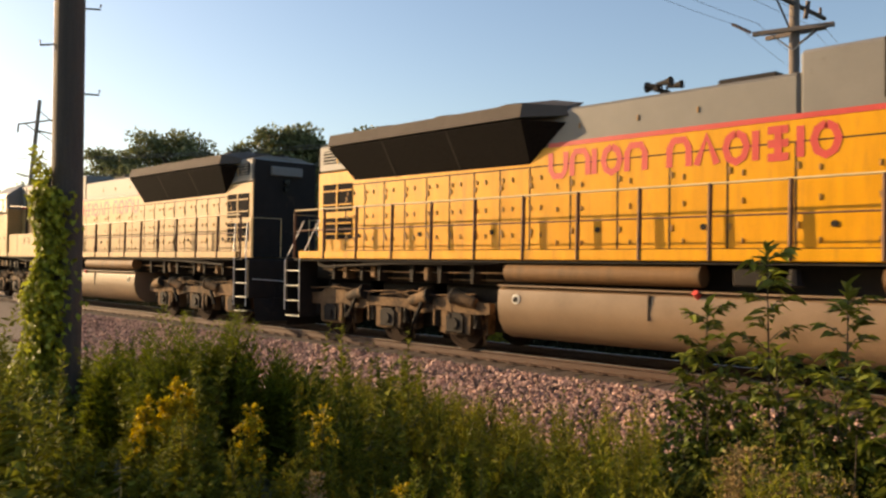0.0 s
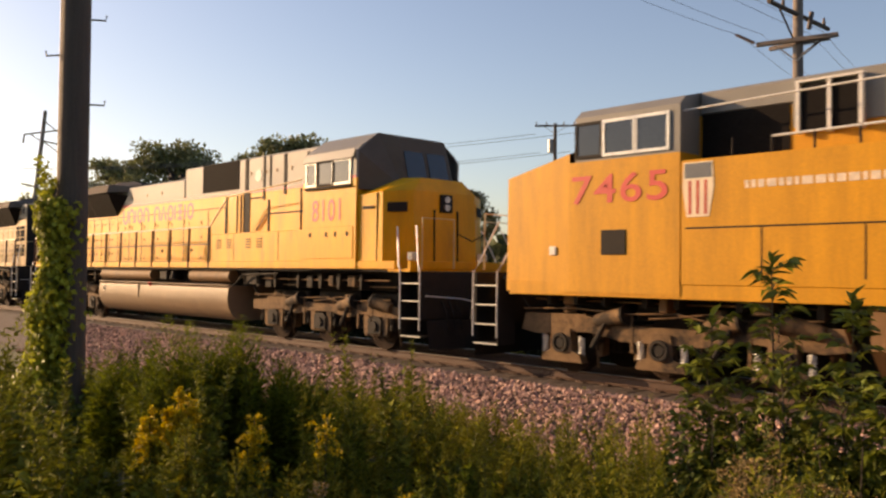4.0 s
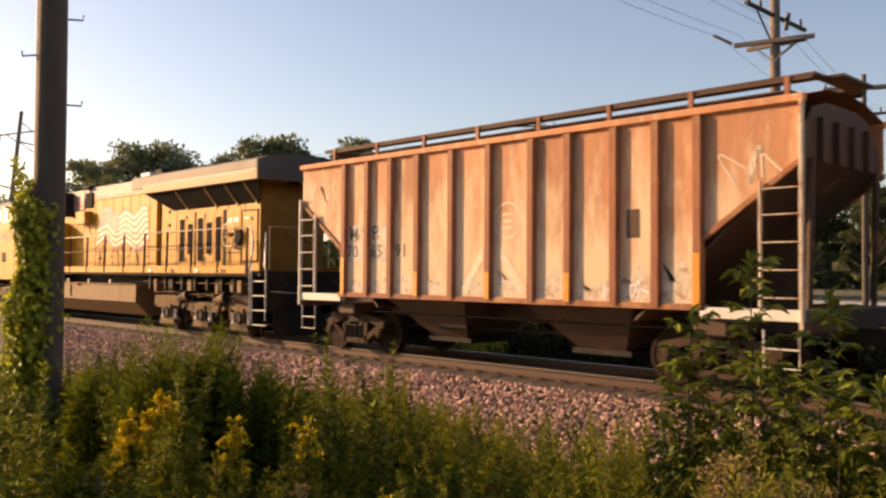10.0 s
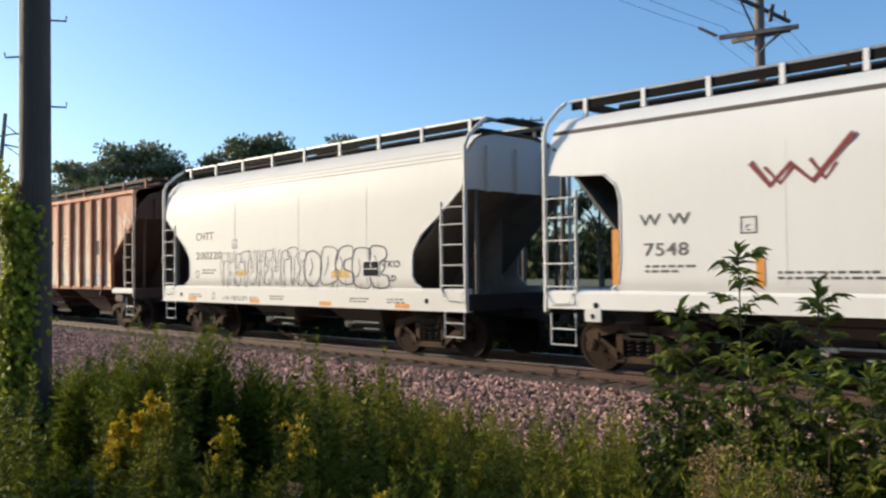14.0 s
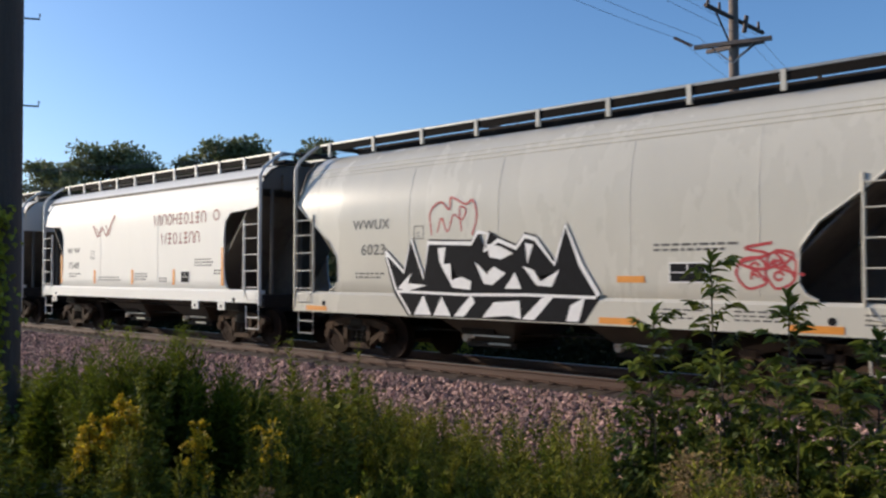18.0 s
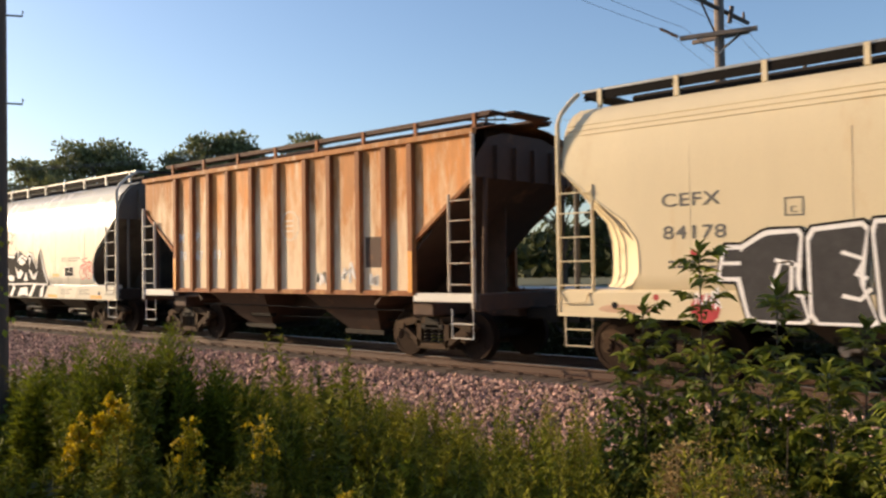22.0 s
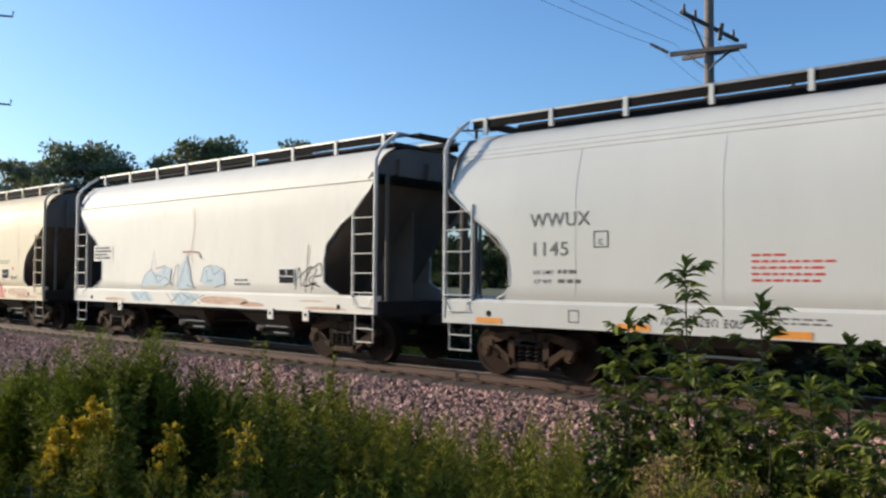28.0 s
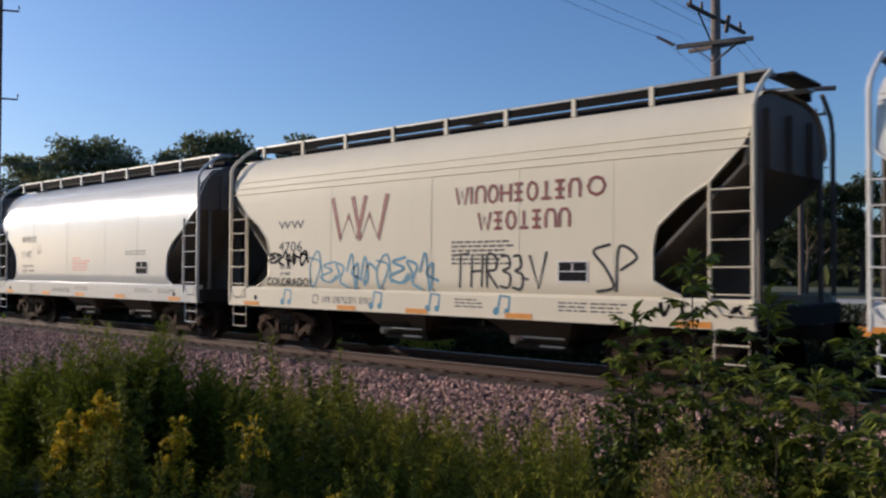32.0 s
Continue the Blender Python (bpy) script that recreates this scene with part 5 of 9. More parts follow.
    nose.add([(9.85, -1.5, 1.8), (10.72, -1.5, 1.8), (11.10, -0.95, 1.8), (11.10, 0.95, 1.8), (10.72, 1.5, 1.8), (9.85, 1.5, 1.8),
              (9.85, -1.5, 3.40), (10.68, -1.48, 3.46), (11.06, -0.92, 3.50), (11.06, 0.92, 3.50), (10.68, 1.48, 3.46), (9.85, 1.5, 3.40),
              (9.85, -0.95, 3.66), (10.58, -0.85, 3.80), (10.95, -0.60, 3.80), (10.95, 0.60, 3.80), (10.58, 0.85, 3.80), (9.85, 0.95, 3.66)],
             [(i, i + 1, i + 7, i + 6) for i in range(5)] + [(i + 6, i + 7, i + 13, i + 12) for i in range(5)] + [(12, 13, 14, 15, 16, 17), (5, 4, 3, 2, 1, 0)])
    part("nose", nose, paint, car)
    part("nose_seam", Geo().box(10.512, 10.526, -1.506, -1.44, 1.85, 3.44), DARK, car)
    for y in (-0.35, 0.35):
        part("nose_door_gap", Geo().box(11.07, 11.112, y - 0.012, y + 0.012, 1.85, 3.1), DARK, car)
    hl = part("headlight_box", Geo().box(11.02, 11.13, -0.18, 0.18, 3.05, 3.45, 0.02), DARK, car)
    for y in (-0.09, 0.09):
        part("headlight", Geo().tube([(11.12, 0, 3.25 + y), (11.15, 0, 3.25 + y)], 0.075, 12), BRIGHT_FRAME, hl)
    for y in (-1.05, 1.05):
        part("ditch_light", Geo().box(11.1, 11.28, y - 0.09, y + 0.09, 1.98, 2.16, 0.02), BRIGHT_FRAME, car)
    part("front_platform", Geo().box(10.9, 11.62, -1.5, 1.5, 1.74, 1.80).box(11.55, 11.64, -1.5, 1.5, 1.79, 1.965, 0.01), paint, car)
    for w in (-1, 1):
        part("number_board", Geo().add([(10.78, w * 1.425, 3.02), (11.02, w * 1.065, 3.03), (11.01, w * 1.06, 3.24), (10.77, w * 1.42, 3.22), (10.76, w * 1.40, 3.02), (11.00, w * 1.04, 3.03), (10.99, w * 1.04, 3.24), (10.75, w * 1.39, 3.22)], [(0, 1, 2, 3), (4, 7, 6, 5), (0, 4, 5, 1), (2, 6, 7, 3)]), DARK, car)
    part("nose_handle", Geo().box(10.02, 10.40, -1.512, -1.49, 3.10, 3.16), DARK, car)
    for s in (-1, 1):
        part("red_line", Geo().box(7.78, 9.84, s * 1.56, s * 1.566, 3.80, 3.86), RED, car)
        cab_windows(car, ((7.95, 8.28, True), (8.42, 8.98, False), (9.02, 9.62, True)), 3.74, 4.22, s * 1.56, s)
        part("arm_rest", Geo().box(7.9, 9.7, s * 1.56, s * 1.62, 3.62, 3.67, 0.01), DARK, car)
        part("cab_panel", Geo().box(7.9, 9.75, s * 1.56, s * 1.572, 2.02, 2.74, 0.004), paint, car)
        for x in (8.1, 8.75, 9.1, 9.55):
            part("panel_port", Geo().box(x - 0.035, x + 0.035, s * 1.57, s * 1.58, 2.52, 2.62), DARK, car)
        if number:
            letters("number", number, 8.14 if s < 0 else 9.27, 2.89, s * 1.567, 0.70, RED, car, 1.13, "large red fleet number", s > 0)
    horn(car, -2.4, 4.58)
    for x in (-9.3, -7.3, -5.4):
        part("roof_fan", Geo().tube([(x, 0, 4.70), (x, 0, 4.82)], 0.7, 20), COWL, car)
    part("exhaust_outlet", Geo().box(-1.2, -0.2, -0.25, 0.25, 4.55, 4.74, 0.03), DARK, car)
    part("cab_antenna", Geo().box(8.6, 9.1, -0.25, 0.25, 4.87, 4.94, 0.02), GREY, car)
    pilot(car, -half + 0.02, -1)
    pilot(car, half - 0.02, 1)
    # Near-black sheet over the rear: end shade put into the colour.
    part("rear_dark_end", Geo().box(-11.33, -11.3, -0.98, 0.98, 1.82, 4.45), DARK, car)
    part("rear_number_box", Geo().box(-11.42, -11.33, -0.5, 0.5, 4.05, 4.3, 0.02), GREY, car)
    for z in (3.7, 3.9):
        part("rear_light", Geo().tube([(-11.32, 0, z), (-11.42, 0, z)], 0.09, 12), GLASS, car)
    return car


def flag_mural(car, x0, x1, z0, z1, y):
    """Painted waving flag: thirteen wavy stripes and a dark corner with small dots, its hoist leaning to the rear."""
    rows, cols, corner = 13, 40, 16

    def wave(u, v):
        x = x0 + (x1 - x0) * (u + 0.055 * math.sin(5.2 * u) * (v - 0.5)) + 0.46 * (v - 1) * (1 - u) ** 1.5
        ripple = 0.085 * math.sin(u * 15.0 - 0.9 + 0.9 * v) * (0.25 + 0.75 * min(u * 2.4, 1)) + 0.05 * math.sin(u * 6.5 + 2.1 * v)
        return x, z0 + (z1 - z0) * (0.09 + v * (0.84 - 0.10 * u) + ripple + 0.05 * math.exp(-((u - 0.22) / 0.15) ** 2))

    for i in range(rows):
        start = 0 if i < 6 else corner
        n = cols + 1 - start
        pts = [wave(k / cols, (i + j) / rows) for j in (0, 1) for k in range(start, cols + 1)]
        part("flag_stripe", Geo().add([(a, y - 0.004, b) for a, b in pts], [(k, k + 1, n + k + 1, n + k) for k in range(n - 1)]), FLAG_RED if i % 2 == 0 else FLAG_WHITE, car)
    g = Geo()
    for k in range(corner):
        p = [wave((k + d) / cols, v) for d, v in ((0, 6 / 13), (1, 6 / 13), (1, 1.0), (0, 1.0))]
        g.add([(a, y - 0.0045, b) for a, b in p], [(0, 1, 2, 3)])
    part("flag_corner", g, FLAG_BLUE, car)
    for i in range(6):
        for k in range(7):
            a, b = wave((1.4 + 2.0 * k + 1.0 * (i % 2)) / cols, 0.51 + 0.082 * i)
            part("flag_dot", Geo().disc(a, b, 0.034, y - 0.0075, y - 0.005, 5), FLAG_WHITE, car)


def flat_radiator_loco(name, label, u0, u1, number):
    """Six-axle locomotive with its cab at local -x and a wide flat radiator wing at the other end."""
    car = thing(name, label, "locomotive", group="locomotives of the train")
    half = (u1 - u0) / 2
    MOVERS.append((car, (u0 + u1) / 2, 1))
    for x in (-7.38, 7.46):
        loco_truck(car, x, 2.0, 1, True)
    part("underframe", Geo().box(-half + 0.6, half - 0.4, -0.85, 0.85, 1.30, 1.66, 0.03), DARK, car)
    part("deck", Geo().box(-half + 0.75, half - 0.35, -1.48, 1.48, 1.62, 1.70), DARK, car)
    fuel_tank(car, -4.08, 3.9, False)
    for x in (-7.38, 7.46):
        for d in (-2.0, 0, 2.0):
            part("traction_motor", Geo().box(x + d - 0.85, x + d + 0.85, -0.62, 0.62, 0.36, 1.28, 0.05), DARK, car)
    for s in (-1, 1):
        part("deck_edge", Geo().box(-2.75, half - 0.9, s * 1.44, s * 1.53, 1.68, 1.87, 0.01), DUSTY_YELLOW, car)
        underside(car, -half + 1.2, -4.2, 1.62, s, 9)
        underside(car, 4.0, half - 1.2, 1.62, s, 10)
        for x in (-3.4, -2.6, -1.6, 0.2, 1.9):
            part("tank_strap", Geo().box(x - 0.05, x + 0.05, s * 1.36, s * 1.42, 1.30, 1.46, 0.01), BARE_METAL, car)
        part("hood_side", Geo().box(-0.75, 10.14, s * 0.2, s * 1.0, 1.70, 4.22, 0.012), DUSTY_YELLOW, car)
        door_lines(car, [-0.3, 0.35, 0.55, 1.15, 1.85, 2.45, 3.1, 3.8, 4.4, 4.55, 5.6, 6.6, 7.9, 8.55, 9.4], 1.92, 4.15, s * 1.0, s)
        for x in (4.40, 4.52):
            part("hood_pipe", Geo().tube([(x, s * 1.03, 1.9), (x, s * 1.03, 4.1)], 0.03, 6), DUSTY_YELLOW, car)
        latches(car, [0.2, 1.0, 1.7, 2.3, 2.95, 3.65, 5.3, 6.0], (2.2,), s * 1.0, s)
        latches(car, [5.3, 5.75], (2.9, 3.6), s * 1.0, s)
        for x, z in ((0.1, 2.15), (2.05, 2.15), (3.5, 2.2), (5.0, 2.2), (5.15, 3.1), (5.15, 3.5), (7.6, 2.2)):
            part("latch_port", Geo().box(x - 0.06, x + 0.06, s * 1.0, s * 1.02, z - 0.05, z + 0.05, 0.01), DARK, car)
        part("red_line", Geo().box(-0.75, 4.5, s * 1.0, s * 1.008, 4.20, 4.27), RED, car)
        # louvred doors under the wing, dark gaps between them
        for x, z0, z1 in ((5.98, 2.02, 3.24), (6.46, 2.22, 3.10), (7.05, 2.02, 3.24), (7.55, 2.22, 3.10), (8.05, 2.02, 3.24)):
            o = part("louvred_door", Geo().box(x - 0.235, x + 0.235, s * 1.0, s * 1.018, 1.90, 3.40, 0.006), DUSTY_YELLOW, car)
            part("door_louvre", Geo().box(x - 0.155, x + 0.155, s * 1.012, s * 1.022, z0, z1), SCREEN, o)
            for k in range(9):
                z = z0 + (z1 - z0) * (k + 0.5) / 9
                part("louvre_slat", Geo().box(x - 0.15, x + 0.15, s * 1.020, s * 1.028, z - 0.008, z + 0.008), SCREEN, o)
            part("door_latch", Geo().box(x + 0.17, x + 0.22, s * 1.016, s * 1.035, 2.58, 2.66, 0.008), LATCH, o)
        for x, wide in ((6.74, 0.045), (7.30, 0.015), (8.37, 0.07)):
            part("door_gap", Geo().box(x - wide, x + wide, s * 1.0, s * 1.012, 1.90, 3.42), DARK, car)
        for x, z in ((6.24, 3.28), (6.24, 2.08), (7.32, 3.28), (7.32, 2.08), (9.78, 3.12)):
            part("latch_port", Geo().box(x - 0.05, x + 0.05, s * 1.018, s * 1.036, z - 0.05, z + 0.05, 0.012), STANCHION, car)
        # hand brake before its panel, and the framed door behind it
        p = part("brake_panel", Geo().box(8.50, 9.22, s * 1.0, s * 1.02, 1.92, 3.40, 0.006), DUSTY_YELLOW, car)
        part("panel_gap", Geo().box(8.50, 9.22, s * 1.018, s * 1.024, 2.22, 2.25), DARK, p)
        for x, w in ((8.58, 0.20), (8.86, 0.24)):
            part("notice", Geo().box(x, x + w, s * 1.02, s * 1.024, 3.06, 3.18), WHITE_RAIL, p)
        w = part("hand_brake_wheel", Geo().ring(8.80, 2.72, 0.33, 0.024, s * 1.14, s * 1.165, 26), HANDRAIL, car)
        part("wheel_hub", Geo().disc(8.80, 2.72, 0.06, s * 1.02, s * 1.17, 12), STANCHION, w)
        for k in range(4):
            a = 0.3 + math.pi / 2 * k
            part("wheel_spoke", Geo().tube([(8.80, s * 1.15, 2.72), (8.80 + 0.32 * math.cos(a), s * 1.15, 2.72 + 0.32 * math.sin(a))], 0.013, 5), HANDRAIL, w)
        part("brake_gear_case", Geo().disc(9.16, 2.66, 0.19, s * 1.02, s * 1.10, 14).box(9.02, 9.26, s * 1.02, s * 1.08, 2.38, 2.62, 0.02), DARK, car)
        part("brake_chain", Geo().tube([(9.1, s * 1.06, 2.4), (9.02, s * 1.06, 2.36), (8.92, s * 1.06, 2.42)], 0.03, 6), STANCHION, car)
        d = part("end_door", Geo().box(9.30, 10.05, s * 1.0, s * 1.014, 1.98, 3.36), DARK, car)
        part("door_panel", Geo().box(9.335, 10.015, s * 1.012, s * 1.022, 2.02, 3.32, 0.004), DUSTY_YELLOW, d)
        part("notice", Geo().box(9.40, 9.62, s * 1.022, s * 1.026, 3.12, 3.17), WHITE_RAIL, d)
        # yellow strips and plates along the deck's edge
        for i, x in enumerate((4.9, 6.3, 7.7, 9.1)):
            part("edge_plate", Geo().box(x, x + 0.22, s * 1.53, s * 1.545, 1.70, 1.80, 0.006), STANCHION if i % 2 else WHITE_RAIL, car)
        # radiator wing: deep fascia with red line, dark intakes in its shade
        part("wing_fascia", Geo().box(4.4, 10.75, s * 1.40, s * 1.50, 4.05, 4.27, 0.01), SOOT_FASCIA, car)
        part("wing_upper_fascia", Geo().box(4.4, 10.75, s * 1.40, s * 1.50, 4.275, 4.56, 0.01), SOOT_GREY, car)
        part("red_line", Geo().box(4.4, 10.74, s * 1.50, s * 1.506, 4.26, 4.31), RED, car)
        sl = Geo().add([(4.42, s * 1.44, 4.045), (10.72, s * 1.44, 4.045), (10.14, s * 1.0, 3.52), (5.4, s * 1.0, 3.52), (4.7, s * 1.0, 4.0)], [(0, 1, 2, 3), (0, 3, 4)])
        part("radiator_intake", sl, SCREEN, car, "dark slanted intake screen under the wing")
        for x in (6.3, 7.94, 9.04, 10.0):
            part("wing_strut", Geo().prism([(x - 0.03, 3.50), (x + 0.03, 3.50), (x + 0.03, 4.02), (x - 0.03, 4.02)], s * 1.0, s * 1.05).add([(x - 0.03, s * 1.02, 3.52), (x + 0.03, s * 1.02, 3.52), (x + 0.03, s * 1.45, 4.03), (x - 0.03, s * 1.45, 4.03)], [(0, 1, 2, 3)]), LATCH, car)
        handrail(car, -2.6, 10.35, 2.86, 2.36, 1.86, 1.42, s, BROWN_RAIL)
        steps(car, half - 0.33, s, 1)
        steps(car, -half + 0.35, s, -1)
        part("rail_end", Geo().tube([(10.35, s * 1.5, 2.86), (10.6, s * 1.5, 2.80), (10.62, s * 1.5, 2.3), (10.5, s * 1.52, 1.9), (10.5, s * 1.53, 0.7)], 0.021, 6), WHITE_RAIL, car)
    part("upper_hood", Geo().box(-0.75, 4.5, -1.0, 1.0, 4.22, 4.63, 0.04), GREY, car)
    part("upper_hood", Geo().box(2.5, 4.5, -1.02, 1.02, 4.28, 4.70, 0.04), SOOT_GREY, car)
    part("wing_roof", Geo().along([(-1.49, 4.54), (-1.2, 4.66), (-0.5, 4.78), (0.5, 4.78), (1.2, 4.66), (1.49, 4.54)], 4.4, 10.75), COWL, car)
    part("wing_rear", Geo().along([(-1.49, 4.06), (-1.49, 4.54), (-1.2, 4.66), (1.2, 4.66), (1.49, 4.54), (1.49, 4.06)], 10.72, 10.78), COWL, car)
    part("rear_wall", Geo().box(10.14, 10.17, -0.98, 0.98, 1.72, 4.05), SHADED_YELLOW, car)
    part("rear_door", Geo().box(10.17, 10.19, -0.6, 0.0, 1.9, 3.6), SHADED_YELLOW, car)
    part("roof_hatch", Geo().box(3.1, 3.7, -0.98, -0.2, 4.70, 4.82, 0.02), WHITE_RAIL, car)
    part("hatch_cover", Geo().box(3.45, 3.95, -0.7, 0.2, 4.70, 4.93, 0.03), DARK, car)
    part("exhaust_outlet", Geo().box(5.0, 5.9, -0.3, 0.3, 4.76, 4.92, 0.03), DARK, car)
    # cab and nose
    part("cab", Geo().along([(-1.56, 1.42), (1.56, 1.42), (1.56, 3.60), (-1.56, 3.60)], -8.92, -6.8), DUSTY_YELLOW, car)
    part("cab_upper", Geo().along([(-1.56, 3.60), (1.56, 3.60), (1.56, 4.34), (1.40, 4.48), (0.9, 4.60), (-0.9, 4.60), (-1.40, 4.48), (-1.56, 4.34)], -8.80, -6.8), GREY, car)
    nose = Geo()
    nose.add([(-8.92, -1.56, 1.42), (-10.40, -1.5, 1.42), (-10.55, -1.2, 1.42), (-10.55, 1.2, 1.42), (-10.40, 1.5, 1.42), (-8.92, 1.56, 1.42),
              (-8.92, -1.56, 3.76), (-10.38, -1.5, 3.44), (-10.52, -1.15, 3.40), (-10.52, 1.15, 3.40), (-10.38, 1.5, 3.44), (-8.92, 1.56, 3.76),
              (-8.92, -1.2, 3.88), (-10.25, -1.1, 3.58), (-10.25, 1.1, 3.58), (-8.92, 1.2, 3.88)],
             [(i, i + 1, i + 7, i + 6) for i in range(5)] + [(6, 7, 13, 12), (7, 8, 13), (8, 9, 14, 13), (9, 10, 14), (10, 11, 15, 14), (12, 13, 14, 15), (0, 1, 2, 3, 4, 5)])
    part("nose", nose, DUSTY_YELLOW, car)
    ws = Geo()
    ws.add([(-8.8, -1.5, 3.66), (-8.8, 1.5, 3.66), (-8.8, 1.4, 4.46), (-8.8, -1.4, 4.46), (-9.15, -0.9, 3.74), (-9.15, 0.9, 3.74), (-8.95, 0.85, 4.52), (-8.95, -0.85, 4.52)],
           [(0, 4, 7, 3), (4, 5, 6, 7), (5, 1, 2, 6), (3, 7, 6, 2), (0, 1, 5, 4), (0, 3, 2, 1)])
    part("windshield_front", ws, GREY, car)
    for y0, y1 in ((-0.8, -0.05), (0.05, 0.8)):
        part("windshield_pane", Geo().add([(-9.155, y0, 3.82), (-9.155, y1, 3.82), (-8.985, y1, 4.42), (-8.985, y0, 4.42), (-9.13, y0, 3.82), (-9.13, y1, 3.82), (-8.96, y1, 4.42), (-8.96, y0, 4.42)],
                                          [(0, 1, 2, 3), (4, 7, 6, 5), (0, 4, 5, 1), (1, 5, 6, 2), (2, 6, 7, 3), (3, 7, 4, 0)]), GLASS, car)
    for s in (-1, 1):
        cab_windows(car, ((-8.74, -8.28, False), (-8.18, -7.64, True), (-7.56, -7.02, True)), 3.70, 4.20, s * 1.56, s)
        part("cab_skirt", Geo().box(-10.3, -2.78, s * 1.48, s * 1.545, 1.36, 1.60, 0.01), DUSTY_YELLOW, car)
        part("step_box", Geo().box(-8.25, -7.78, s * 1.55, s * 1.575, 2.05, 2.45), DARK, car)
        part("nose_port", Geo().box(-9.35, -9.2, s * 1.555, s * 1.575, 2.05, 2.2, 0.01), WHITE_RAIL, car)
        letters("number", number, -8.90 if s < 0 else -7.05, 2.90, s * 1.567, 0.66, RED, car, 1.85, "large red fleet number", s > 0)
        sh = part("emblem", Geo().prism([(-6.68, 2.6), (-6.31, 2.6), (-6.23, 3.05), (-6.25, 3.42), (-6.73, 3.42), (-6.75, 3.05)], s * 1.563, s * 1.568), FLAG_WHITE, car, "faded shield emblem")
        part("emblem_top", Geo().box(-6.71, -6.27, s * 1.568, s * 1.571, 3.18, 3.40), FLAG_BLUE, sh)
        for i in range(3):
            part("emblem_bar", Geo().box(-6.65 + 0.13 * i, -6.60 + 0.13 * i, s * 1.568, s * 1.571, 2.64, 3.14), FLAG_RED, sh)
        # side compartment behind the cab
        bx = part("side_compartment", Geo().box(-6.78, -2.78, s * 0.4, s * 1.56, 1.58, 3.46, 0.012), DUSTY_YELLOW, car)
        for x in (-5.5, -4.1):
            part("panel_gap", Geo().box(x - 0.01, x + 0.01, s * 1.558, s * 1.564, 1.7, 2.42), DARK, bx)
        part("panel_gap", Geo().box(-6.7, -2.9, s * 1.558, s * 1.564, 2.42, 2.445), DARK, bx)
        marks_block(car, -5.75, 2.98, s * 1.561 if s < 0 else 1.569, 2.6, 1, FADED, 4, 0.11)
        # Dark plate: the cab's shadow on the hood, painted on.
        part("shaded_recess", Geo().box(-6.75, -5.35, s * 0.99, s * 1.02, 3.50, 4.22), SCREEN, car)
        part("grey_side_panel", Geo().box(-5.3, -1.25, s * 0.99, s * 1.03, 3.86, 4.56, 0.01), GREY, car)
        for a, b in ((-5.15, -4.35), (-3.55, -2.55)):
            o = part("upper_vent", Geo().box(a, b, s * 1.03, s * 1.10, 3.78, 4.42), SCREEN, car)
            for c in (a - 0.06, (a + b) / 2 - 0.02, b):
                part("vent_frame", Geo().box(c, c + 0.05, s * 1.03, s * 1.14, 3.74, 4.46), WHITE_RAIL, o)
            part("vent_lip", Geo().box(a - 0.06, b + 0.06, s * 1.03, s * 1.15, 4.46, 4.49), WHITE_RAIL, o)
        part("vent_box", Geo().box(-2.45, -2.25, s * 0.99, s * 1.3, 3.66, 4.52, 0.02), DARK, car)
        part("walk_rail", Geo().tube([(-6.8, s * 1.45, 4.24), (-2.35, s * 1.45, 4.34)], 0.015, 6), WHITE_RAIL, car)
        part("walk_rail", Geo().tube([(-5.4, s * 1.45, 3.70), (-2.35, s * 1.45, 3.74)], 0.018, 6), WHITE_RAIL, car)
        for i in range(7):
            x = -6.0 + 0.6 * i
            part("rail_post", Geo().tube([(x, s * 1.45, 3.46), (x, s * 1.45, 3.74)], 0.018, 6), DARK, car)
        part("square_port", Geo().box(-1.12, -0.52, s * 0.99, s * 1.05, 3.92, 4.44), SCREEN, car)
        for z in (3.98, 4.14):
            part("red_dash", Geo().box(-2.05, -1.45, s * 1.03, s * 1.036, z, z + 0.07), RED, car)
        part("air_box", Geo().box(-1.45, -0.65, s * 0.95, s * 1.25, 3.35, 3.80, 0.02), DUSTY_YELLOW, car)
        part("recess_post", Geo().box(-2.72, -2.55, s * 0.98, s * 1.50, 1.72, 3.40, 0.01), DUSTY_YELLOW, car)
        part("brace", Geo().tube([(-0.75, s * 1.25, 3.75), (0.15, s * 1.3, 2.9)], 0.018, 6), STANCHION, car)
    part("hood_link", Geo().box(-6.8, -0.75, -1.0, 1.0, 1.70, 4.20), DUSTY_YELLOW, car)
    part("hood_link_roof", Geo().box(-6.8, -0.75, -1.02, 1.02, 4.20, 4.58, 0.04), GREY, car)
    part("roof_lip", Geo().box(-1.2, -0.6, -1.15, 1.15, 4.58, 4.66, 0.02), DARK, car)
    flag_mural(car, 0.2, 3.72, 2.37, 3.88, -1.003)
    horn(car, 1.35, 4.62)
    pilot(car, -half + 0.05, -1)
    pilot(car, half - 0.05, 1)
    return car


wide_nose_loco("locomotive", "yellow and grey wide-nosed diesel locomotive, faded paint", -43.55, -19.65, -1, "", FADED_YELLOW)
wide_nose_loco("locomotive", "yellow and grey wide-nosed diesel locomotive with flared radiator", -17.9, 6.0, 1, "8101", YELLOW)
flat_radiator_loco("locomotive", "yellow diesel locomotive with painted flag and wide radiator wing", 7.52, 30.06, "7465")


# ---- the hopper cars in their order ----
MP_POSTS = [33.16, 33.94, 34.69, 35.51, 36.47, 37.43, 38.44, 39.24, 40.15, 40.91, 41.62]
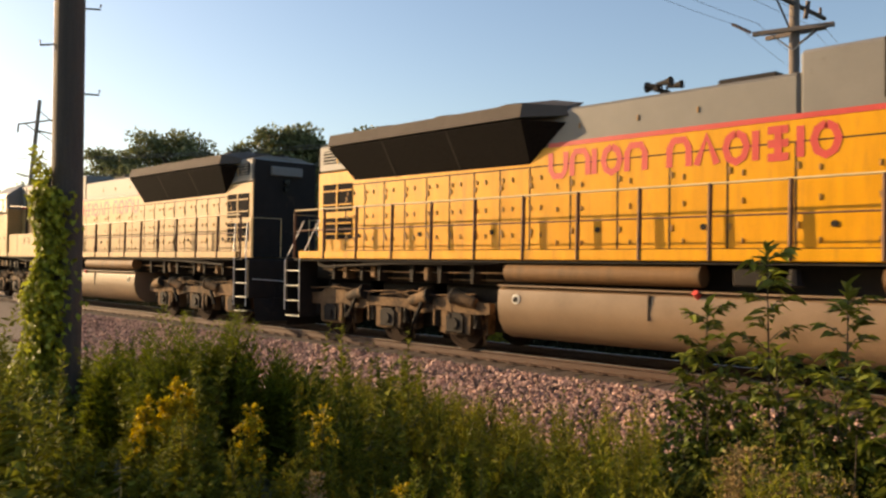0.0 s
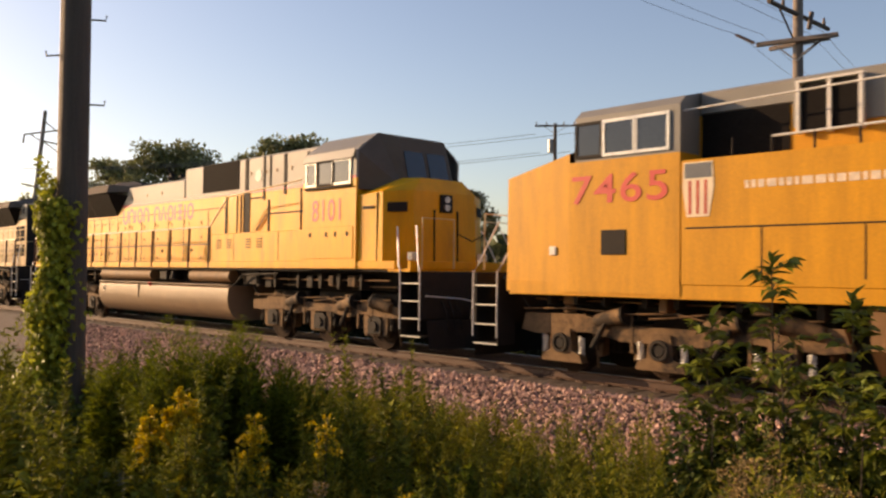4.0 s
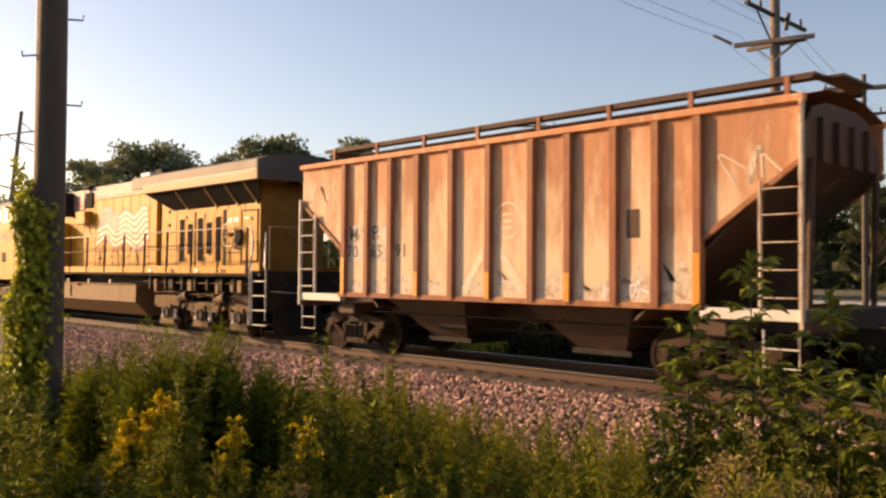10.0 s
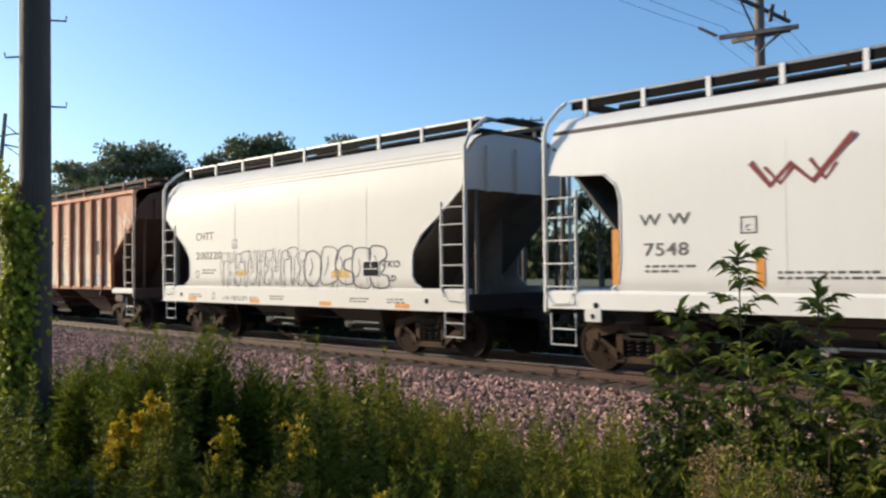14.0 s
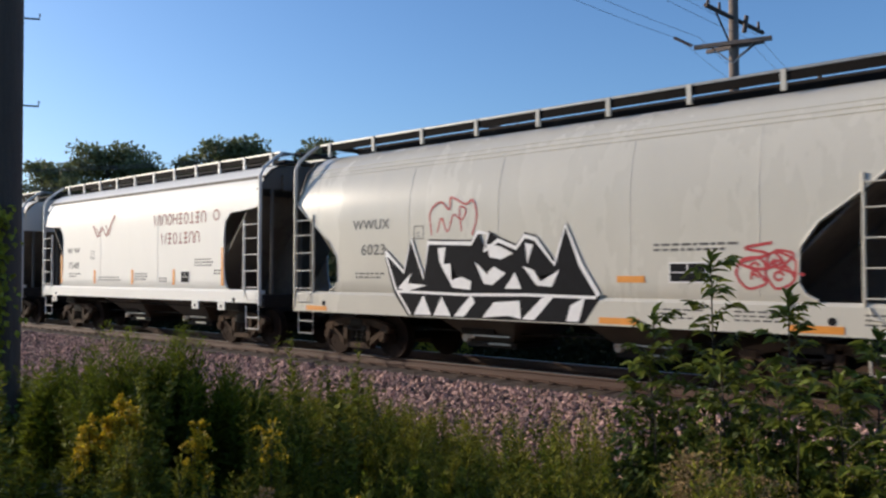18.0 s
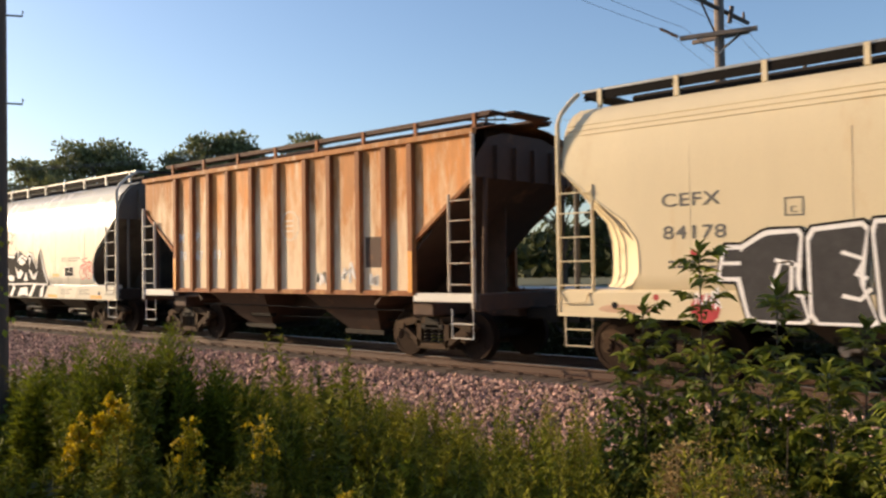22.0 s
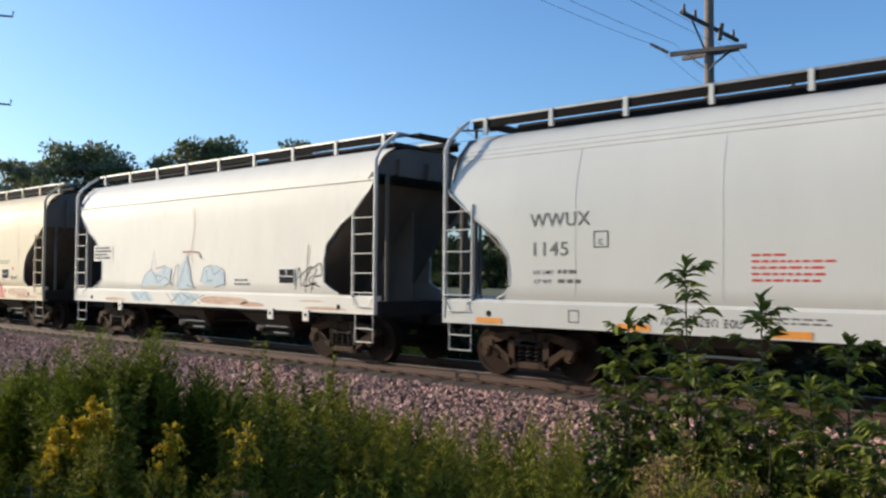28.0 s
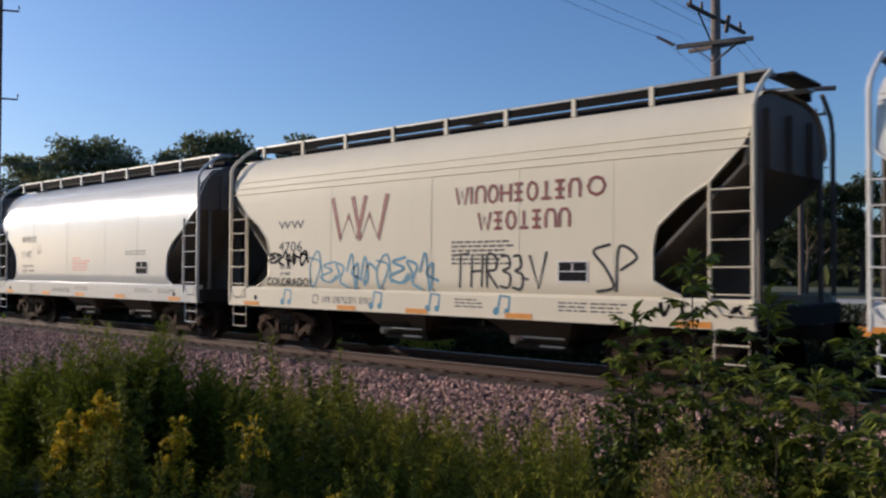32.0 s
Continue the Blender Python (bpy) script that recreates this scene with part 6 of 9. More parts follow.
hopper_a, h_a = ribbed_hopper("hopper_car", "rusty brown ribbed covered hopper with worn white patches", 31.5, 43.2, RUST, MP_POSTS, (33.16, 35.51, 37.43, 39.24, 41.62), panel=PANEL_A)
hopper_b, h_b = smooth_hopper("hopper_car", "cream smooth-sided hopper with thin black graffiti outlines", 45.1, 56.8, OFFWHITE, seams=(-2.1, 0.6, 3.0), ends=None, reflect_at=(-4.2, -1.2, 1.6, 4.1))
hopper_c, h_c = smooth_hopper("hopper_car", "white smooth-sided hopper with maroon company lettering", 58.6, 70.85, WHITE, SQUARE_CUT, seams=(-2.0, 1.4), rails=(3.965, 3.99, 4.015), posts=11, seam_paint=SHADE_GRIME, end_low=3.72, sill_low=1.06)
hopper_d, h_d = smooth_hopper("hopper_car", "pale grey hopper with black and white spiky graffiti", 72.15, 84.55, WARMGREY, seams=(-2.6, -0.4, 2.2, 4.2), round_side=True)
hopper_e, h_e = ribbed_hopper("hopper_car", "orange-rusted ribbed covered hopper with peeling cream paint", 85.95, 97.67, RUST2, [u + 54.46 for u in MP_POSTS], (87.62, 96.08), panel=PANEL_E)
hopper_f, h_f = smooth_hopper("hopper_car", "tan hopper with block graffiti and red spots", 99.45, 111.25, TAN, seams=(-3.6, -1.4, -0.2, 2.0, 4.0), flare=True)
hopper_g, h_g = smooth_hopper("hopper_car", "cream white hopper with faded blue graffiti", 113.4, 125.95, GREYED_CREAM, WIDE_CUT, seams=(), rails=(3.62,), slope=SHADE_GRIME, end_low=3.75, sill_low=1.0, dent=0.022)
hopper_h, h_h = smooth_hopper("hopper_car", "clean pale grey hopper with black reporting marks", 127.7, 140.05, PALEGREY, seams=(-3.4, -1.0, 1.4, 3.2), round_side=True, slope=SHADE_GRIME)
hopper_i, h_i = smooth_hopper("hopper_car", "cream hopper with maroon lettering and blue graffiti notes", 141.4, 153.8, CREAM, WIDE_CUT, seams=(-2.6, 0.2, 2.2, 4.0), rails=(3.45, 3.58, 3.72), slope=SHADE_GRIME, flare=True)
hopper_j, h_j = smooth_hopper("hopper_car", "white hopper with a yellow strip along its sill", 155.2, 167.5, WHITE)


# ---- paint on the cars: numbers, stencils, company shapes and graffiti ----
SKIN = -1.6015   # just proud of the smooth sides
OVER = -1.6165   # just proud of the sills


def curve_points(ctrl, per=7):
    """A smooth line through control points."""
    c = [np.array(p, float) for p in ctrl]
    c = [2 * c[0] - c[1]] + c + [2 * c[-1] - c[-2]]
    out = []
    for i in range(1, len(c) - 2):
        for k in range(per):
            t = k / per
            out.append(0.5 * (2 * c[i] + (c[i + 1] - c[i - 1]) * t + (2 * c[i - 1] - 5 * c[i] + 4 * c[i + 1] - c[i + 2]) * t * t + (3 * c[i] - c[i - 1] - 3 * c[i + 1] + c[i + 2]) * t**3))
    out.append(c[-2])
    return [tuple(p) for p in out]


def scribble(car, x0, x1, z0, z1, y, mat, cells, w, seed, loops=5, name="graffiti_stroke"):
    """Freehand sprayed strokes, a few loops for each sign in the row."""
    rng = random.Random(seed)
    step = (x1 - x0) / cells
    for i in range(cells):
        a = x0 + step * i
        h0, h1 = z0 + rng.uniform(0, 0.12) * (z1 - z0), z1 - rng.uniform(0, 0.22) * (z1 - z0)
        pts = [(a + step * rng.uniform(-0.08, 1.08), h0 + (h1 - h0) * ((k % 2) * rng.uniform(0.65, 1.0) + (1 - k % 2) * rng.uniform(0, 0.35))) for k in range(loops)]
        part(name, Geo().stroke(curve_points(pts), w * rng.uniform(0.8, 1.25), y - 0.0004 * i), mat, car)


def soften(outline, times=2, k=0.25):
    """Round a closed outline by cutting its corners."""
    for _ in range(times):
        out = []
        for i, p in enumerate(outline):
            q = outline[(i + 1) % len(outline)]
            out += [((1 - k) * p[0] + k * q[0], (1 - k) * p[1] + k * q[1]), (k * p[0] + (1 - k) * q[0], k * p[1] + (1 - k) * q[1])]
        outline = out
    return outline


def bubble(car, x0, x1, z0, z1, y, mat, cells, w, seed, inside=None):
    """A row of puffed closed outlines with small loops in them, some filled."""
    rng = random.Random(seed)
    step = (x1 - x0) / cells
    for i in range(cells):
        cx, cz = x0 + step * (i + 0.5), (z0 + z1) / 2 + rng.uniform(-0.04, 0.04)
        rx, rz = step * rng.uniform(0.50, 0.62), (z1 - z0) * rng.uniform(0.44, 0.52)
        n = 11
        ring = []
        for k in range(n):
            a = 2 * math.pi * k / n + rng.uniform(-0.12, 0.12)
            c0, s0 = math.cos(a), math.sin(a)
            f = 1 / max(abs(c0), abs(s0)) ** 0.6 * rng.uniform(0.80, 1.06)
            ring.append((cx + rx * c0 * f, cz + rz * s0 * f))
        ring = soften(ring, 2)
        if inside:
            fill(car, ring, y + 0.002 - 0.0001 * i, inside)
        part("graffiti_stroke", Geo().stroke(ring + [ring[0]], w, y - 0.0004 * i), mat, car)
        for dz in (0.30, -0.32):
            lx, lz = cx + rng.uniform(-0.2, 0.2) * rx, cz + dz * rz
            loop = [(lx + 0.26 * rx * math.cos(a) * rng.uniform(0.8, 1.2), lz + 0.20 * rz * math.sin(a) * rng.uniform(0.8, 1.2)) for a in (0, 0.9, 1.9, 2.8, 3.7, 4.7, 5.6)]
            part("graffiti_stroke", Geo().stroke(curve_points(loop[:rng.choice((5, 7))]), w, y - 0.0004 * i - 0.0002), mat, car)
        part("graffiti_stroke", Geo().stroke(curve_points([(cx + rx * rng.uniform(-0.6, 0.2), cz - rz * 0.1), (cx + rx * 0.3, cz + rz * rng.uniform(-0.1, 0.2)), (cx + rx * 0.8, cz - rz * 0.5)]), w, y - 0.0004 * i - 0.0003), mat, car)


WILD = (((0.95, 0.95), (0.35, 1.0), (0.0, 0.6), (0.1, 0.15), (0.55, -0.12), (0.5, 0.25), (0.35, 0.5), (0.5, 0.72), (1.0, 0.7)),
        ((0.1, 1.0), (0.4, 0.95), (0.42, 0.62), (0.7, 0.66), (0.75, 1.05), (1.1, 0.9), (0.95, 0.45), (1.05, 0.0), (0.75, 0.1), (0.6, 0.4), (0.4, 0.35), (0.3, -0.05), (0.0, 0.05), (0.15, 0.5)),
        ((1.05, 0.95), (0.3, 0.9), (0.05, 0.6), (0.6, 0.42), (0.1, 0.25), (0.0, 0.0), (0.7, -0.1), (1.0, 0.3), (0.5, 0.55), (0.95, 0.72)),
        ((-0.1, 0.98), (1.1, 1.02), (1.05, 0.72), (0.7, 0.7), (0.75, 0.1), (0.5, -0.15), (0.3, 0.15), (0.4, 0.68), (-0.05, 0.7)),
        ((0.0, 1.0), (0.3, 0.95), (0.35, 0.3), (0.65, 0.3), (0.7, 1.0), (1.0, 0.92), (0.98, 0.2), (0.6, -0.1), (0.15, 0.0), (0.02, 0.4)))
ROUND = (((0.5, 1.0), (0.95, 0.85), (1.05, 0.45), (0.85, 0.05), (0.4, 0.0), (0.02, 0.2), (-0.03, 0.65), (0.15, 0.95)),
         ((0.05, 1.0), (0.7, 1.02), (1.0, 0.8), (0.8, 0.52), (1.08, 0.3), (0.85, 0.02), (0.1, -0.02), (0.0, 0.45)),
         ((1.0, 1.0), (0.4, 1.02), (0.0, 0.7), (0.02, 0.25), (0.4, -0.02), (1.0, 0.02), (0.98, 0.32), (0.5, 0.4), (0.5, 0.66), (1.0, 0.7)),
         ((1.0, 1.0), (0.1, 1.02), (0.0, 0.5), (0.1, 0.0), (1.02, -0.02), (1.0, 0.28), (0.6, 0.34), (0.92, 0.46), (0.6, 0.62), (1.0, 0.72)))


def outlined(car, x0, x1, z0, z1, y, mat, shapes, order, w, seed, inside=None):
    """Thinly outlined spray letters that overlap, with a short inner line each."""
    rng = random.Random(seed)
    step = (x1 - x0) / len(order)
    for i, k in enumerate(order):
        a0, dz, wide, lean = x0 + step * i, rng.uniform(-0.05, 0.05), step * rng.uniform(1.0, 1.18), rng.uniform(-0.1, 0.12)
        place = lambda a, b: (a0 + wide * (a + lean * b + rng.uniform(-0.04, 0.04)), z0 + (z1 - z0) * (b + dz + rng.uniform(-0.04, 0.04)))
        o = soften([place(a, b) for a, b in shapes[k]], 1 if shapes is WILD else 2, 0.22)
        if inside:
            fill(car, o, y + 0.002 - 0.0001 * i, inside)
        part("graffiti_stroke", Geo().stroke(o + [o[0]], w * rng.uniform(0.75, 1.2), y - 0.0004 * i), mat, car)
        part("graffiti_stroke", Geo().stroke(curve_points([place(0.3, 0.25), place(0.45, 0.5), place(0.35, 0.75)]), w * 0.8, y - 0.0004 * i - 0.0002), mat, car)
        for q in range(2):
            x = rng.uniform(0.1, 0.9)
            part("paint_drip", Geo().stroke([place(x, 0.12), place(x + 0.02, -0.12)], w * 0.6, y - 0.0004 * i - 0.0003), mat, car)


GLYPHS = (((-0.1, 0.2), (0.25, 1.0), (0.5, 0.3), (0.2, 0.05), (0.45, 0.75), (1.05, 0.55)), ((1.1, 0.9), (0.1, 0.75), (0.9, 0.55), (-0.05, 0.3), (0.7, 0.1), (1.2, 0.4)), ((-0.15, 0.5), (0.3, 1.15), (0.55, -0.15), (0.8, 0.8), (0.3, 0.45), (1.1, 0.2)),
          ((0.0, 0.9), (0.9, 0.7), (0.3, -0.1), (0.1, 0.6), (0.8, 1.1), (1.15, 0.1)), ((-0.2, 0.1), (0.4, 0.4), (0.1, 0.85), (0.75, 0.7), (0.45, 0.15), (1.1, -0.1)))


def tag(car, x0, x1, z0, z1, y, mat, cells, w, seed):
    """A sprayed signature: bent hooks, loops and slashes in a row."""
    rng = random.Random(seed)
    step = (x1 - x0) / cells
    for i in range(cells):
        g = GLYPHS[(i * 3 + seed) % len(GLYPHS)]
        tall = rng.uniform(0.85, 1.15)
        pts = [(x0 + step * (i + 0.04 + 0.95 * a + rng.uniform(-0.05, 0.05)), z0 + (z1 - z0) * b * tall) for a, b in g]
        part("graffiti_stroke", Geo().stroke(curve_points(pts), w * rng.uniform(0.85, 1.2), y - 0.0004 * i), mat, car)


def fill(car, outline, y, mat, name="graffiti_fill"):
    me = Geo()
    n = len(outline)
    cx, cz = sum(p[0] for p in outline) / n, sum(p[1] for p in outline) / n
    me.add([(cx, y, cz)] + [(x, y, z) for x, z in outline], [(0, 1 + i, 1 + (i + 1) % n) for i in range(n)])
    return part(name, me, mat, car)


def grow(outline, k):
    n = len(outline)
    cx, cz = sum(p[0] for p in outline) / n, sum(p[1] for p in outline) / n
    out = []
    for x, z in outline:
        d = math.hypot(x - cx, z - cz) + 1e-6
        out.append((x + (x - cx) / d * k, z + (z - cz) / d * k))
    return out


def blot(car, x, z, r, y, mat, seed, name="paint_spot"):
    rng = random.Random(seed)
    fill(car, [(x + r * rng.uniform(0.85, 1.12) * math.cos(k * 0.524), z + r * rng.uniform(0.85, 1.12) * math.sin(k * 0.524)) for k in range(12)], y, mat, name)


def boxed_mark(car, x, z, y, s, text, mat):
    g = Geo()
    for a, b, c, d in ((x, x + s, z, z + 0.02), (x, x + s, z + s - 0.02, z + s), (x, x + 0.02, z + 0.02, z + s - 0.02), (x + s - 0.02, x + s, z + 0.02, z + s - 0.02)):
        g.box(a, b, y - 0.003, y, c, d)
    part("boxed_mark", g, mat, car)
    if text:
        letters("boxed_letter", text, x + s * 0.3, z + s * 0.18, y - 0.001, s * 0.5, mat, car)


def zigzag_logo(car, x0, x1, z0, z1, y, mat):
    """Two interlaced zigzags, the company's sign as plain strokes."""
    w = x1 - x0
    for a, b in ((0.0, 0.62), (0.38, 1.0)):
        xa, xb = x0 + w * a, x0 + w * b
        d = (xb - xa) / 4
        part("logo_stroke", Geo().stroke([(xa, z1), (xa + d, z0), (xa + 2 * d, z1 - (z1 - z0) * 0.42), (xa + 3 * d, z0), (xb, z1)], 0.11, y - 0.001 * (1 + 2 * a)), mat, car)


def marks():
    # rusty ribbed car
    c = 37.35
    for x, t in ((33.29, "M"), (34.06, "P")):
        letters("reporting_mark", t, x - c, 2.42, -1.506, 0.42, STENCIL, hopper_a)
    for x, t in ((33.22, "70"), (34.02, "65"), (34.80, "91")):
        letters("car_number", t, x - c, 2.06, -1.506, 0.36, STENCIL, hopper_a)
    part("round_sign", Geo().ring(37.85 - c, 2.68, 0.33, 0.035, -1.506, -1.503, 28), FADED, hopper_a)
    for z in (2.55, 2.67, 2.79):
        part("sign_bar", Geo().box(37.72 - c + 0.02 * (z > 2.6), 37.98 - c, -1.506, -1.503, z - 0.02, z + 0.02), FADED, hopper_a)
    rng = random.Random(8)
    for i, u in enumerate((33.55, 34.3, 35.1, 36.0, 36.95, 37.9, 38.85, 39.7, 40.5, 41.25)):
        h = 0.22 + 0.45 * rng.random()
        fill(hopper_a, [(u - c - 0.28, 1.32), (u - c + 0.28, 1.32), (u - c + 0.27, 1.32 + h * rng.uniform(0.5, 1)), (u - c + 0.08, 1.32 + h * rng.uniform(0.7, 1.2)), (u - c - 0.1, 1.32 + h * rng.uniform(0.4, 1)), (u - c - 0.27, 1.32 + h * rng.uniform(0.6, 1.2))], -1.5035, PEEL, "worn_patch")
    for u in (33.55, 34.3):
        fill(hopper_a, [(u - c - 0.27, 1.95), (u - c + 0.27, 1.95), (u - c + 0.27, 2.75), (u - c - 0.27, 2.73)], -1.5032, PEEL, "repainted_patch")
    part("painted_triangle", Geo().stroke([(36.75 - c, 1.35), (37.28 - c, 2.15)], 0.16, -1.507), FADED, hopper_a)
    part("painted_triangle", Geo().stroke([(37.65 - c, 2.15), (38.25 - c, 1.40)], 0.16, -1.507), FADED, hopper_a)
    fill(hopper_a, [(40.36 - c, 2.3), (40.60 - c, 2.3), (40.60 - c, 2.75), (40.36 - c, 2.75)], -1.505, RUST_DARK, "dark_panel")
    scribble(hopper_a, 41.9 - c, 43.0 - c, 2.95, 3.7, -1.506, FADED, 2, 0.03, 5)
    scribble(hopper_a, 31.7 - c, 32.9 - c, 3.2, 3.9, -1.506, FADED, 3, 0.025, 6)
    scribble(hopper_a, 39.95 - c, 40.75 - c, 1.32, 1.7, -1.508, WHITE_PAINT, 2, 0.03, 7)
    # cream car with thin outlines
    c = 50.95
    letters("reporting_mark", "CHTT", 46.92 - c, 2.55, SKIN, 0.28, STENCIL, hopper_b, 0.88)
    letters("car_number", "200220", 46.93 - c, 2.05, SKIN, 0.27, STENCIL, hopper_b, 1.27)
    marks_block(hopper_b, 47.25 - c, 1.75, SKIN, 0.7, 2, STENCIL, 2)
    boxed_mark(hopper_b, 48.72 - c, 2.30, SKIN, 0.22, "C", STENCIL)
    part("round_mark", Geo().ring(47.0 - c, 1.66, 0.1, 0.02, SKIN - 0.003, SKIN, 16), STENCIL, hopper_b)
    outlined(hopper_b, 48.15 - c, 51.8 - c, 1.44, 2.24, SKIN - 0.003, WORN_LINE, WILD, (0, 1, 2, 3, 4, 1, 2, 4, 0, 3, 2), 0.018, 12)
    outlined(hopper_b, 51.75 - c, 54.6 - c, 1.40, 2.22, SKIN - 0.009, WORN_LINE, ROUND, (0, 1, 2, 3, 3), 0.028, 13)
    letters("graffiti_letters", "TKO", 54.45 - c, 1.78, SKIN - 0.002, 0.19, GREY_PAINT, hopper_b, 0.52)
    letters("graffiti_letters", "LD", 54.6 - c, 1.50, SKIN - 0.002, 0.17, GREY_PAINT, hopper_b, 0.24)
    for x, z, w, h in ((48.95, 1.60, 0.42, 0.15), (52.75, 1.56, 0.62, 0.17)):
        fill(hopper_b, [(x - c, z), (x + w - c, z + 0.01), (x + w - c, z + h), (x - c + 0.01, z + h - 0.01)], SKIN - 0.001, YELLOW_MARK, "reflector_stripe")
    plate(hopper_b, 53.85 - c, 1.60, SKIN - 0.004, 0.48, 0.30)
    sign_row(hopper_b, 48.3 - c, 49.9 - c, 1.02, 1.11, OVER, -1, STENCIL, ("tent", "cap", "bar", None, "ring", "step", "cap", "foot", "step", "cap", None, "step", "ring", "gate"), 0.022)
    for x in (46.6, 50.4, 53.4, 54.6):
        marks_block(hopper_b, x - c, 1.12, OVER, 0.6, 2, STENCIL, int(x), 0.03, 0.06)
    boxed_mark(hopper_b, 47.75 - c, 1.02, OVER, 0.16, "", STENCIL)
    # white car, maroon lettering
    c = 64.72
    for i, line in enumerate((((62.24, 3.16), (62.52, 2.82), (62.80, 3.10), (63.10, 2.84), (63.62, 3.42)), ((62.44, 3.08), (62.66, 2.84), (62.86, 3.08)), ((63.06, 3.14), (63.26, 2.86), (63.40, 3.06)))):
        part("logo_stroke", Geo().stroke([(x - c, z) for x, z in line], 0.085 if i == 0 else 0.05, SKIN - 0.002 - 0.001 * i), MAROON, hopper_c)
    sign_row(hopper_c, 65.9 - c, 68.5 - c, 3.02, 3.30, SKIN - 0.001, -1, MAROON, ("waves", "bar", "cap", "ring", "rungs", "step", "ring", "foot", "step", "cap"), 0.044)
    sign_row(hopper_c, 68.86 - c, 69.12 - c, 3.05, 3.30, SKIN - 0.001, -1, MAROON, ("ring",), 0.044)
    sign_row(hopper_c, 66.3 - c, 68.2 - c, 2.52, 2.80, SKIN - 0.001, -1, MAROON, ("waves", "step", "ring", "foot", "step", "cap", "cap"), 0.044)
    letters("reporting_mark", "W W", 60.46 - c, 2.36, SKIN, 0.24, STENCIL, hopper_c, 0.86)
    letters("car_number", "7548", 60.52 - c, 1.90, SKIN, 0.27, STENCIL, hopper_c, 0.74)
    boxed_mark(hopper_c, 62.08 - c, 2.18, SKIN, 0.24, "C", STENCIL)
    for x, z0, z1 in ((60.02, 1.46, 2.32), (62.36, 1.45, 1.85), (64.70, 1.45, 1.85), (66.97, 1.45, 1.85), (69.28, 1.45, 2.37)):
        part("reflector", Geo().box(x - c - 0.06, x - c + 0.06, SKIN - 0.005, SKIN, z0, z1, 0.001), ORANGE, hopper_c)
    plate(hopper_c, 67.35 - c, 1.52, SKIN, 0.38, 0.27)
    for i, (x, z, w, n) in enumerate(((60.55, 1.72, 0.7, 2), (62.6, 1.62, 1.6, 2), (64.85, 1.72, 0.7, 3), (66.2, 1.6, 0.4, 2), (68.0, 2.08, 0.9, 3), (68.9, 1.8, 0.2, 2))):
        marks_block(hopper_c, x - c, z, SKIN, w, n, STENCIL, 30 + i)
    for x in (59.6, 68.1, 69.3):
        p = part("sill_box", Geo().box(x - c - 0.16, x - c + 0.16, OVER - 0.03, OVER, 0.86, 1.08, 0.01), WHITE_RAIL, hopper_c)
        part("box_hole", Geo().disc(x - c, 0.95, 0.045, OVER - 0.034, OVER - 0.03, 10), DARK, p)
    # pale grey car with spiky letters
    c = 78.35
    letters("reporting_mark", "WWUX", 74.12 - c, 2.62, SKIN, 0.27, STENCIL, hopper_d, 1.08)
    letters("car_number", "6023", 74.36 - c, 2.11, SKIN, 0.30, STENCIL, hopper_d, 0.70)
    boxed_mark(hopper_d, 75.88 - c, 2.38, SKIN, 0.26, "C", STENCIL)
    marks_block(hopper_d, 74.2 - c, 1.72, SKIN, 0.8, 2, STENCIL, 41)
    rng = random.Random(42)
    top = [(75.10, 2.20), (75.62, 1.80), (75.82, 2.42), (76.16, 1.68), (76.27, 2.34), (77.35, 2.30), (77.49, 2.50), (77.74, 2.46), (77.64, 2.16), (77.96, 2.34), (78.36, 2.20), (78.54, 2.40), (78.77, 2.34), (79.15, 1.92), (79.38, 2.55), (79.66, 1.92), (80.0, 1.42)]
    xs = [75.10 + 0.035 * k for k in range(141)]
    tops = sorted(top)

    def band(grow_by, y, mat):
        hi = [float(np.interp(x, [q[0] for q in tops], [q[1] for q in tops])) + grow_by for x in xs]
        lo = [max(float(np.interp(x, (75.1, 75.35, 75.75, 79.7, 80.0), (2.05, 1.40, 0.95, 0.95, 1.35))) - grow_by, 0.945) for x in xs]
        n = len(xs)
        part("graffiti_fill", Geo().add([(x - c, y, z) for x, z in zip(xs, lo)] + [(x - c, y, z) for x, z in zip(xs, hi)], [(k, k + 1, n + k + 1, n + k) for k in range(n - 1)]), mat, hopper_d)

    band(0.035, OVER - 0.001, BLACK_PAINT)
    part("graffiti_stroke", Geo().stroke([(x - c, z - 0.03) for x, z in top], 0.075, OVER - 0.009), WHITE_PAINT, hopper_d)
    part("graffiti_stroke", Geo().stroke([(75.12 - c, 2.1), (75.40 - c, 1.45), (75.80 - c, 0.97)], 0.05, OVER - 0.0094), WHITE_PAINT, hopper_d)
    part("graffiti_stroke", Geo().stroke([(75.45 - c, 1.40), (77.2 - c, 1.36), (78.6 - c, 1.38), (79.95 - c, 1.36)], 0.05, OVER - 0.0097), WHITE_PAINT, hopper_d)
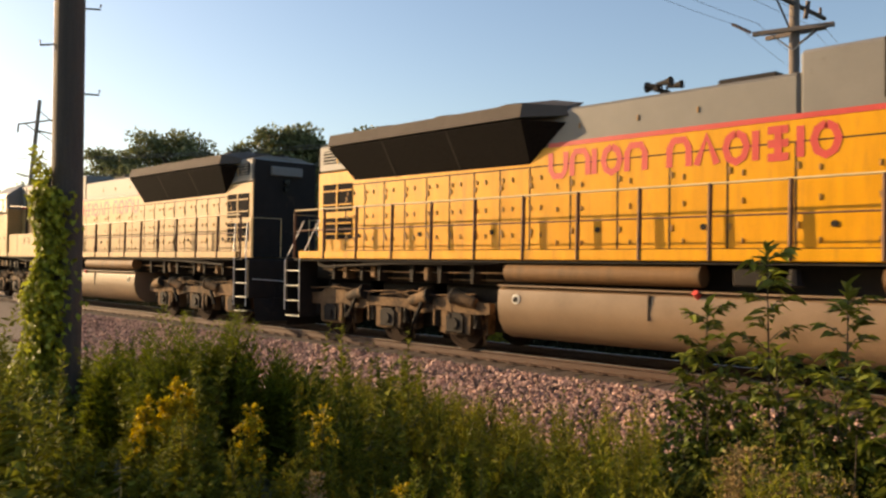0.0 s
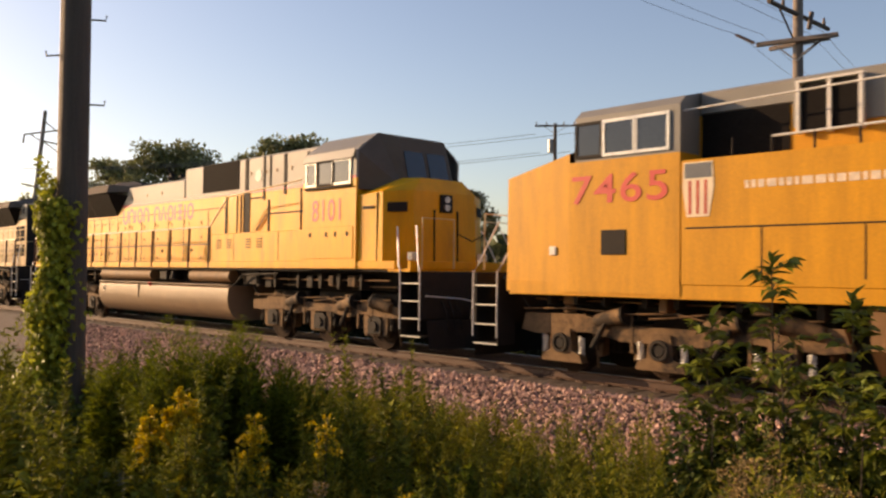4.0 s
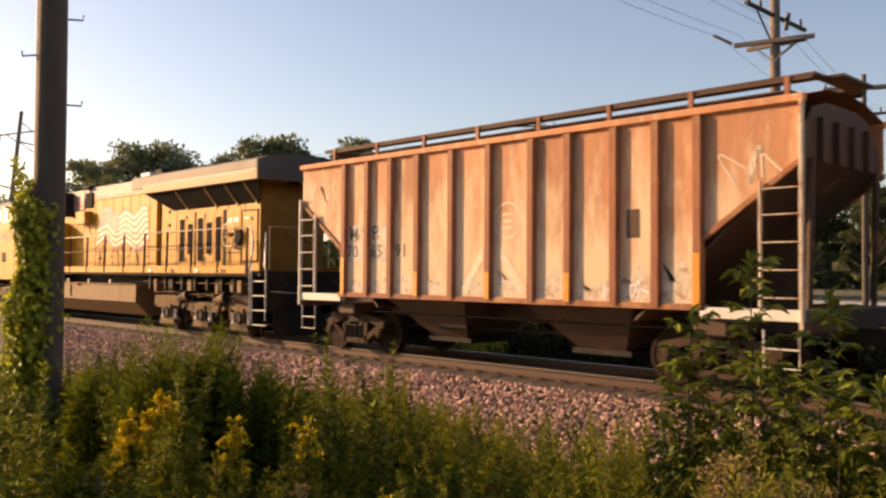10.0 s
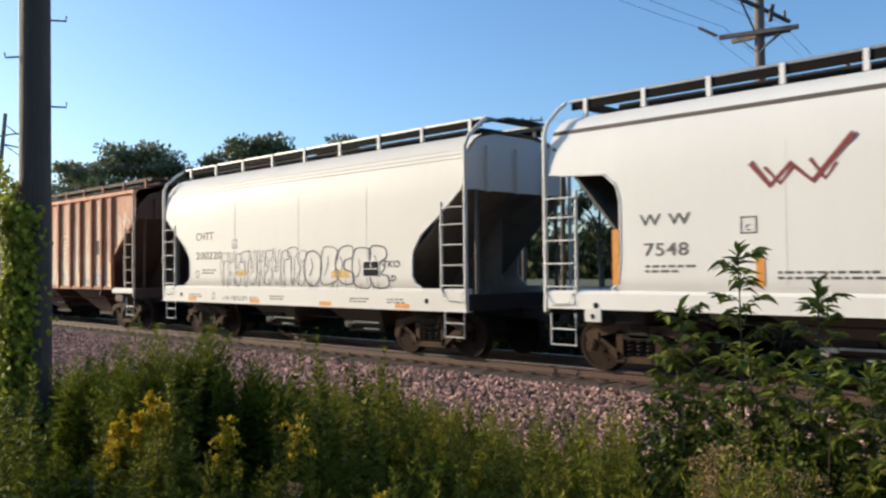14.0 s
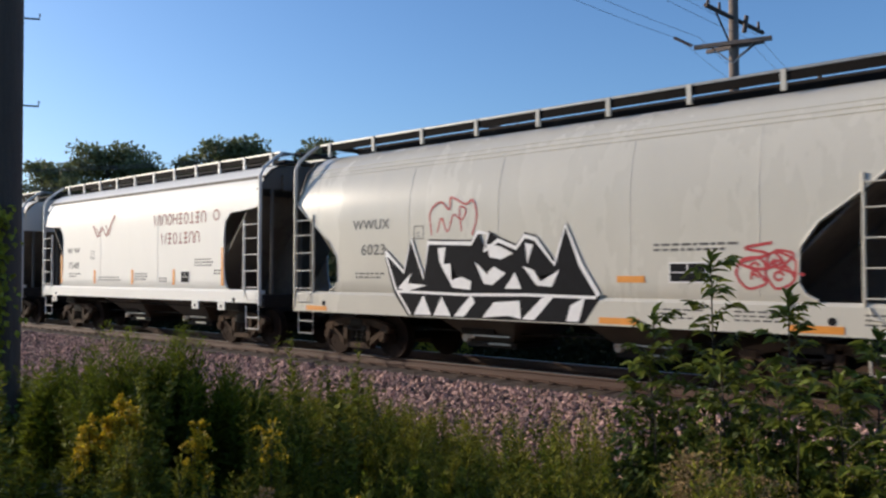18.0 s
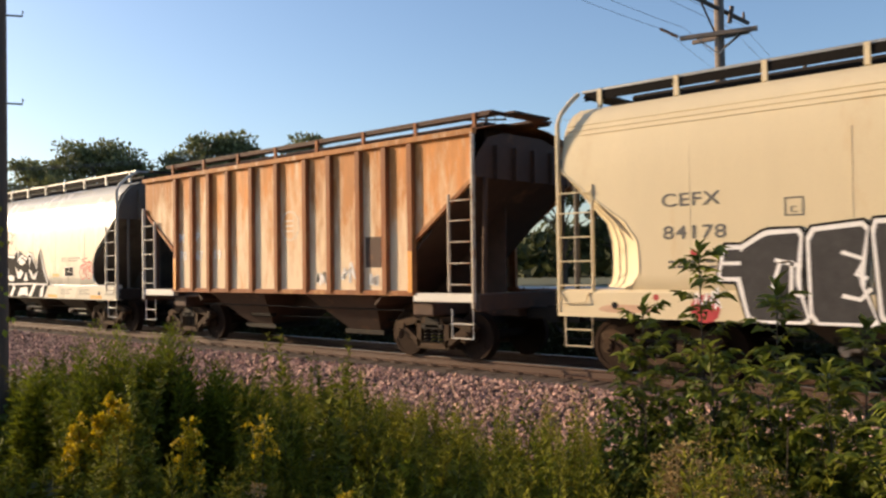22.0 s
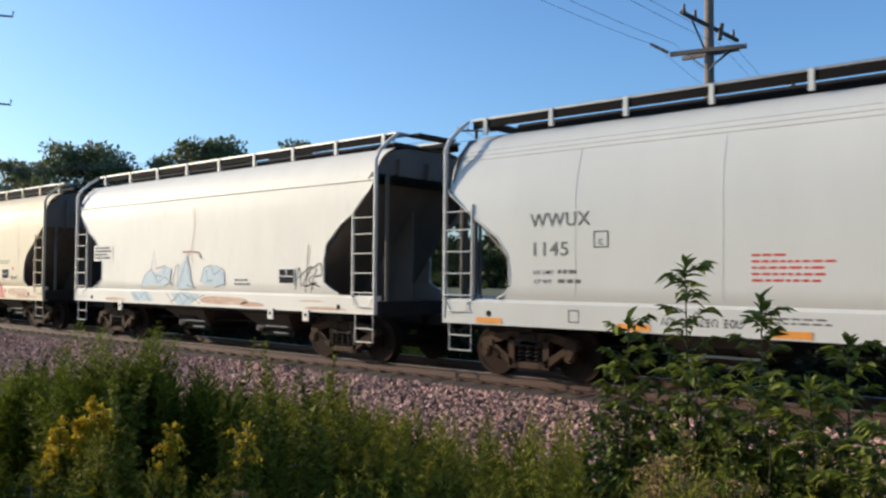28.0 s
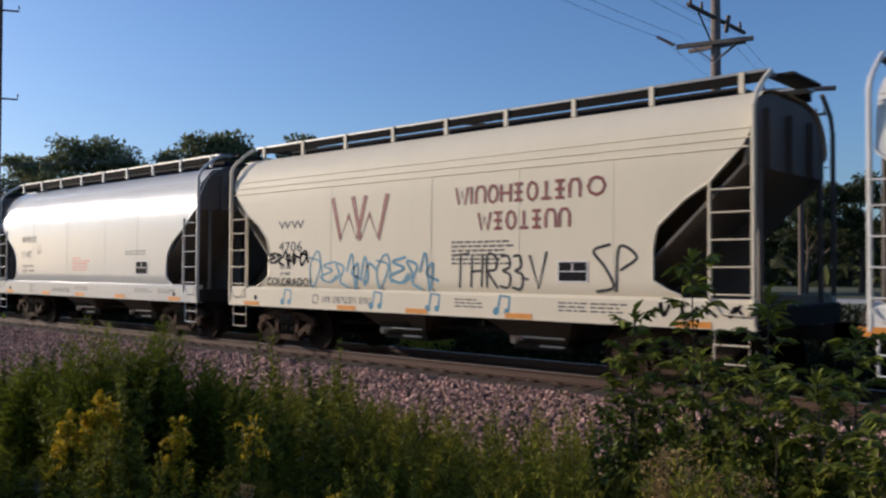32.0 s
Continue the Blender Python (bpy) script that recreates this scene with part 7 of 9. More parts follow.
    shapes = (((75.46, 1.46), (75.84, 1.76), (75.72, 1.56), (76.23, 1.52), (75.7, 1.40)), ((76.59, 1.90), (76.84, 1.92), (76.87, 1.62), (77.11, 1.68), (77.35, 1.60), (77.31, 1.45), (76.9, 1.48)),
              ((77.43, 1.94), (77.70, 1.74), (77.86, 1.86), (78.13, 1.74), (77.83, 1.54), (77.64, 1.56)), ((78.50, 1.86), (78.73, 1.80), (78.87, 1.60), (79.25, 1.80), (79.10, 1.52), (78.79, 1.54)),
              ((77.70, 2.26), (78.02, 2.20), (78.30, 2.08), (78.02, 1.98), (77.77, 2.02)), ((78.33, 1.76), (78.47, 1.48), (78.11, 1.48)), ((76.52, 2.20), (76.72, 2.22), (76.66, 1.86), (76.56, 1.95)), ((78.55, 2.25), (78.72, 2.22), (78.60, 1.90)),
              ((75.90, 0.97), (76.15, 1.34), (76.35, 0.97)), ((76.41, 0.97), (76.62, 1.32), (76.85, 0.97)), ((76.92, 0.97), (77.34, 1.36), (77.43, 1.23), (77.17, 0.97)),
              ((77.60, 0.97), (77.86, 1.24), (78.43, 1.28), (78.46, 0.97), (78.19, 1.02)), ((78.48, 0.97), (78.90, 1.34), (79.15, 1.37), (78.74, 0.97)), ((79.38, 0.97), (79.47, 1.23), (79.75, 1.36), (79.62, 0.97)))
    for i, o in enumerate(shapes):
        fill(hopper_d, [(x - c, z) for x, z in o], OVER - 0.0045 - 0.0003 * i, WHITE_PAINT)
    part("graffiti_stroke", Geo().stroke(curve_points([(76.35 - c, 2.45), (76.31 - c, 2.87), (76.57 - c, 3.05), (76.80 - c, 2.90), (76.84 - c, 3.12), (77.19 - c, 2.98), (77.36 - c, 3.04), (77.46 - c, 2.75), (77.35 - c, 2.42)]), 0.035, SKIN - 0.002), RED_PAINT, hopper_d)
    part("graffiti_stroke", Geo().stroke(curve_points([(76.5 - c, 2.5), (76.6 - c, 2.75), (76.75 - c, 2.5), (76.9 - c, 2.8), (77.1 - c, 2.7), (77.2 - c, 2.88), (77.05 - c, 2.92), (77.1 - c, 2.5)]), 0.03, SKIN - 0.003), RED_PAINT, hopper_d)
    bubble(hopper_d, 82.25 - c, 83.05 - c, 1.50, 2.05, SKIN - 0.002, RED_PAINT, 2, 0.035, 45)
    tag(hopper_d, 82.3 - c, 83.1 - c, 1.75, 2.15, SKIN - 0.006, RED_PAINT, 2, 0.035, 46)
    plate(hopper_d, 81.22 - c, 1.62, SKIN, 0.55, 0.26)
    marks_block(hopper_d, 80.95 - c, 2.14, SKIN, 1.35, 2, STENCIL, 46)
    reflectors(hopper_d, (72.95 - c, 80.35 - c, 83.3 - c), OVER, 0.96, ORANGE, 0.7, 0.10)
    for x in (80.95, 82.2, 83.9):
        marks_block(hopper_d, x - c, 1.20, OVER, 0.7, 3, STENCIL, int(x), 0.025, 0.06)
    part("reflector", Geo().box(80.32 - c, 80.80 - c, SKIN - 0.005, SKIN, 1.60, 1.70), ORANGE, hopper_d)
    # second rusty car
    c = 91.81
    for x, t in ((87.70, "M"), (88.50, "P")):
        letters("reporting_mark", t, x - c, 2.45, -1.506, 0.33, WHITE_PAINT, hopper_e)
    for x, t in ((87.72, "70"), (88.48, "67"), (89.28, "19")):
        letters("car_number", t, x - c, 2.0, -1.506, 0.32, WHITE_PAINT, hopper_e)
    part("round_sign", Geo().ring(92.3 - c, 2.68, 0.33, 0.035, -1.506, -1.503, 28), FADED, hopper_e)
    for z in (2.57, 2.68, 2.79):
        part("sign_bar", Geo().box(92.16 - c, 92.44 - c, -1.506, -1.503, z - 0.02, z + 0.02), FADED, hopper_e)
    for u, w, h in ((93.35, 0.5, 0.36), (94.2, 0.52, 0.6), (95.0, 0.25, 0.3)):
        scribble(hopper_e, u - c - w / 2, u - c + w / 2, 1.35, 1.35 + h, -1.508, WHITE_PAINT, 2, 0.05, int(u * 3), 5)
    fill(hopper_e, [(94.75 - c, 1.75), (95.2 - c, 1.75), (95.2 - c, 2.35), (94.75 - c, 2.35)], -1.505, RUST_DARK, "dark_panel")
    # tan car with block letters
    c = 105.35
    letters("reporting_mark", "CEFX", 101.3 - c, 2.57, SKIN, 0.27, STENCIL, hopper_f, 0.90)
    letters("car_number", "84178", 101.32 - c, 2.10, SKIN, 0.27, STENCIL, hopper_f, 0.96)
    boxed_mark(hopper_f, 103.10 - c, 2.35, SKIN, 0.25, "C", STENCIL)
    marks_block(hopper_f, 101.4 - c, 1.75, SKIN, 0.8, 2, STENCIL, 51)
    blot(hopper_f, 101.95 - c, 1.10, 0.22, OVER - 0.001, RED_PAINT, 52, "graffiti_fill")
    fill(hopper_f, [(106.9 - c, 0.96), (108.45 - c, 0.96), (108.2 - c, 1.30), (107.9 - c, 1.48), (107.45 - c, 1.50), (107.1 - c, 1.35)], OVER - 0.001, RED_PAINT)
    scribble(hopper_f, 101.7 - c, 102.25 - c, 1.05, 1.42, OVER - 0.003, WHITE_PAINT, 2, 0.03, 53, 5)
    scribble(hopper_f, 107.25 - c, 107.95 - c, 0.98, 1.12, OVER - 0.003, WHITE_PAINT, 3, 0.025, 54, 4)
    blocks = [((102.62, 0.97), (103.38, 0.97), (103.22, 1.5), (103.30, 2.12), (102.85, 2.10), (102.5, 1.9), (102.48, 1.6)), ((103.45, 0.97), (104.22, 0.97), (104.0, 1.5), (104.12, 2.18), (103.42, 2.12)),
              ((104.3, 0.97), (105.02, 0.97), (105.0, 1.5), (104.72, 1.5), (104.62, 2.2), (104.2, 2.2)), ((105.1, 0.97), (105.9, 0.97), (105.98, 1.6), (105.85, 2.22), (105.45, 2.26), (105.22, 1.9)), ((105.95, 0.97), (106.85, 0.97), (106.88, 2.22), (106.1, 2.22))]
    foot = lambda o: [(x, max(z, 0.925)) for x, z in o]
    side_l = ((102.2, 1.55), (102.5, 1.55), (102.5, 1.92), (102.28, 1.92))
    side_r = ((106.92, 1.45), (107.35, 1.45), (107.35, 1.92), (106.92, 1.92))
    for i, b in enumerate(blocks + [side_l, side_r]):
        o = [(x - c, z) for x, z in b]
        o = soften(o, 1, 0.10)
        fill(hopper_f, foot(grow(o, 0.115)), OVER - 0.002, BLACK_PAINT)
        fill(hopper_f, foot(grow(o, 0.075)), OVER - 0.004 - 0.0002 * i, WHITE_PAINT)
        fill(hopper_f, foot(grow(o, 0.005)), OVER - 0.006 - 0.0002 * i, GREY_PAINT)
        x0, x1, z0, z1 = min(p[0] for p in o), max(p[0] for p in o), min(p[1] for p in o), max(p[1] for p in o)
        w, h = x1 - x0, z1 - z0
        inner = ((((0.55, 0.70), (0.95, 0.62)), ((0.5, 0.36), (0.62, 0.66), (0.8, 0.68), (0.78, 0.3), (0.98, 0.28))), (((0.5, 0.74), (0.85, 0.66), (0.72, 0.5), (0.9, 0.46)), ((0.5, 0.28), (0.78, 0.24), (0.95, 0.36))), (((0.62, 0.40), (0.75, 0.28), (1.0, 0.42)),),
                 (((0.35, 0.52), (0.5, 0.70), (0.68, 0.52), (0.35, 0.52)), ((0.5, 0.18), (0.5, 0.38), (0.8, 0.34), (0.85, 0.05))), (((0.42, 0.68), (0.75, 0.70), (0.7, 0.50), (0.45, 0.48)), ((0.35, 0.30), (0.72, 0.34), (0.6, 0.2), (0.9, 0.16))))
        if i < 5:
            for path in inner[i]:
                part("graffiti_stroke", Geo().stroke([(x0 + a * w, z0 + b * h) for a, b in path], 0.055, OVER - 0.009), WHITE_PAINT, hopper_f)
        else:
            part("graffiti_stroke", Geo().stroke([(x0, z0 + 0.5 * h), (x1, z0 + 0.5 * h)], 0.05, OVER - 0.009), WHITE_PAINT, hopper_f)
    for i, (x, z, r) in enumerate(((101.8, 1.88, 0.06), (101.2, 1.25, 0.05), (104.75, 2.1, 0.05), (104.9, 1.95, 0.11), (107.65, 1.95, 0.05), (107.62, 1.80, 0.04), (108.25, 1.62, 0.10), (108.4, 1.2, 0.06), (109.0, 1.22, 0.06), (108.95, 1.92, 0.06), (107.6, 1.3, 0.07))):
        blot(hopper_f, x - c, z, r, OVER if z < 1.4 else SKIN - 0.002, RED_PAINT, 60 + i)
    plate(hopper_f, 108.1 - c, 1.60, SKIN, 0.52, 0.30)
    for a, b, z0, z1 in ((108.6, 110.2, 1.05, 1.30), (109.2, 110.9, 0.98, 1.10), (100.2, 101.3, 1.0, 1.14)):
        fill(hopper_f, soften([(a - c, z0), (b - c, z0 + 0.02), (b - c - 0.1, z1 - 0.03), ((a + b) / 2 - c, z1), (a - c + 0.05, z1 - 0.02)], 2), OVER - 0.0006, RUST_WASH, "rust_stain")
    marks_block(hopper_f, 107.52 - c, 2.16, SKIN, 1.2, 2, STENCIL, 71)
    scribble(hopper_f, 108.75 - c, 109.3 - c, 1.55, 1.75, SKIN - 0.002, GREY_PAINT, 4, 0.025, 72, 4)
    # cream car, faded blue
    c = 119.67
    fill(hopper_g, [(114.5 - c, 2.12), (115.55 - c, 2.12), (115.55 - c, 2.55), (114.5 - c, 2.55)], SKIN, OFFWHITE, "number_patch")
    marks_block(hopper_g, 114.58 - c, 2.45, SKIN - 0.004, 0.9, 4, GREY_PAINT, 81, 0.05, 0.09)
    blue = (((117.13, 1.42), (117.26, 1.72), (117.6, 1.86), (117.94, 1.80), (118.3, 1.97), (118.58, 1.88), (118.5, 1.55), (118.17, 1.46), (117.6, 1.50)), ((118.85, 1.40), (119.0, 1.95), (119.26, 2.23), (119.45, 1.85), (119.55, 1.42)),
            ((119.9, 1.58), (120.05, 1.90), (120.3, 1.97), (120.52, 1.98), (120.9, 1.82), (120.88, 1.50), (120.1, 1.50)), ((118.6, 1.30), (118.9, 1.02), (119.5, 1.02), (119.9, 1.28), (119.3, 1.33)), ((116.6, 1.30), (117.5, 1.32), (117.8, 1.08), (116.8, 1.06)))
    for i, o in enumerate(blue):
        fill(hopper_g, [(x - c, z) for x, z in o], (SKIN if i < 3 else OVER) - 0.002 - 0.0003 * i, PALE_BLUE)
    spray = (((117.13, 1.42), (117.3, 1.74), (117.62, 1.88), (117.75, 2.36), (117.85, 1.90), (118.3, 1.98), (118.15, 1.70), (117.8, 1.74)), ((117.62, 1.88), (117.95, 1.55), (118.3, 1.70), (118.62, 1.50)), ((118.62, 1.48), (118.78, 1.95), (118.92, 2.02), (118.85, 1.44)),
             ((119.4, 2.30), (119.10, 1.80), (118.9, 1.42)), ((119.26, 2.23), (119.45, 1.62), (119.7, 1.42), (119.3, 1.50)), ((119.9, 1.58), (120.05, 1.92), (120.36, 1.98), (120.45, 1.74), (120.8, 1.90), (120.95, 1.55), (120.5, 1.46)), ((120.15, 1.86), (120.2, 1.60), (120.4, 1.62)))
    for i, line in enumerate(spray):
        part("graffiti_stroke", Geo().stroke([(x - c, z) for x, z in line], 0.026, SKIN - 0.004 - 0.0003 * i), NAVY_PAINT, hopper_g)
    low = (((116.7, 1.28), (117.0, 1.10), (117.35, 1.30), (117.6, 1.06)), ((118.4, 1.30), (118.7, 1.05), (118.95, 1.28), (119.15, 1.02), (119.5, 1.25), (119.9, 1.06)), ((118.6, 1.05), (119.05, 1.32), (119.6, 1.12), (120.1, 1.28)))
    for i, line in enumerate(low):
        part("graffiti_stroke", Geo().stroke([(x - c, z) for x, z in line], 0.018, OVER - 0.004 - 0.0003 * i), WORN_LINE, hopper_g)
    part("graffiti_stroke", Geo().stroke([(119.1 - c, 2.30), (119.5 - c, 2.31), (119.8 - c, 2.28), (119.9 - c, 2.14)], 0.045, SKIN - 0.003), MAROON, hopper_g)
    quick = (((123.50, 1.45), (123.62, 1.92), (123.70, 1.50)), ((123.92, 2.38), (123.84, 1.40)), ((123.6, 1.70), (124.05, 1.95), (123.75, 1.55), (124.2, 1.60)), ((124.05, 1.88), (124.3, 2.0), (124.35, 1.78), (124.15, 1.74), (124.2, 1.90)), ((124.02, 1.40), (124.1, 1.75), (123.95, 1.62), (124.3, 1.52)))
    for i, line in enumerate(quick):
        part("graffiti_stroke", Geo().stroke(curve_points([(x - c, z) for x, z in line], 4), 0.022, SKIN - 0.004 - 0.0003 * i), BLACK_PAINT, hopper_g)
    marks_block(hopper_g, 121.3 - c, 1.62, SKIN, 0.5, 2, WORN_LINE, 84, 0.04, 0.09)
    plate(hopper_g, 122.95 - c, 1.58, SKIN, 0.5, 0.30)
    for a, b, z0, z1 in ((119.9, 121.9, 1.06, 1.26), (121.5, 122.5, 1.04, 1.16), (115.2, 116.4, 1.04, 1.14), (123.6, 124.6, 1.20, 1.25), (123.8, 125.2, 1.04, 1.12)):
        fill(hopper_g, soften([(a - c, z0), (b - c, z0 + 0.02), (b - c - 0.1, z1 - 0.03), ((a + b) / 2 - c, z1), (a - c + 0.05, z1 - 0.02)], 2), OVER - 0.001, RUST_WASH, "rust_stain")
    part("bulge_seam", Geo().stroke(curve_points([(119.55 - c, 2.0), (119.45 - c, 2.4), (119.6 - c, 2.9), (119.5 - c, 3.4)]), 0.03, SKIN), FADED, hopper_g)
    for x in (116.1, 122.7, 123.9):
        p = part("sill_box", Geo().box(x - c - 0.1, x - c + 0.1, OVER - 0.03, OVER, 0.80, 1.05, 0.01), GREYED_CREAM, hopper_g)
        part("box_hole", Geo().disc(x - c, 0.93, 0.04, OVER - 0.034, OVER - 0.03, 10), DARK, p)
    # clean pale grey car
    c = 133.87
    letters("reporting_mark", "WWUX", 129.6 - c, 2.56, SKIN, 0.31, STENCIL, hopper_h, 1.14)
    letters("car_number", "1145", 129.6 - c, 2.09, SKIN, 0.31, STENCIL, hopper_h, 0.66)
    boxed_mark(hopper_h, 130.8 - c, 2.20, SKIN, 0.26, "C", STENCIL)
    letters("load_stencil", "LD LMT", 129.66 - c, 1.79, SKIN, 0.095, STENCIL, hopper_h, 0.40)
    letters("load_stencil", "LT WT", 129.68 - c, 1.64, SKIN, 0.095, STENCIL, hopper_h, 0.34)
    marks_block(hopper_h, 130.14 - c, 1.80, SKIN, 0.4, 2, STENCIL, 91, 0.06, 0.15)
    for i in range(5):
        marks_block(hopper_h, 133.28 - c, 2.04 - 0.085 * i, SKIN, 1.1 if i else 0.5, 1, RED, 92 + i, 0.032)
    plate(hopper_h, 137.04 - c, 1.62, SKIN, 0.58, 0.32)
    marks_block(hopper_h, 136.45 - c, 2.20, SKIN, 1.1, 2, STENCIL, 98)
    boxed_mark(hopper_h, 130.35 - c, 1.03, OVER, 0.2, "", STENCIL)
    sign_row(hopper_h, 131.95 - c, 133.15 - c, 1.06, 1.17, OVER, -1, STENCIL, ("tent", "cap", "bar", None, "ring", "step", "cap", "foot", "step", "cap", None, "step", "ring", "gate"), 0.022)
    reflectors(hopper_h, (128.75 - c, 131.5 - c, 133.8 - c, 136.2 - c, 139.0 - c), OVER, 0.955, ORANGE, 0.55, 0.10)
    for x in (133.5, 137.0, 138.2):
        marks_block(hopper_h, x - c, 1.20, OVER, 0.8, 2, STENCIL, int(x), 0.025, 0.06)
    # cream car, maroon lettering, blue notes
    c = 147.6
    zigzag_logo(hopper_i, 145.05 - c, 146.65 - c, 2.34, 3.20, SKIN - 0.002, MAROON)
    sign_row(hopper_i, 148.4 - c, 151.0 - c, 2.90, 3.20, SKIN - 0.001, -1, MAROON, ("waves", "bar", "cap", "ring", "rungs", "step", "ring", "foot", "step", "cap"), 0.052)
    sign_row(hopper_i, 151.15 - c, 151.45 - c, 2.92, 3.20, SKIN - 0.001, -1, MAROON, ("ring",), 0.052)
    sign_row(hopper_i, 148.92 - c, 150.8 - c, 2.44, 2.74, SKIN - 0.001, -1, MAROON, ("waves", "step", "ring", "foot", "step", "cap", "cap"), 0.052)
    letters("reporting_mark", "WW", 143.26 - c, 2.62, SKIN, 0.24, STENCIL, hopper_i, 0.88)
    letters("car_number", "4706", 143.26 - c, 2.13, SKIN, 0.30, STENCIL, hopper_i, 0.80)
    letters("load_stencil", "LD LMT", 143.3 - c, 1.76, SKIN, 0.095, STENCIL, hopper_i, 0.40)
    letters("load_stencil", "LT WT", 143.32 - c, 1.62, SKIN, 0.095, STENCIL, hopper_i, 0.34)
    tag(hopper_i, 142.9 - c, 144.25 - c, 1.86, 2.12, SKIN - 0.003, BLACK_PAINT, 5, 0.05, 101)
    letters("graffiti_letters", "COLORADO!", 142.85 - c, 1.40, SKIN - 0.003, 0.24, BLACK_PAINT, hopper_i, 1.5)
    tag(hopper_i, 144.3 - c, 147.95 - c, 1.44, 1.98, SKIN - 0.002, BLUE_PAINT, 9, 0.046, 103)
    sprayed = (((148.32, 2.0), (148.72, 2.04)), ((148.52, 2.02), (148.5, 1.44)), ((148.78, 2.0), (148.76, 1.45)), ((148.76, 1.72), (149.0, 1.74)), ((149.02, 2.02), (149.0, 1.46)),
               ((149.12, 1.45), (149.12, 2.0), (149.32, 1.96), (149.3, 1.76), (149.14, 1.72), (149.36, 1.44)), ((149.42, 1.98), (149.58, 1.98), (149.6, 1.8), (149.46, 1.74), (149.62, 1.66), (149.58, 1.46), (149.4, 1.48)),
               ((149.68, 1.98), (149.82, 1.98), (149.84, 1.8), (149.72, 1.74), (149.88, 1.66), (149.84, 1.44), (149.66, 1.46)))
    for i, line in enumerate(sprayed):
        part("graffiti_stroke", Geo().stroke(curve_points([(x - c, z) for x, z in line], 4), 0.042, SKIN - 0.003 - 0.0004 * i), GREY_PAINT, hopper_i)
    part("graffiti_stroke", Geo().stroke([(149.85 - c, 1.62), (150.0 - c, 1.60)], 0.05, SKIN - 0.003), WORN_LINE, hopper_i)
    part("graffiti_stroke", Geo().stroke([(150.02 - c, 2.0), (150.2 - c, 1.45), (150.36 - c, 2.05)], 0.045, SKIN - 0.004), GREY_PAINT, hopper_i)
    part("graffiti_stroke", Geo().stroke(curve_points([(151.55 - c, 2.15), (151.25 - c, 2.05), (151.45 - c, 1.8), (151.6 - c, 1.5), (151.3 - c, 1.42)]), 0.045, SKIN - 0.004), GREY_PAINT, hopper_i)
    part("graffiti_stroke", Geo().stroke(curve_points([(151.65 - c, 1.42), (151.7 - c, 2.1), (152.0 - c, 1.95), (151.72 - c, 1.75)]), 0.045, SKIN - 0.005), GREY_PAINT, hopper_i)
    plate(hopper_i, 150.6 - c, 1.58, SKIN, 0.52, 0.30)
    marks_block(hopper_i, 148.3 - c, 2.22, SKIN, 1.35, 6, STENCIL, 105, 0.035, 0.075)
    for x in (143.6, 146.4, 147.9, 149.5):
        part("painted_note", Geo().stroke([(x - c - 0.14, 1.04), (x - c - 0.08, 1.32), (x - c + 0.12, 1.30), (x - c + 0.10, 1.06)], 0.05, OVER - 0.002), BLUE_PAINT, hopper_i)
        blot(hopper_i, x - c - 0.17, 1.05, 0.07, OVER - 0.003, BLUE_PAINT, int(x * 7), "painted_note")
        blot(hopper_i, x - c + 0.06, 1.05, 0.06, OVER - 0.003, BLUE_PAINT, int(x * 9), "painted_note")
    boxed_mark(hopper_i, 144.45 - c, 1.05, OVER, 0.18, "", STENCIL)
    sign_row(hopper_i, 144.75 - c, 146.2 - c, 1.08, 1.20, OVER, -1, STENCIL, ("tent", "cap", "bar", None, "ring", "step", "cap", "foot", "step", "cap", None, "step", "ring", "gate"), 0.022)
    reflectors(hopper_i, (142.3 - c, 145.5 - c, 147.45 - c, 149.8 - c, 152.9 - c), OVER, 0.945, ORANGE, 0.55, 0.09)
    for x in (148.4, 150.6, 151.2):
        marks_block(hopper_i, x - c, 1.22, OVER, 0.6, 3, STENCIL, int(x), 0.025, 0.06)
    scribble(hopper_i, 152.4 - c, 153.7 - c, 1.05, 1.35, OVER - 0.004, BLACK_PAINT, 4, 0.05, 106, 4)
    reflectors(hopper_j, [-5.9 + 2.0 * i for i in range(7)], OVER, 0.945, ORANGE, 0.7, 0.12)


def press_paint():
    """Brings the layers of paint down to a thin coat on sides and sills."""
    coats = ("graffiti", "lettering", "logo", "paint", "rust_stain", "reporting", "car_number", "boxed", "number_patch", "load_stencil", "data_stencil", "bulge_seam", "reflector_stripe")
    for car in (hopper_b, hopper_c, hopper_d, hopper_f, hopper_g, hopper_h, hopper_i):
        for ob in car.children:
            if ob.name.startswith(coats):
                if ob.matrix_basis.translation.y < -1.0:
                    ob.matrix_basis.translation.y = -1.6015 if ob.matrix_basis.translation.y > -1.6145 else -1.6165
                    continue
                for v in ob.data.vertices:
                    y = v.co.y
                    ref = -1.6010 if y > -1.6145 else -1.6160
                    v.co.y = ref + (y - ref) * 0.35


marks()
press_paint()


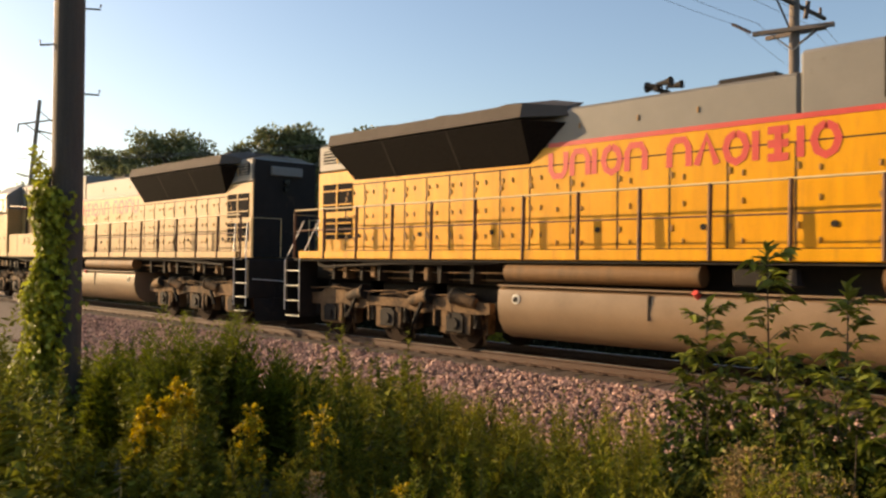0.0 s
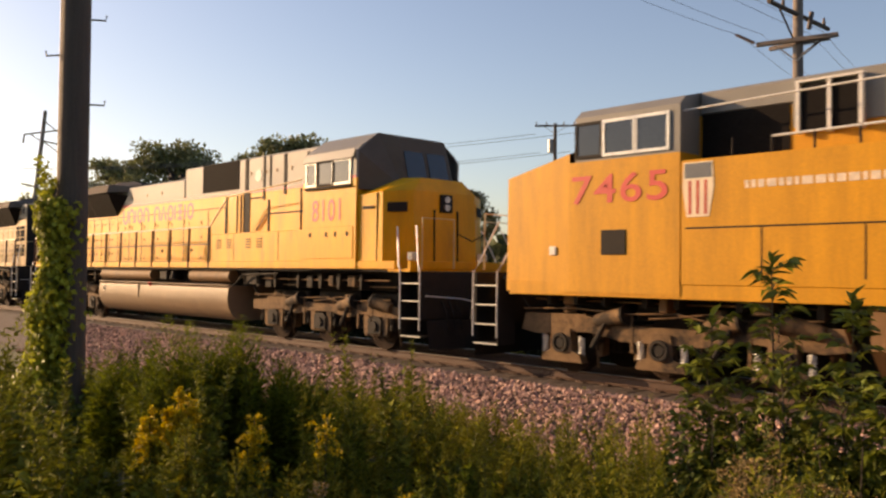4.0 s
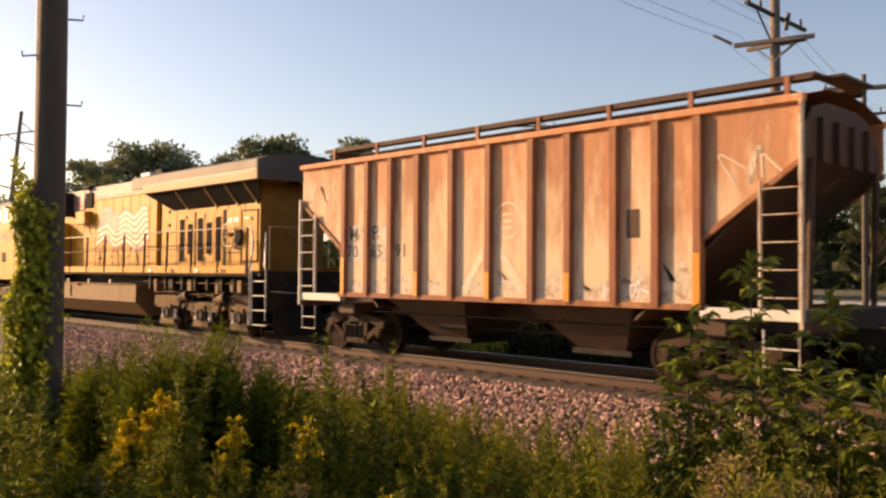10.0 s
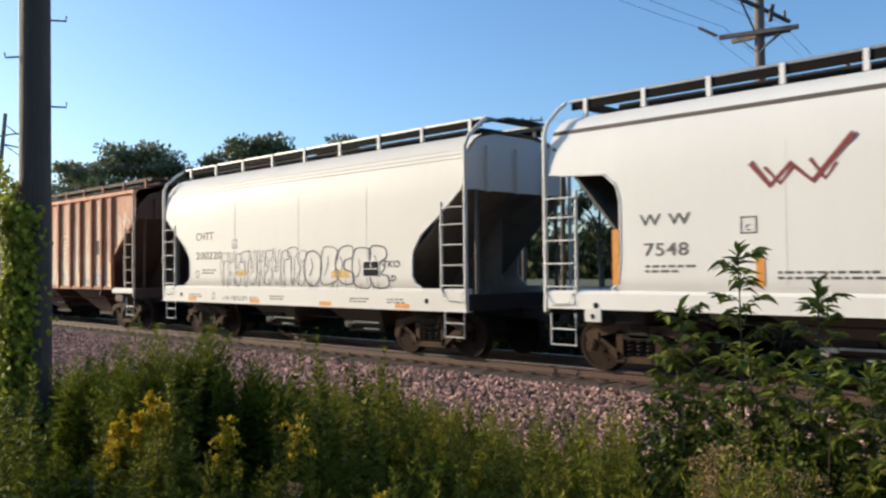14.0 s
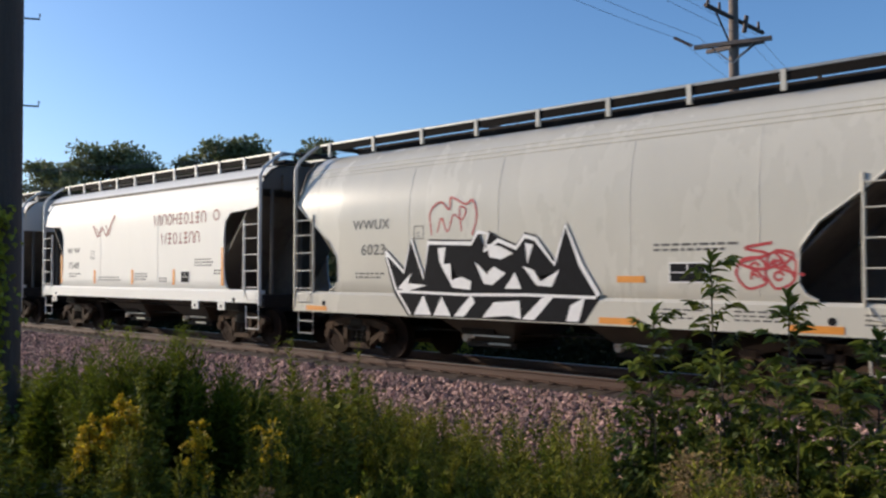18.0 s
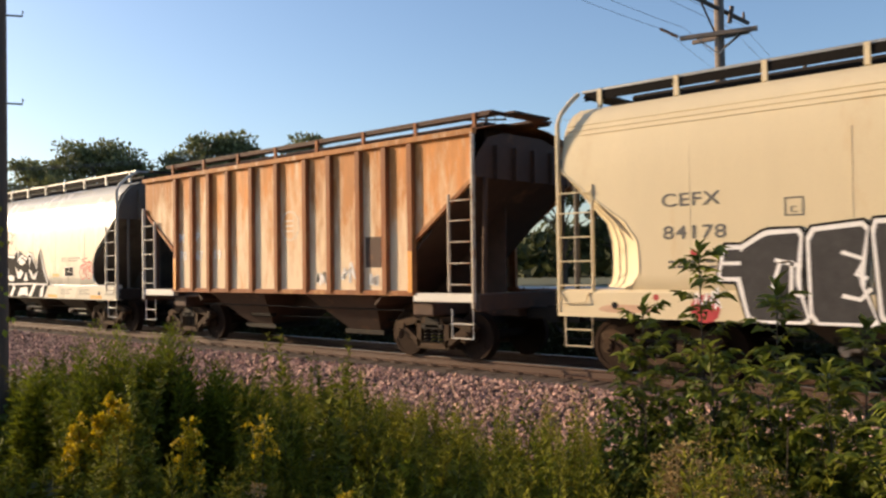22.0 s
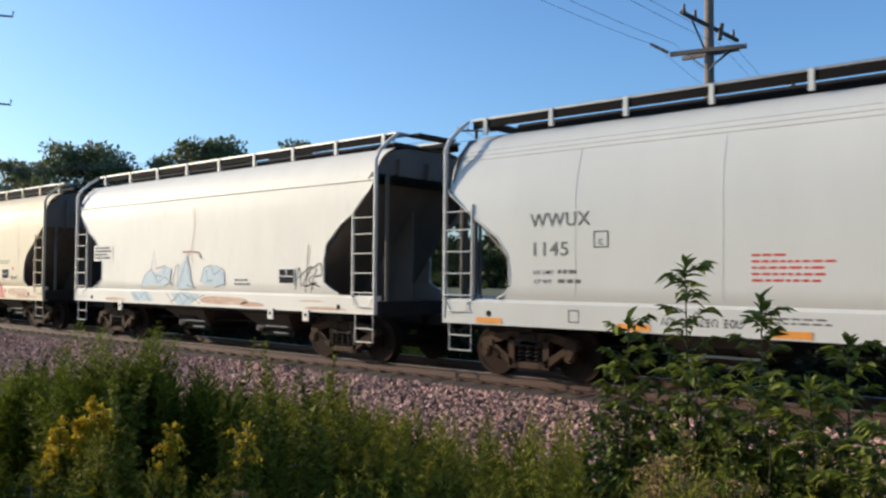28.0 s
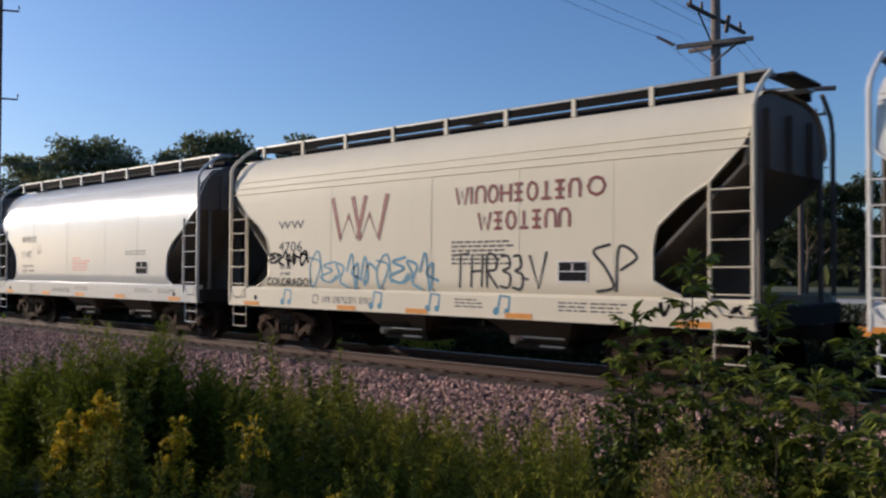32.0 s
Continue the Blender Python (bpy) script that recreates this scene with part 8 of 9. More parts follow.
# ---- poles and wires ----
def utility_pole(x, y, top, r, label, arms=(), wood=None):
    """A tapered wooden pole; arms: height, half length, turn in degrees, pins."""
    p = thing("utility_pole", label, "utility pole", pose(x, y, 0), "utility poles")
    z0 = bed_height(y) - 0.3
    part("pole", Geo().tube([(0, 0, z0 + (top - z0) * i / 8) for i in range(9)], r, 18, r * 0.72), wood or POLE_WOOD, p, smooth=True)
    for z, half, turn, pins in arms:
        g = Geo().box(-half, half, -0.055, 0.055, -0.06, 0.06, 0.01)
        me = g.mesh("crossarm")
        me.materials.append(wood or POLE_WOOD)
        a = share("crossarm", me, p, pose(0, 0, z, 0, 0, turn) @ pose(0, -r - 0.05, 0))
        for k in pins:
            part("insulator", Geo().tube([(k, 0, 0.06), (k, 0, 0.14), (k, 0, 0.16), (k, 0, 0.24), (k, 0, 0.27)], 0.045, 8, 0.03), INSULATOR, a)
        for k in (-1, 1):
            part("arm_brace", Geo().tube([(k * half * 0.55, 0.02, -0.04), (0, 0.06, -0.55)], 0.018, 5), BARE_METAL, a)
    return p


def pole_line():
    near = utility_pole(-9.77, -9.55, 10.5, 0.175, "weathered wooden utility pole with iron steps and climbing vine", ((8.6, 1.2, -15, (-1.1, -0.5, 0.5, 1.1)),))
    right = Vector((0.68, 0.73, 0))
    for z, s in ((3.55, 1), (4.10, -1), (4.50, 1), (5.0, -1), (5.45, 1), (5.95, -1), (6.4, 1), (6.9, -1)):
        a = right * s
        pts = [a * 0.15 + Vector((0, 0, z)), a * 0.33 + Vector((0, 0, z - 0.01)), a * 0.335 + Vector((0, 0, z + 0.045))]
        part("pole_step", Geo().tube(pts, 0.011, 6), BARE_METAL, near)
    part("ground_wire", Geo().tube([right * -0.17 + Vector((0, 0, z)) for z in (0.2, 3, 6, 9)], 0.012, 5), WIRE, near)
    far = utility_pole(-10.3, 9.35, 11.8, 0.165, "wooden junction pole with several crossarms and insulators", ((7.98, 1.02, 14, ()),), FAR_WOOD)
    part("crossarm", Geo().box(-0.9, 0.75, 0.17, 0.27, 7.93, 8.04, 0.01), FAR_WOOD, far)
    # an older arm along the track, its braces and the dead-end insulators
    part("crossarm", Geo().tube([(-0.02, -1.6, 8.72), (0.06, 1.75, 8.66)], 0.06, 6), POLE_WOOD, far)
    for y in (-1.5, -0.85, 0.75, 1.6):
        part("insulator", Geo().tube([(0, y, 8.75), (0, y, 8.84), (0, y, 8.86), (0, y, 8.95)], 0.05, 8, 0.035), INSULATOR, far)
    part("arm_brace", Geo().tube([(-0.04, -0.95, 8.66), (-0.06, -0.16, 8.05)], 0.028, 6), POLE_WOOD, far)
    part("arm_brace", Geo().tube([(0.60, 0.02, 7.92), (0.14, -0.08, 7.58)], 0.035, 6), POLE_WOOD, far)
    part("cutout_switch", Geo().tube([(0.16, 0.3, 8.35), (0.22, 0.34, 8.80)], 0.065, 8), INSULATOR, far)
    for k in range(2):
        pts = [(-1.02 - 0.11 * i, -0.40 - 0.12 * k - 0.05 * i, 8.06 + 0.07 * i) for i in range(5)]
        for p, q in zip(pts, pts[1:]):
            part("insulator", Geo().tube([p, tuple(a + 0.6 * (b - a) for a, b in zip(p, q))], 0.05, 8, 0.03), INSULATOR, far)
    part("sign_plate", Geo().box(-0.1, 0.1, -0.19, -0.17, 4.6, 4.75), BARE_METAL, far)
    third = utility_pole(-15.45, 30.0, 11.4, 0.15, "distant wooden pole with heavy double crossarms", ((9.45, 1.15, 24, (-1.05, -0.7, 0.7, 1.05)),))
    part("crossarm", Geo().tube([(-1.55, -0.95, 10.72), (1.5, 0.55, 10.72)], 0.125, 8), FAR_WOOD, third)
    part("insulator", Geo().tube([(-1.45, -0.9, 10.82), (-1.45, -0.9, 11.0)], 0.06, 8, 0.04), INSULATOR, third)
    part("insulator", Geo().tube([(-1.1, -0.7, 10.6), (-1.1, -0.7, 10.42)], 0.06, 8, 0.04), INSULATOR, third)
    part("pole_bracket", Geo().tube([(0, 0, 8.15), (-0.3, -0.15, 8.2)], 0.05, 6), INSULATOR, third)
    fourth = utility_pole(-38.5, 33.2, 12.2, 0.16, "distant wooden pole with a crossarm and transformer", ((12.0, 1.4, 40, (-1.3, -0.6, 0.6, 1.3)),))
    part("transformer", Geo().tube([(-0.35, 0, 10.2), (-0.35, 0, 11.1)], 0.24, 14), BARE_METAL, fourth)
    tower = thing("utility_pole", "far leaning wooden pole with braced crossarms", "utility pole", pose(-65.7, 7.8, 0), "utility poles")
    at_h = lambda u, z: (0.30 * (u + 0.085 * (z - 9.5)), 0.95 * (u + 0.085 * (z - 9.5)), z)
    part("pole", Geo().tube([at_h(0, -0.6 + 1.38 * i) for i in range(11)], 0.19, 12, 0.13), FAR_WOOD, tower, smooth=True)
    for ua, za, ub, zb, r in ((-1.25, 11.35, 1.05, 11.85, 0.06), (0, 12.45, 1.15, 11.6, 0.04), (-0.75, 11.4, 0, 10.9, 0.04), (0, 11.0, 1.5, 10.75, 0.06), (0.1, 10.95, 1.2, 10.2, 0.04), (-1.0, 7.8, 0, 7.6, 0.06)):
        part("crossarm" if r > 0.05 else "arm_brace", Geo().tube([at_h(ua, za), at_h(ub, zb)], r, 6), FAR_WOOD, tower)
    for u, z in ((-1.2, 11.3), (1.05, 11.8)):
        part("insulator", Geo().tube([at_h(u, z), at_h(u, z - 0.25), at_h(u, z - 0.55)], 0.06, 6), INSULATOR, tower)

    def wire(a, b, sag, r=0.0055):
        a, b = Vector(a), Vector(b)
        pts = [a.lerp(b, i / 16) - Vector((0, 0, 4 * sag * (i / 16) * (1 - i / 16))) for i in range(17)]
        tagged(part("wire", Geo().tube(pts, r, 5), WIRE), "thin dark overhead wire between the poles", "wire", "overhead wires")

    for k in (-1.4, -0.9, 0.8, 0.45):
        top = Vector((-10.3 + 0.97 * k, 9.35 - 0.35 * abs(k), 8.3 if k < 0 else 8.05))
        wire(top, (-9.77 + 1.1 * k, -9.55 - 0.25 * k, 8.86), 0.35)
        wire(top, (-15.45 + 0.9 * k, 30.0 + 0.4 * k, 9.75), 0.3)
    for k, z in ((-1.2, 8.9), (1.2, 8.9), (-0.9, 7.6), (0.9, 7.6)):
        wire((-65.7 + 0.5 * k, 7.8 + 0.87 * k, z), (-38.5 + k, 33.2 + 0.6 * k, z + 2.6), 0.5, 0.016)
    for k in (-1.0, 1.0):
        wire((-38.5 + k, 33.2 + 0.6 * k, 12.2), (-15.45 + 0.9 * k, 30.0 + 0.4 * k, 9.75), 0.5)


pole_line()


# ---- foliage in bulk ----
def leaf_mesh(name, base, way, up, length, width, droop, mat):
    """Many leaves at once: folded diamonds from base along way; arrays of n rows."""
    n = len(base)
    side = np.cross(way, up)
    side /= np.linalg.norm(side, axis=1, keepdims=True) + 1e-9
    nrm = np.cross(side, way)
    L, W = length[:, None], width[:, None]
    mid = base + way * L * 0.45 + nrm * L * 0.06
    tip = base + way * L - nrm * L * droop[:, None]
    v = np.stack([base, mid - side * W / 2 + nrm * W * 0.12, tip, mid + side * W / 2 + nrm * W * 0.12, mid - nrm * W * 0.05], 1).reshape(-1, 3)
    f = (np.array([(0, 1, 4), (1, 2, 4), (2, 3, 4), (3, 0, 4)])[None] + 5 * np.arange(n)[:, None, None]).reshape(-1, 3)
    me = bpy.data.meshes.new(name)
    me.from_pydata(v.tolist(), [], f.tolist())
    me.materials.append(mat)
    return me


def unit(v):
    return v / (np.linalg.norm(v, axis=-1, keepdims=True) + 1e-9)


def blade_mesh(name, base, lean, height, width, mat):
    """Grass blades and stalks: thin bent strips of three lengths."""
    n = len(base)
    side = unit(np.cross(lean, np.array([0, 0, 1.0])) + 1e-6) * width[:, None] / 2
    rows = []
    for u, w in ((0, 1), (0.4, 0.9), (0.75, 0.6), (1, 0.1)):
        c = base + np.stack([lean[:, 0] * height * u**1.8, lean[:, 1] * height * u**1.8, height * (u - 0.18 * u**3)], 1)
        rows += [c - side * w, c + side * w]
    v = np.stack(rows, 1).reshape(-1, 3)
    f = (np.array([(0, 1, 3, 2), (2, 3, 5, 4), (4, 5, 7, 6)])[None] + 8 * np.arange(n)[:, None, None]).reshape(-1, 4)
    me = bpy.data.meshes.new(name)
    me.from_pydata(v.tolist(), [], f.tolist())
    me.materials.append(mat)
    return me


def ground_z(x, y):
    return bed_height(y) - 0.02 + 0.10 * noise.noise((x * 0.35, y * 0.35, 3.1))


def verge(x, y):
    """The weedy strip between the viewer and the stones, with clear ground where the viewer stands."""
    return math.hypot(x, y + 13) > 2.9 and y < -4.6 + 0.45 * noise.noise((x * 0.8, 1.0, 2.0)) - 0.05 * (x + 3) * (x > -3) - 0.03 * min(x + 6, 0)


def shoots(name, label, mat, base, height, lean, leaf, per, seed, low=0.12, slim=0.22, rise=(0.1, 1.3), plume=0.0, flop=0.3, stem=STEM):
    """Upright leafy shoots in bulk: leaves wind round each stem, longest in its middle; plume: how far the top branches out."""
    rng = np.random.default_rng(seed)
    m = len(base)
    k = np.repeat(np.arange(m), per)
    n = len(k)
    u = low + (1 - low) * (np.tile((np.arange(per) + 0.5) / per, m) + rng.normal(0, 0.02, n)).clip(0, 1)
    ang = np.tile(np.arange(per) * 2.39996, m) + k * 1.7 + rng.normal(0, 0.35, n)
    h = height[k] * u
    out = plume * height[k] * np.clip((u - 0.70) / 0.30, 0, 1) * np.clip((1.02 - u) / 0.16, 0, 1) * rng.random(n)
    foot = base[k] + np.stack([lean[k, 0] * h * u + out * np.cos(ang), lean[k, 1] * h * u + out * np.sin(ang), h - 0.35 * out], 1)
    size = leaf[k] * (0.34 + 0.80 * np.sin(np.pi * np.clip(0.18 + 0.80 * u, 0, 1))) * rng.uniform(0.7, 1.25, n)
    way = unit(np.stack([np.cos(ang), np.sin(ang), rng.uniform(*rise, n) * (0.55 + 0.9 * u)], 1))
    up = np.tile(np.array([0, 0, 0.8]), (n, 1)) + rng.normal(0, 0.5, (n, 3))
    tagged(new(name, leaf_mesh(name, foot, way, up, size, size * slim * rng.uniform(0.8, 1.25, n), rng.uniform(0.0, flop, n), mat)), label, "weeds", kind="stuff")
    tagged(new(name + "_stems", blade_mesh(name + "_stems", base, lean, height * 1.15, np.full(m, 0.009), stem)), "upright stems of the verge weeds", "weeds", kind="stuff")


def bearing(x, y):
    """Direction from the clear patch where the viewer stands, in degrees west of north, and the distance."""
    return math.degrees(math.atan2(-x, y + 13)), math.hypot(x, y + 13)


def clump(rng, x, y, ztop, wide, n, drop=0.22):
    """Feet and heights of the shoots in one clump."""
    out = []
    for i in range(n):
        a, r = rng.uniform(0, 2 * math.pi), wide * math.sqrt(rng.random())
        px, py = x + r * math.cos(a), y + r * math.sin(a)
        z = ground_z(px, py)
        out.append((px, py, z, (ztop - z) * (1 - drop * rng.random() - 0.25 * (r / wide) ** 2)))
    return out


def field(rng, n, keep, height):
    """Feet and heights of shoots strewn over part of the verge."""
    out = []
    while len(out) < n:
        x, y = rng.uniform(-17, 2), rng.uniform(-13.6, -4.2)
        b, d = bearing(x, y)
        if verge(x, y) and keep(x, y, b, d):
            out.append((x, y, ground_z(x, y), height(x, y, b, d)))
    return out


def weeds():
    rng = np.random.default_rng(11)

    def grow_rows(rows, name, label, mat, leaf, per, seed, bend=0.10, **more):
        r = np.array(rows)
        m = len(r)
        shoots(name, label, mat, r[:, :3], r[:, 3], rng.normal(0, bend, (m, 2)), rng.uniform(*leaf, m), per, seed, **more)

    patchy = lambda x, y, k, c: noise.noise((x * k, y * k, c))
    # tall feathery clump in the west with a dark hollow before it
    rows = []
    for x, y, z, w, n in ((-6.52, -9.95, 1.30, 0.22, 9), (-6.64, -9.72, 1.38, 0.22, 11), (-6.75, -9.48, 1.46, 0.26, 13), (-6.5, -9.38, 1.44, 0.24, 12), (-6.25, -9.22, 1.34, 0.22, 11), (-7.3, -9.1, 1.26, 0.3, 10), (-5.95, -9.1, 1.12, 0.24, 9), (-7.1, -10.1, 1.12, 0.26, 9), (-5.7, -8.9, 0.98, 0.24, 8)):
        rows += clump(rng, x, y, z, w, n)
    grow_rows(rows, "feathery_weeds", "tall feathery green weeds in a dense clump", FROND, (0.10, 0.15), 300, 1, 0.06, low=0.30, slim=0.17, plume=0.10)
    # single light stalks and the plumed tops round the blooms
    rows = []
    for x, y, z, w, n in ((-5.02, -10.51, 1.17, 0.03, 3), (-4.50, -10.38, 0.72, 0.16, 8), (-4.35, -10.2, 0.66, 0.12, 5), (-5.25, -9.35, 0.92, 0.20, 9), (-5.3, -9.08, 0.78, 0.2, 7), (-4.75, -9.62, 0.70, 0.16, 6), (-4.02, -9.75, 0.62, 0.2, 6)):
        rows += clump(rng, x, y, z, w, n, 0.3)
    grow_rows(rows, "plumed_weeds", "yellow-green plumed weeds beside the goldenrod", LEAF_YG, (0.055, 0.09), 240, 2, 0.05, low=0.05, slim=0.24, plume=0.11)
    # leafy weeds to the west, broad and narrow, with gaps between them
    west = lambda x, y, b, d: 58 - 1.2 * d < b < 76 and 3.4 < d < 13 and patchy(x, y, 1.1, 4.4) > -0.12 and not (51.5 < b < 60.5 and d < 7.0)
    tall = lambda x, y, b, d: (0.68 if d > 8.5 else 1.0) * (0.60 if 50 < b < 71 and d < 6.3 else 1.0) * (0.80 + 0.70 * min(max((d - 3.5) / 3.2, 0), 1)) * (0.72 + 0.5 * rng.random()) * (0.9 + 0.5 * patchy(x, y, 0.8, 2.2))
    grow_rows(field(rng, 400, west, tall), "leafy_weeds", "dense green leafy weeds along the verge", LEAF, (0.07, 0.12), 170, 3, 0.12, slim=0.30, rise=(0.0, 1.0))
    grow_rows(field(rng, 200, west, lambda *a: 0.85 * tall(*a)), "broad_leaved_weeds", "broad-leaved green weeds under the pole", LEAF, (0.09, 0.15), 60, 4, 0.15, slim=0.58, rise=(-0.2, 0.8), flop=0.5)
    # meadow of yellow-green shoots in the middle
    mid = lambda x, y, b, d: 14 < b < 58 and 3.3 < d and not (b > 49 and d < 6.6) and patchy(x, y, 2.1, 8.1) > 0.02 - 0.1 * rng.random()
    low = lambda x, y, b, d: (0.90 + 0.36 * min(max((d - 3.3) / 2.4, 0), 1)) * (0.62 + 0.44 * rng.random()) * (1.0 + 0.45 * patchy(x, y, 1.3, 5.5)) * (1 - 0.24 * max(0, min((b - 31) / 12, 1)))
    grow_rows(field(rng, 720, mid, low), "meadow_shoots", "yellow-green leafy shoots of the meadow", LEAF_YG, (0.055, 0.105), 120, 5, 0.12, slim=0.26, plume=0.05)
    grow_rows(field(rng, 420, mid, lambda *a: 0.86 * low(*a)), "green_shoots", "green leafy shoots among the meadow", FROND, (0.05, 0.10), 110, 6, 0.14, slim=0.25)
    # sparse brown weeds on the lower shoulder
    edge = lambda x, y, b, d: d > 7.2 and y > -7.6 and b > 34 and patchy(x, y, 0.9, 1.4) > 0.0
    grow_rows(field(rng, 150, edge, lambda *a: rng.uniform(0.25, 0.62)), "shoulder_weeds", "sparse brownish weeds at the foot of the ballast", WITHERED, (0.03, 0.06), 60, 7, 0.2, slim=0.25, stem=DRY)
    # fine grass blades between the shoots
    g = np.array(field(rng, 900, mid, low))
    k = np.repeat(np.arange(len(g)), 8)
    base = g[k, :3] + np.concatenate([rng.normal(0, 0.05, (len(k), 2)), np.zeros((len(k), 1))], 1)
    tagged(new("tall_grass", blade_mesh("tall_grass", base, rng.normal(0, 0.3, (len(k), 2)), g[k, 3] * rng.uniform(0.4, 0.95, len(k)), rng.uniform(0.005, 0.010, len(k)), LEAF_YG)), "yellow-green tall grass among the weeds", "grass", kind="stuff")
    # dry seed stalks by the saplings, with fluffy tan heads
    rows = []
    for x, y, z, w, n in ((-2.42, -7.95, 0.84, 0.20, 22), (-2.62, -8.15, 0.80, 0.14, 12), (-2.15, -8.0, 0.74, 0.14, 10), (-2.01, -7.77, 0.82, 0.07, 6), (-4.11, -10.15, 0.62, 0.10, 6)):
        rows += clump(rng, x, y, z, w, n, 0.5)
    r = np.array(rows)
    n, per = len(r), 130
    k = np.repeat(np.arange(n), per)
    lean = rng.normal(0, 0.08, (n, 2))
    u = 1 - 0.5 * rng.random(n * per) ** 1.6
    ang = rng.uniform(0, 2 * np.pi, n * per)
    off = rng.random(n * per) * 0.055 * (1.35 - u) / 0.5
    base = r[k, :3] + np.stack([lean[k, 0] * r[k, 3] * u**1.5 + off * np.cos(ang), lean[k, 1] * r[k, 3] * u**1.5 + off * np.sin(ang), r[k, 3] * u], 1)
    way = unit(np.stack([np.cos(ang), np.sin(ang), rng.uniform(0.0, 1.2, n * per)], 1))
    me = leaf_mesh("dry_stalks", base, way, rng.normal(0, 1, (n * per, 3)), rng.uniform(0.015, 0.04, n * per), rng.uniform(0.010, 0.02, n * per), rng.uniform(0, 0.3, n * per), DRY)
    tagged(new("dry_seed_heads", me), "dry tan seed heads above the grass", "weeds", kind="stuff")
    tagged(new("dry_stalks", blade_mesh("dry_stems", r[:, :3], lean, r[:, 3] * 1.05, np.full(n, 0.008), DRY)), "dry tan stalks among the grass", "weeds", kind="stuff")


def goldenrod(x, y, ztop, seed, wide=0.17, plumes=7, fullness=1.0):
    """A goldenrod plant: stems, narrow leaves and arching yellow sprays."""
    rng = np.random.default_rng(seed)
    z = ground_z(x, y)
    t = thing("goldenrod", "goldenrod in yellow bloom among green weeds", "wildflower", pose(x, y, z), "goldenrods")
    h = ztop - z
    tops = []
    for i in range(plumes):
        d = rng.normal(0, wide * 0.55, 2)
        e = Vector((d[0], d[1], h * (1.0 - 0.20 * rng.random())))
        tops.append(e)
        part("stem", Geo().tube([(0.02 * i, 0, 0), (e.x * 0.4, e.y * 0.4, e.z * 0.5), e], 0.006, 5, 0.003), STEM, t)
    n = 420
    k = rng.integers(0, plumes, n)
    u = rng.uniform(0.10, 0.90, n)
    tp = np.array([tuple(e) for e in tops])
    base = tp[k] * u[:, None]
    a = rng.uniform(0, 2 * np.pi, n)
    way = unit(np.stack([np.cos(a), np.sin(a), rng.uniform(0, 0.8, n)], 1))
    up = np.tile(np.array([0, 0, 1.0]), (n, 1))
    part("foliage", leaf_mesh("foliage", base, way, up, rng.uniform(0.05, 0.11, n), rng.uniform(0.012, 0.022, n), rng.uniform(0, 0.4, n), FROND), FROND, t)
    arms, per = plumes * 11, int(34 * fullness)
    k = np.repeat(rng.integers(0, plumes, arms), per)
    a = np.repeat(rng.uniform(0, 2 * np.pi, arms), per)
    up0 = np.repeat(rng.uniform(-0.20, 0.03, arms), per)
    reach = np.repeat(rng.uniform(0.05, 0.14, arms), per) * (1.1 - 3.2 * (up0 + 0.2))
    n = len(k)
    u = rng.random(n) ** 0.7
    base = tp[k] + np.stack([np.cos(a) * reach * u, np.sin(a) * reach * u, up0 + reach * (0.9 * u - 0.95 * u * u)], 1) + rng.normal(0, 0.007, (n, 3))
    part("bloom", leaf_mesh("bloom", base, unit(rng.normal(0, 1, (n, 3)) + np.array([0, 0, 0.6])), unit(rng.normal(0, 1, (n, 3))), rng.uniform(0.018, 0.034, n), rng.uniform(0.014, 0.024, n), np.zeros(n), GOLD), GOLD, t, "yellow flower sprays")["kind"] = "stuff"


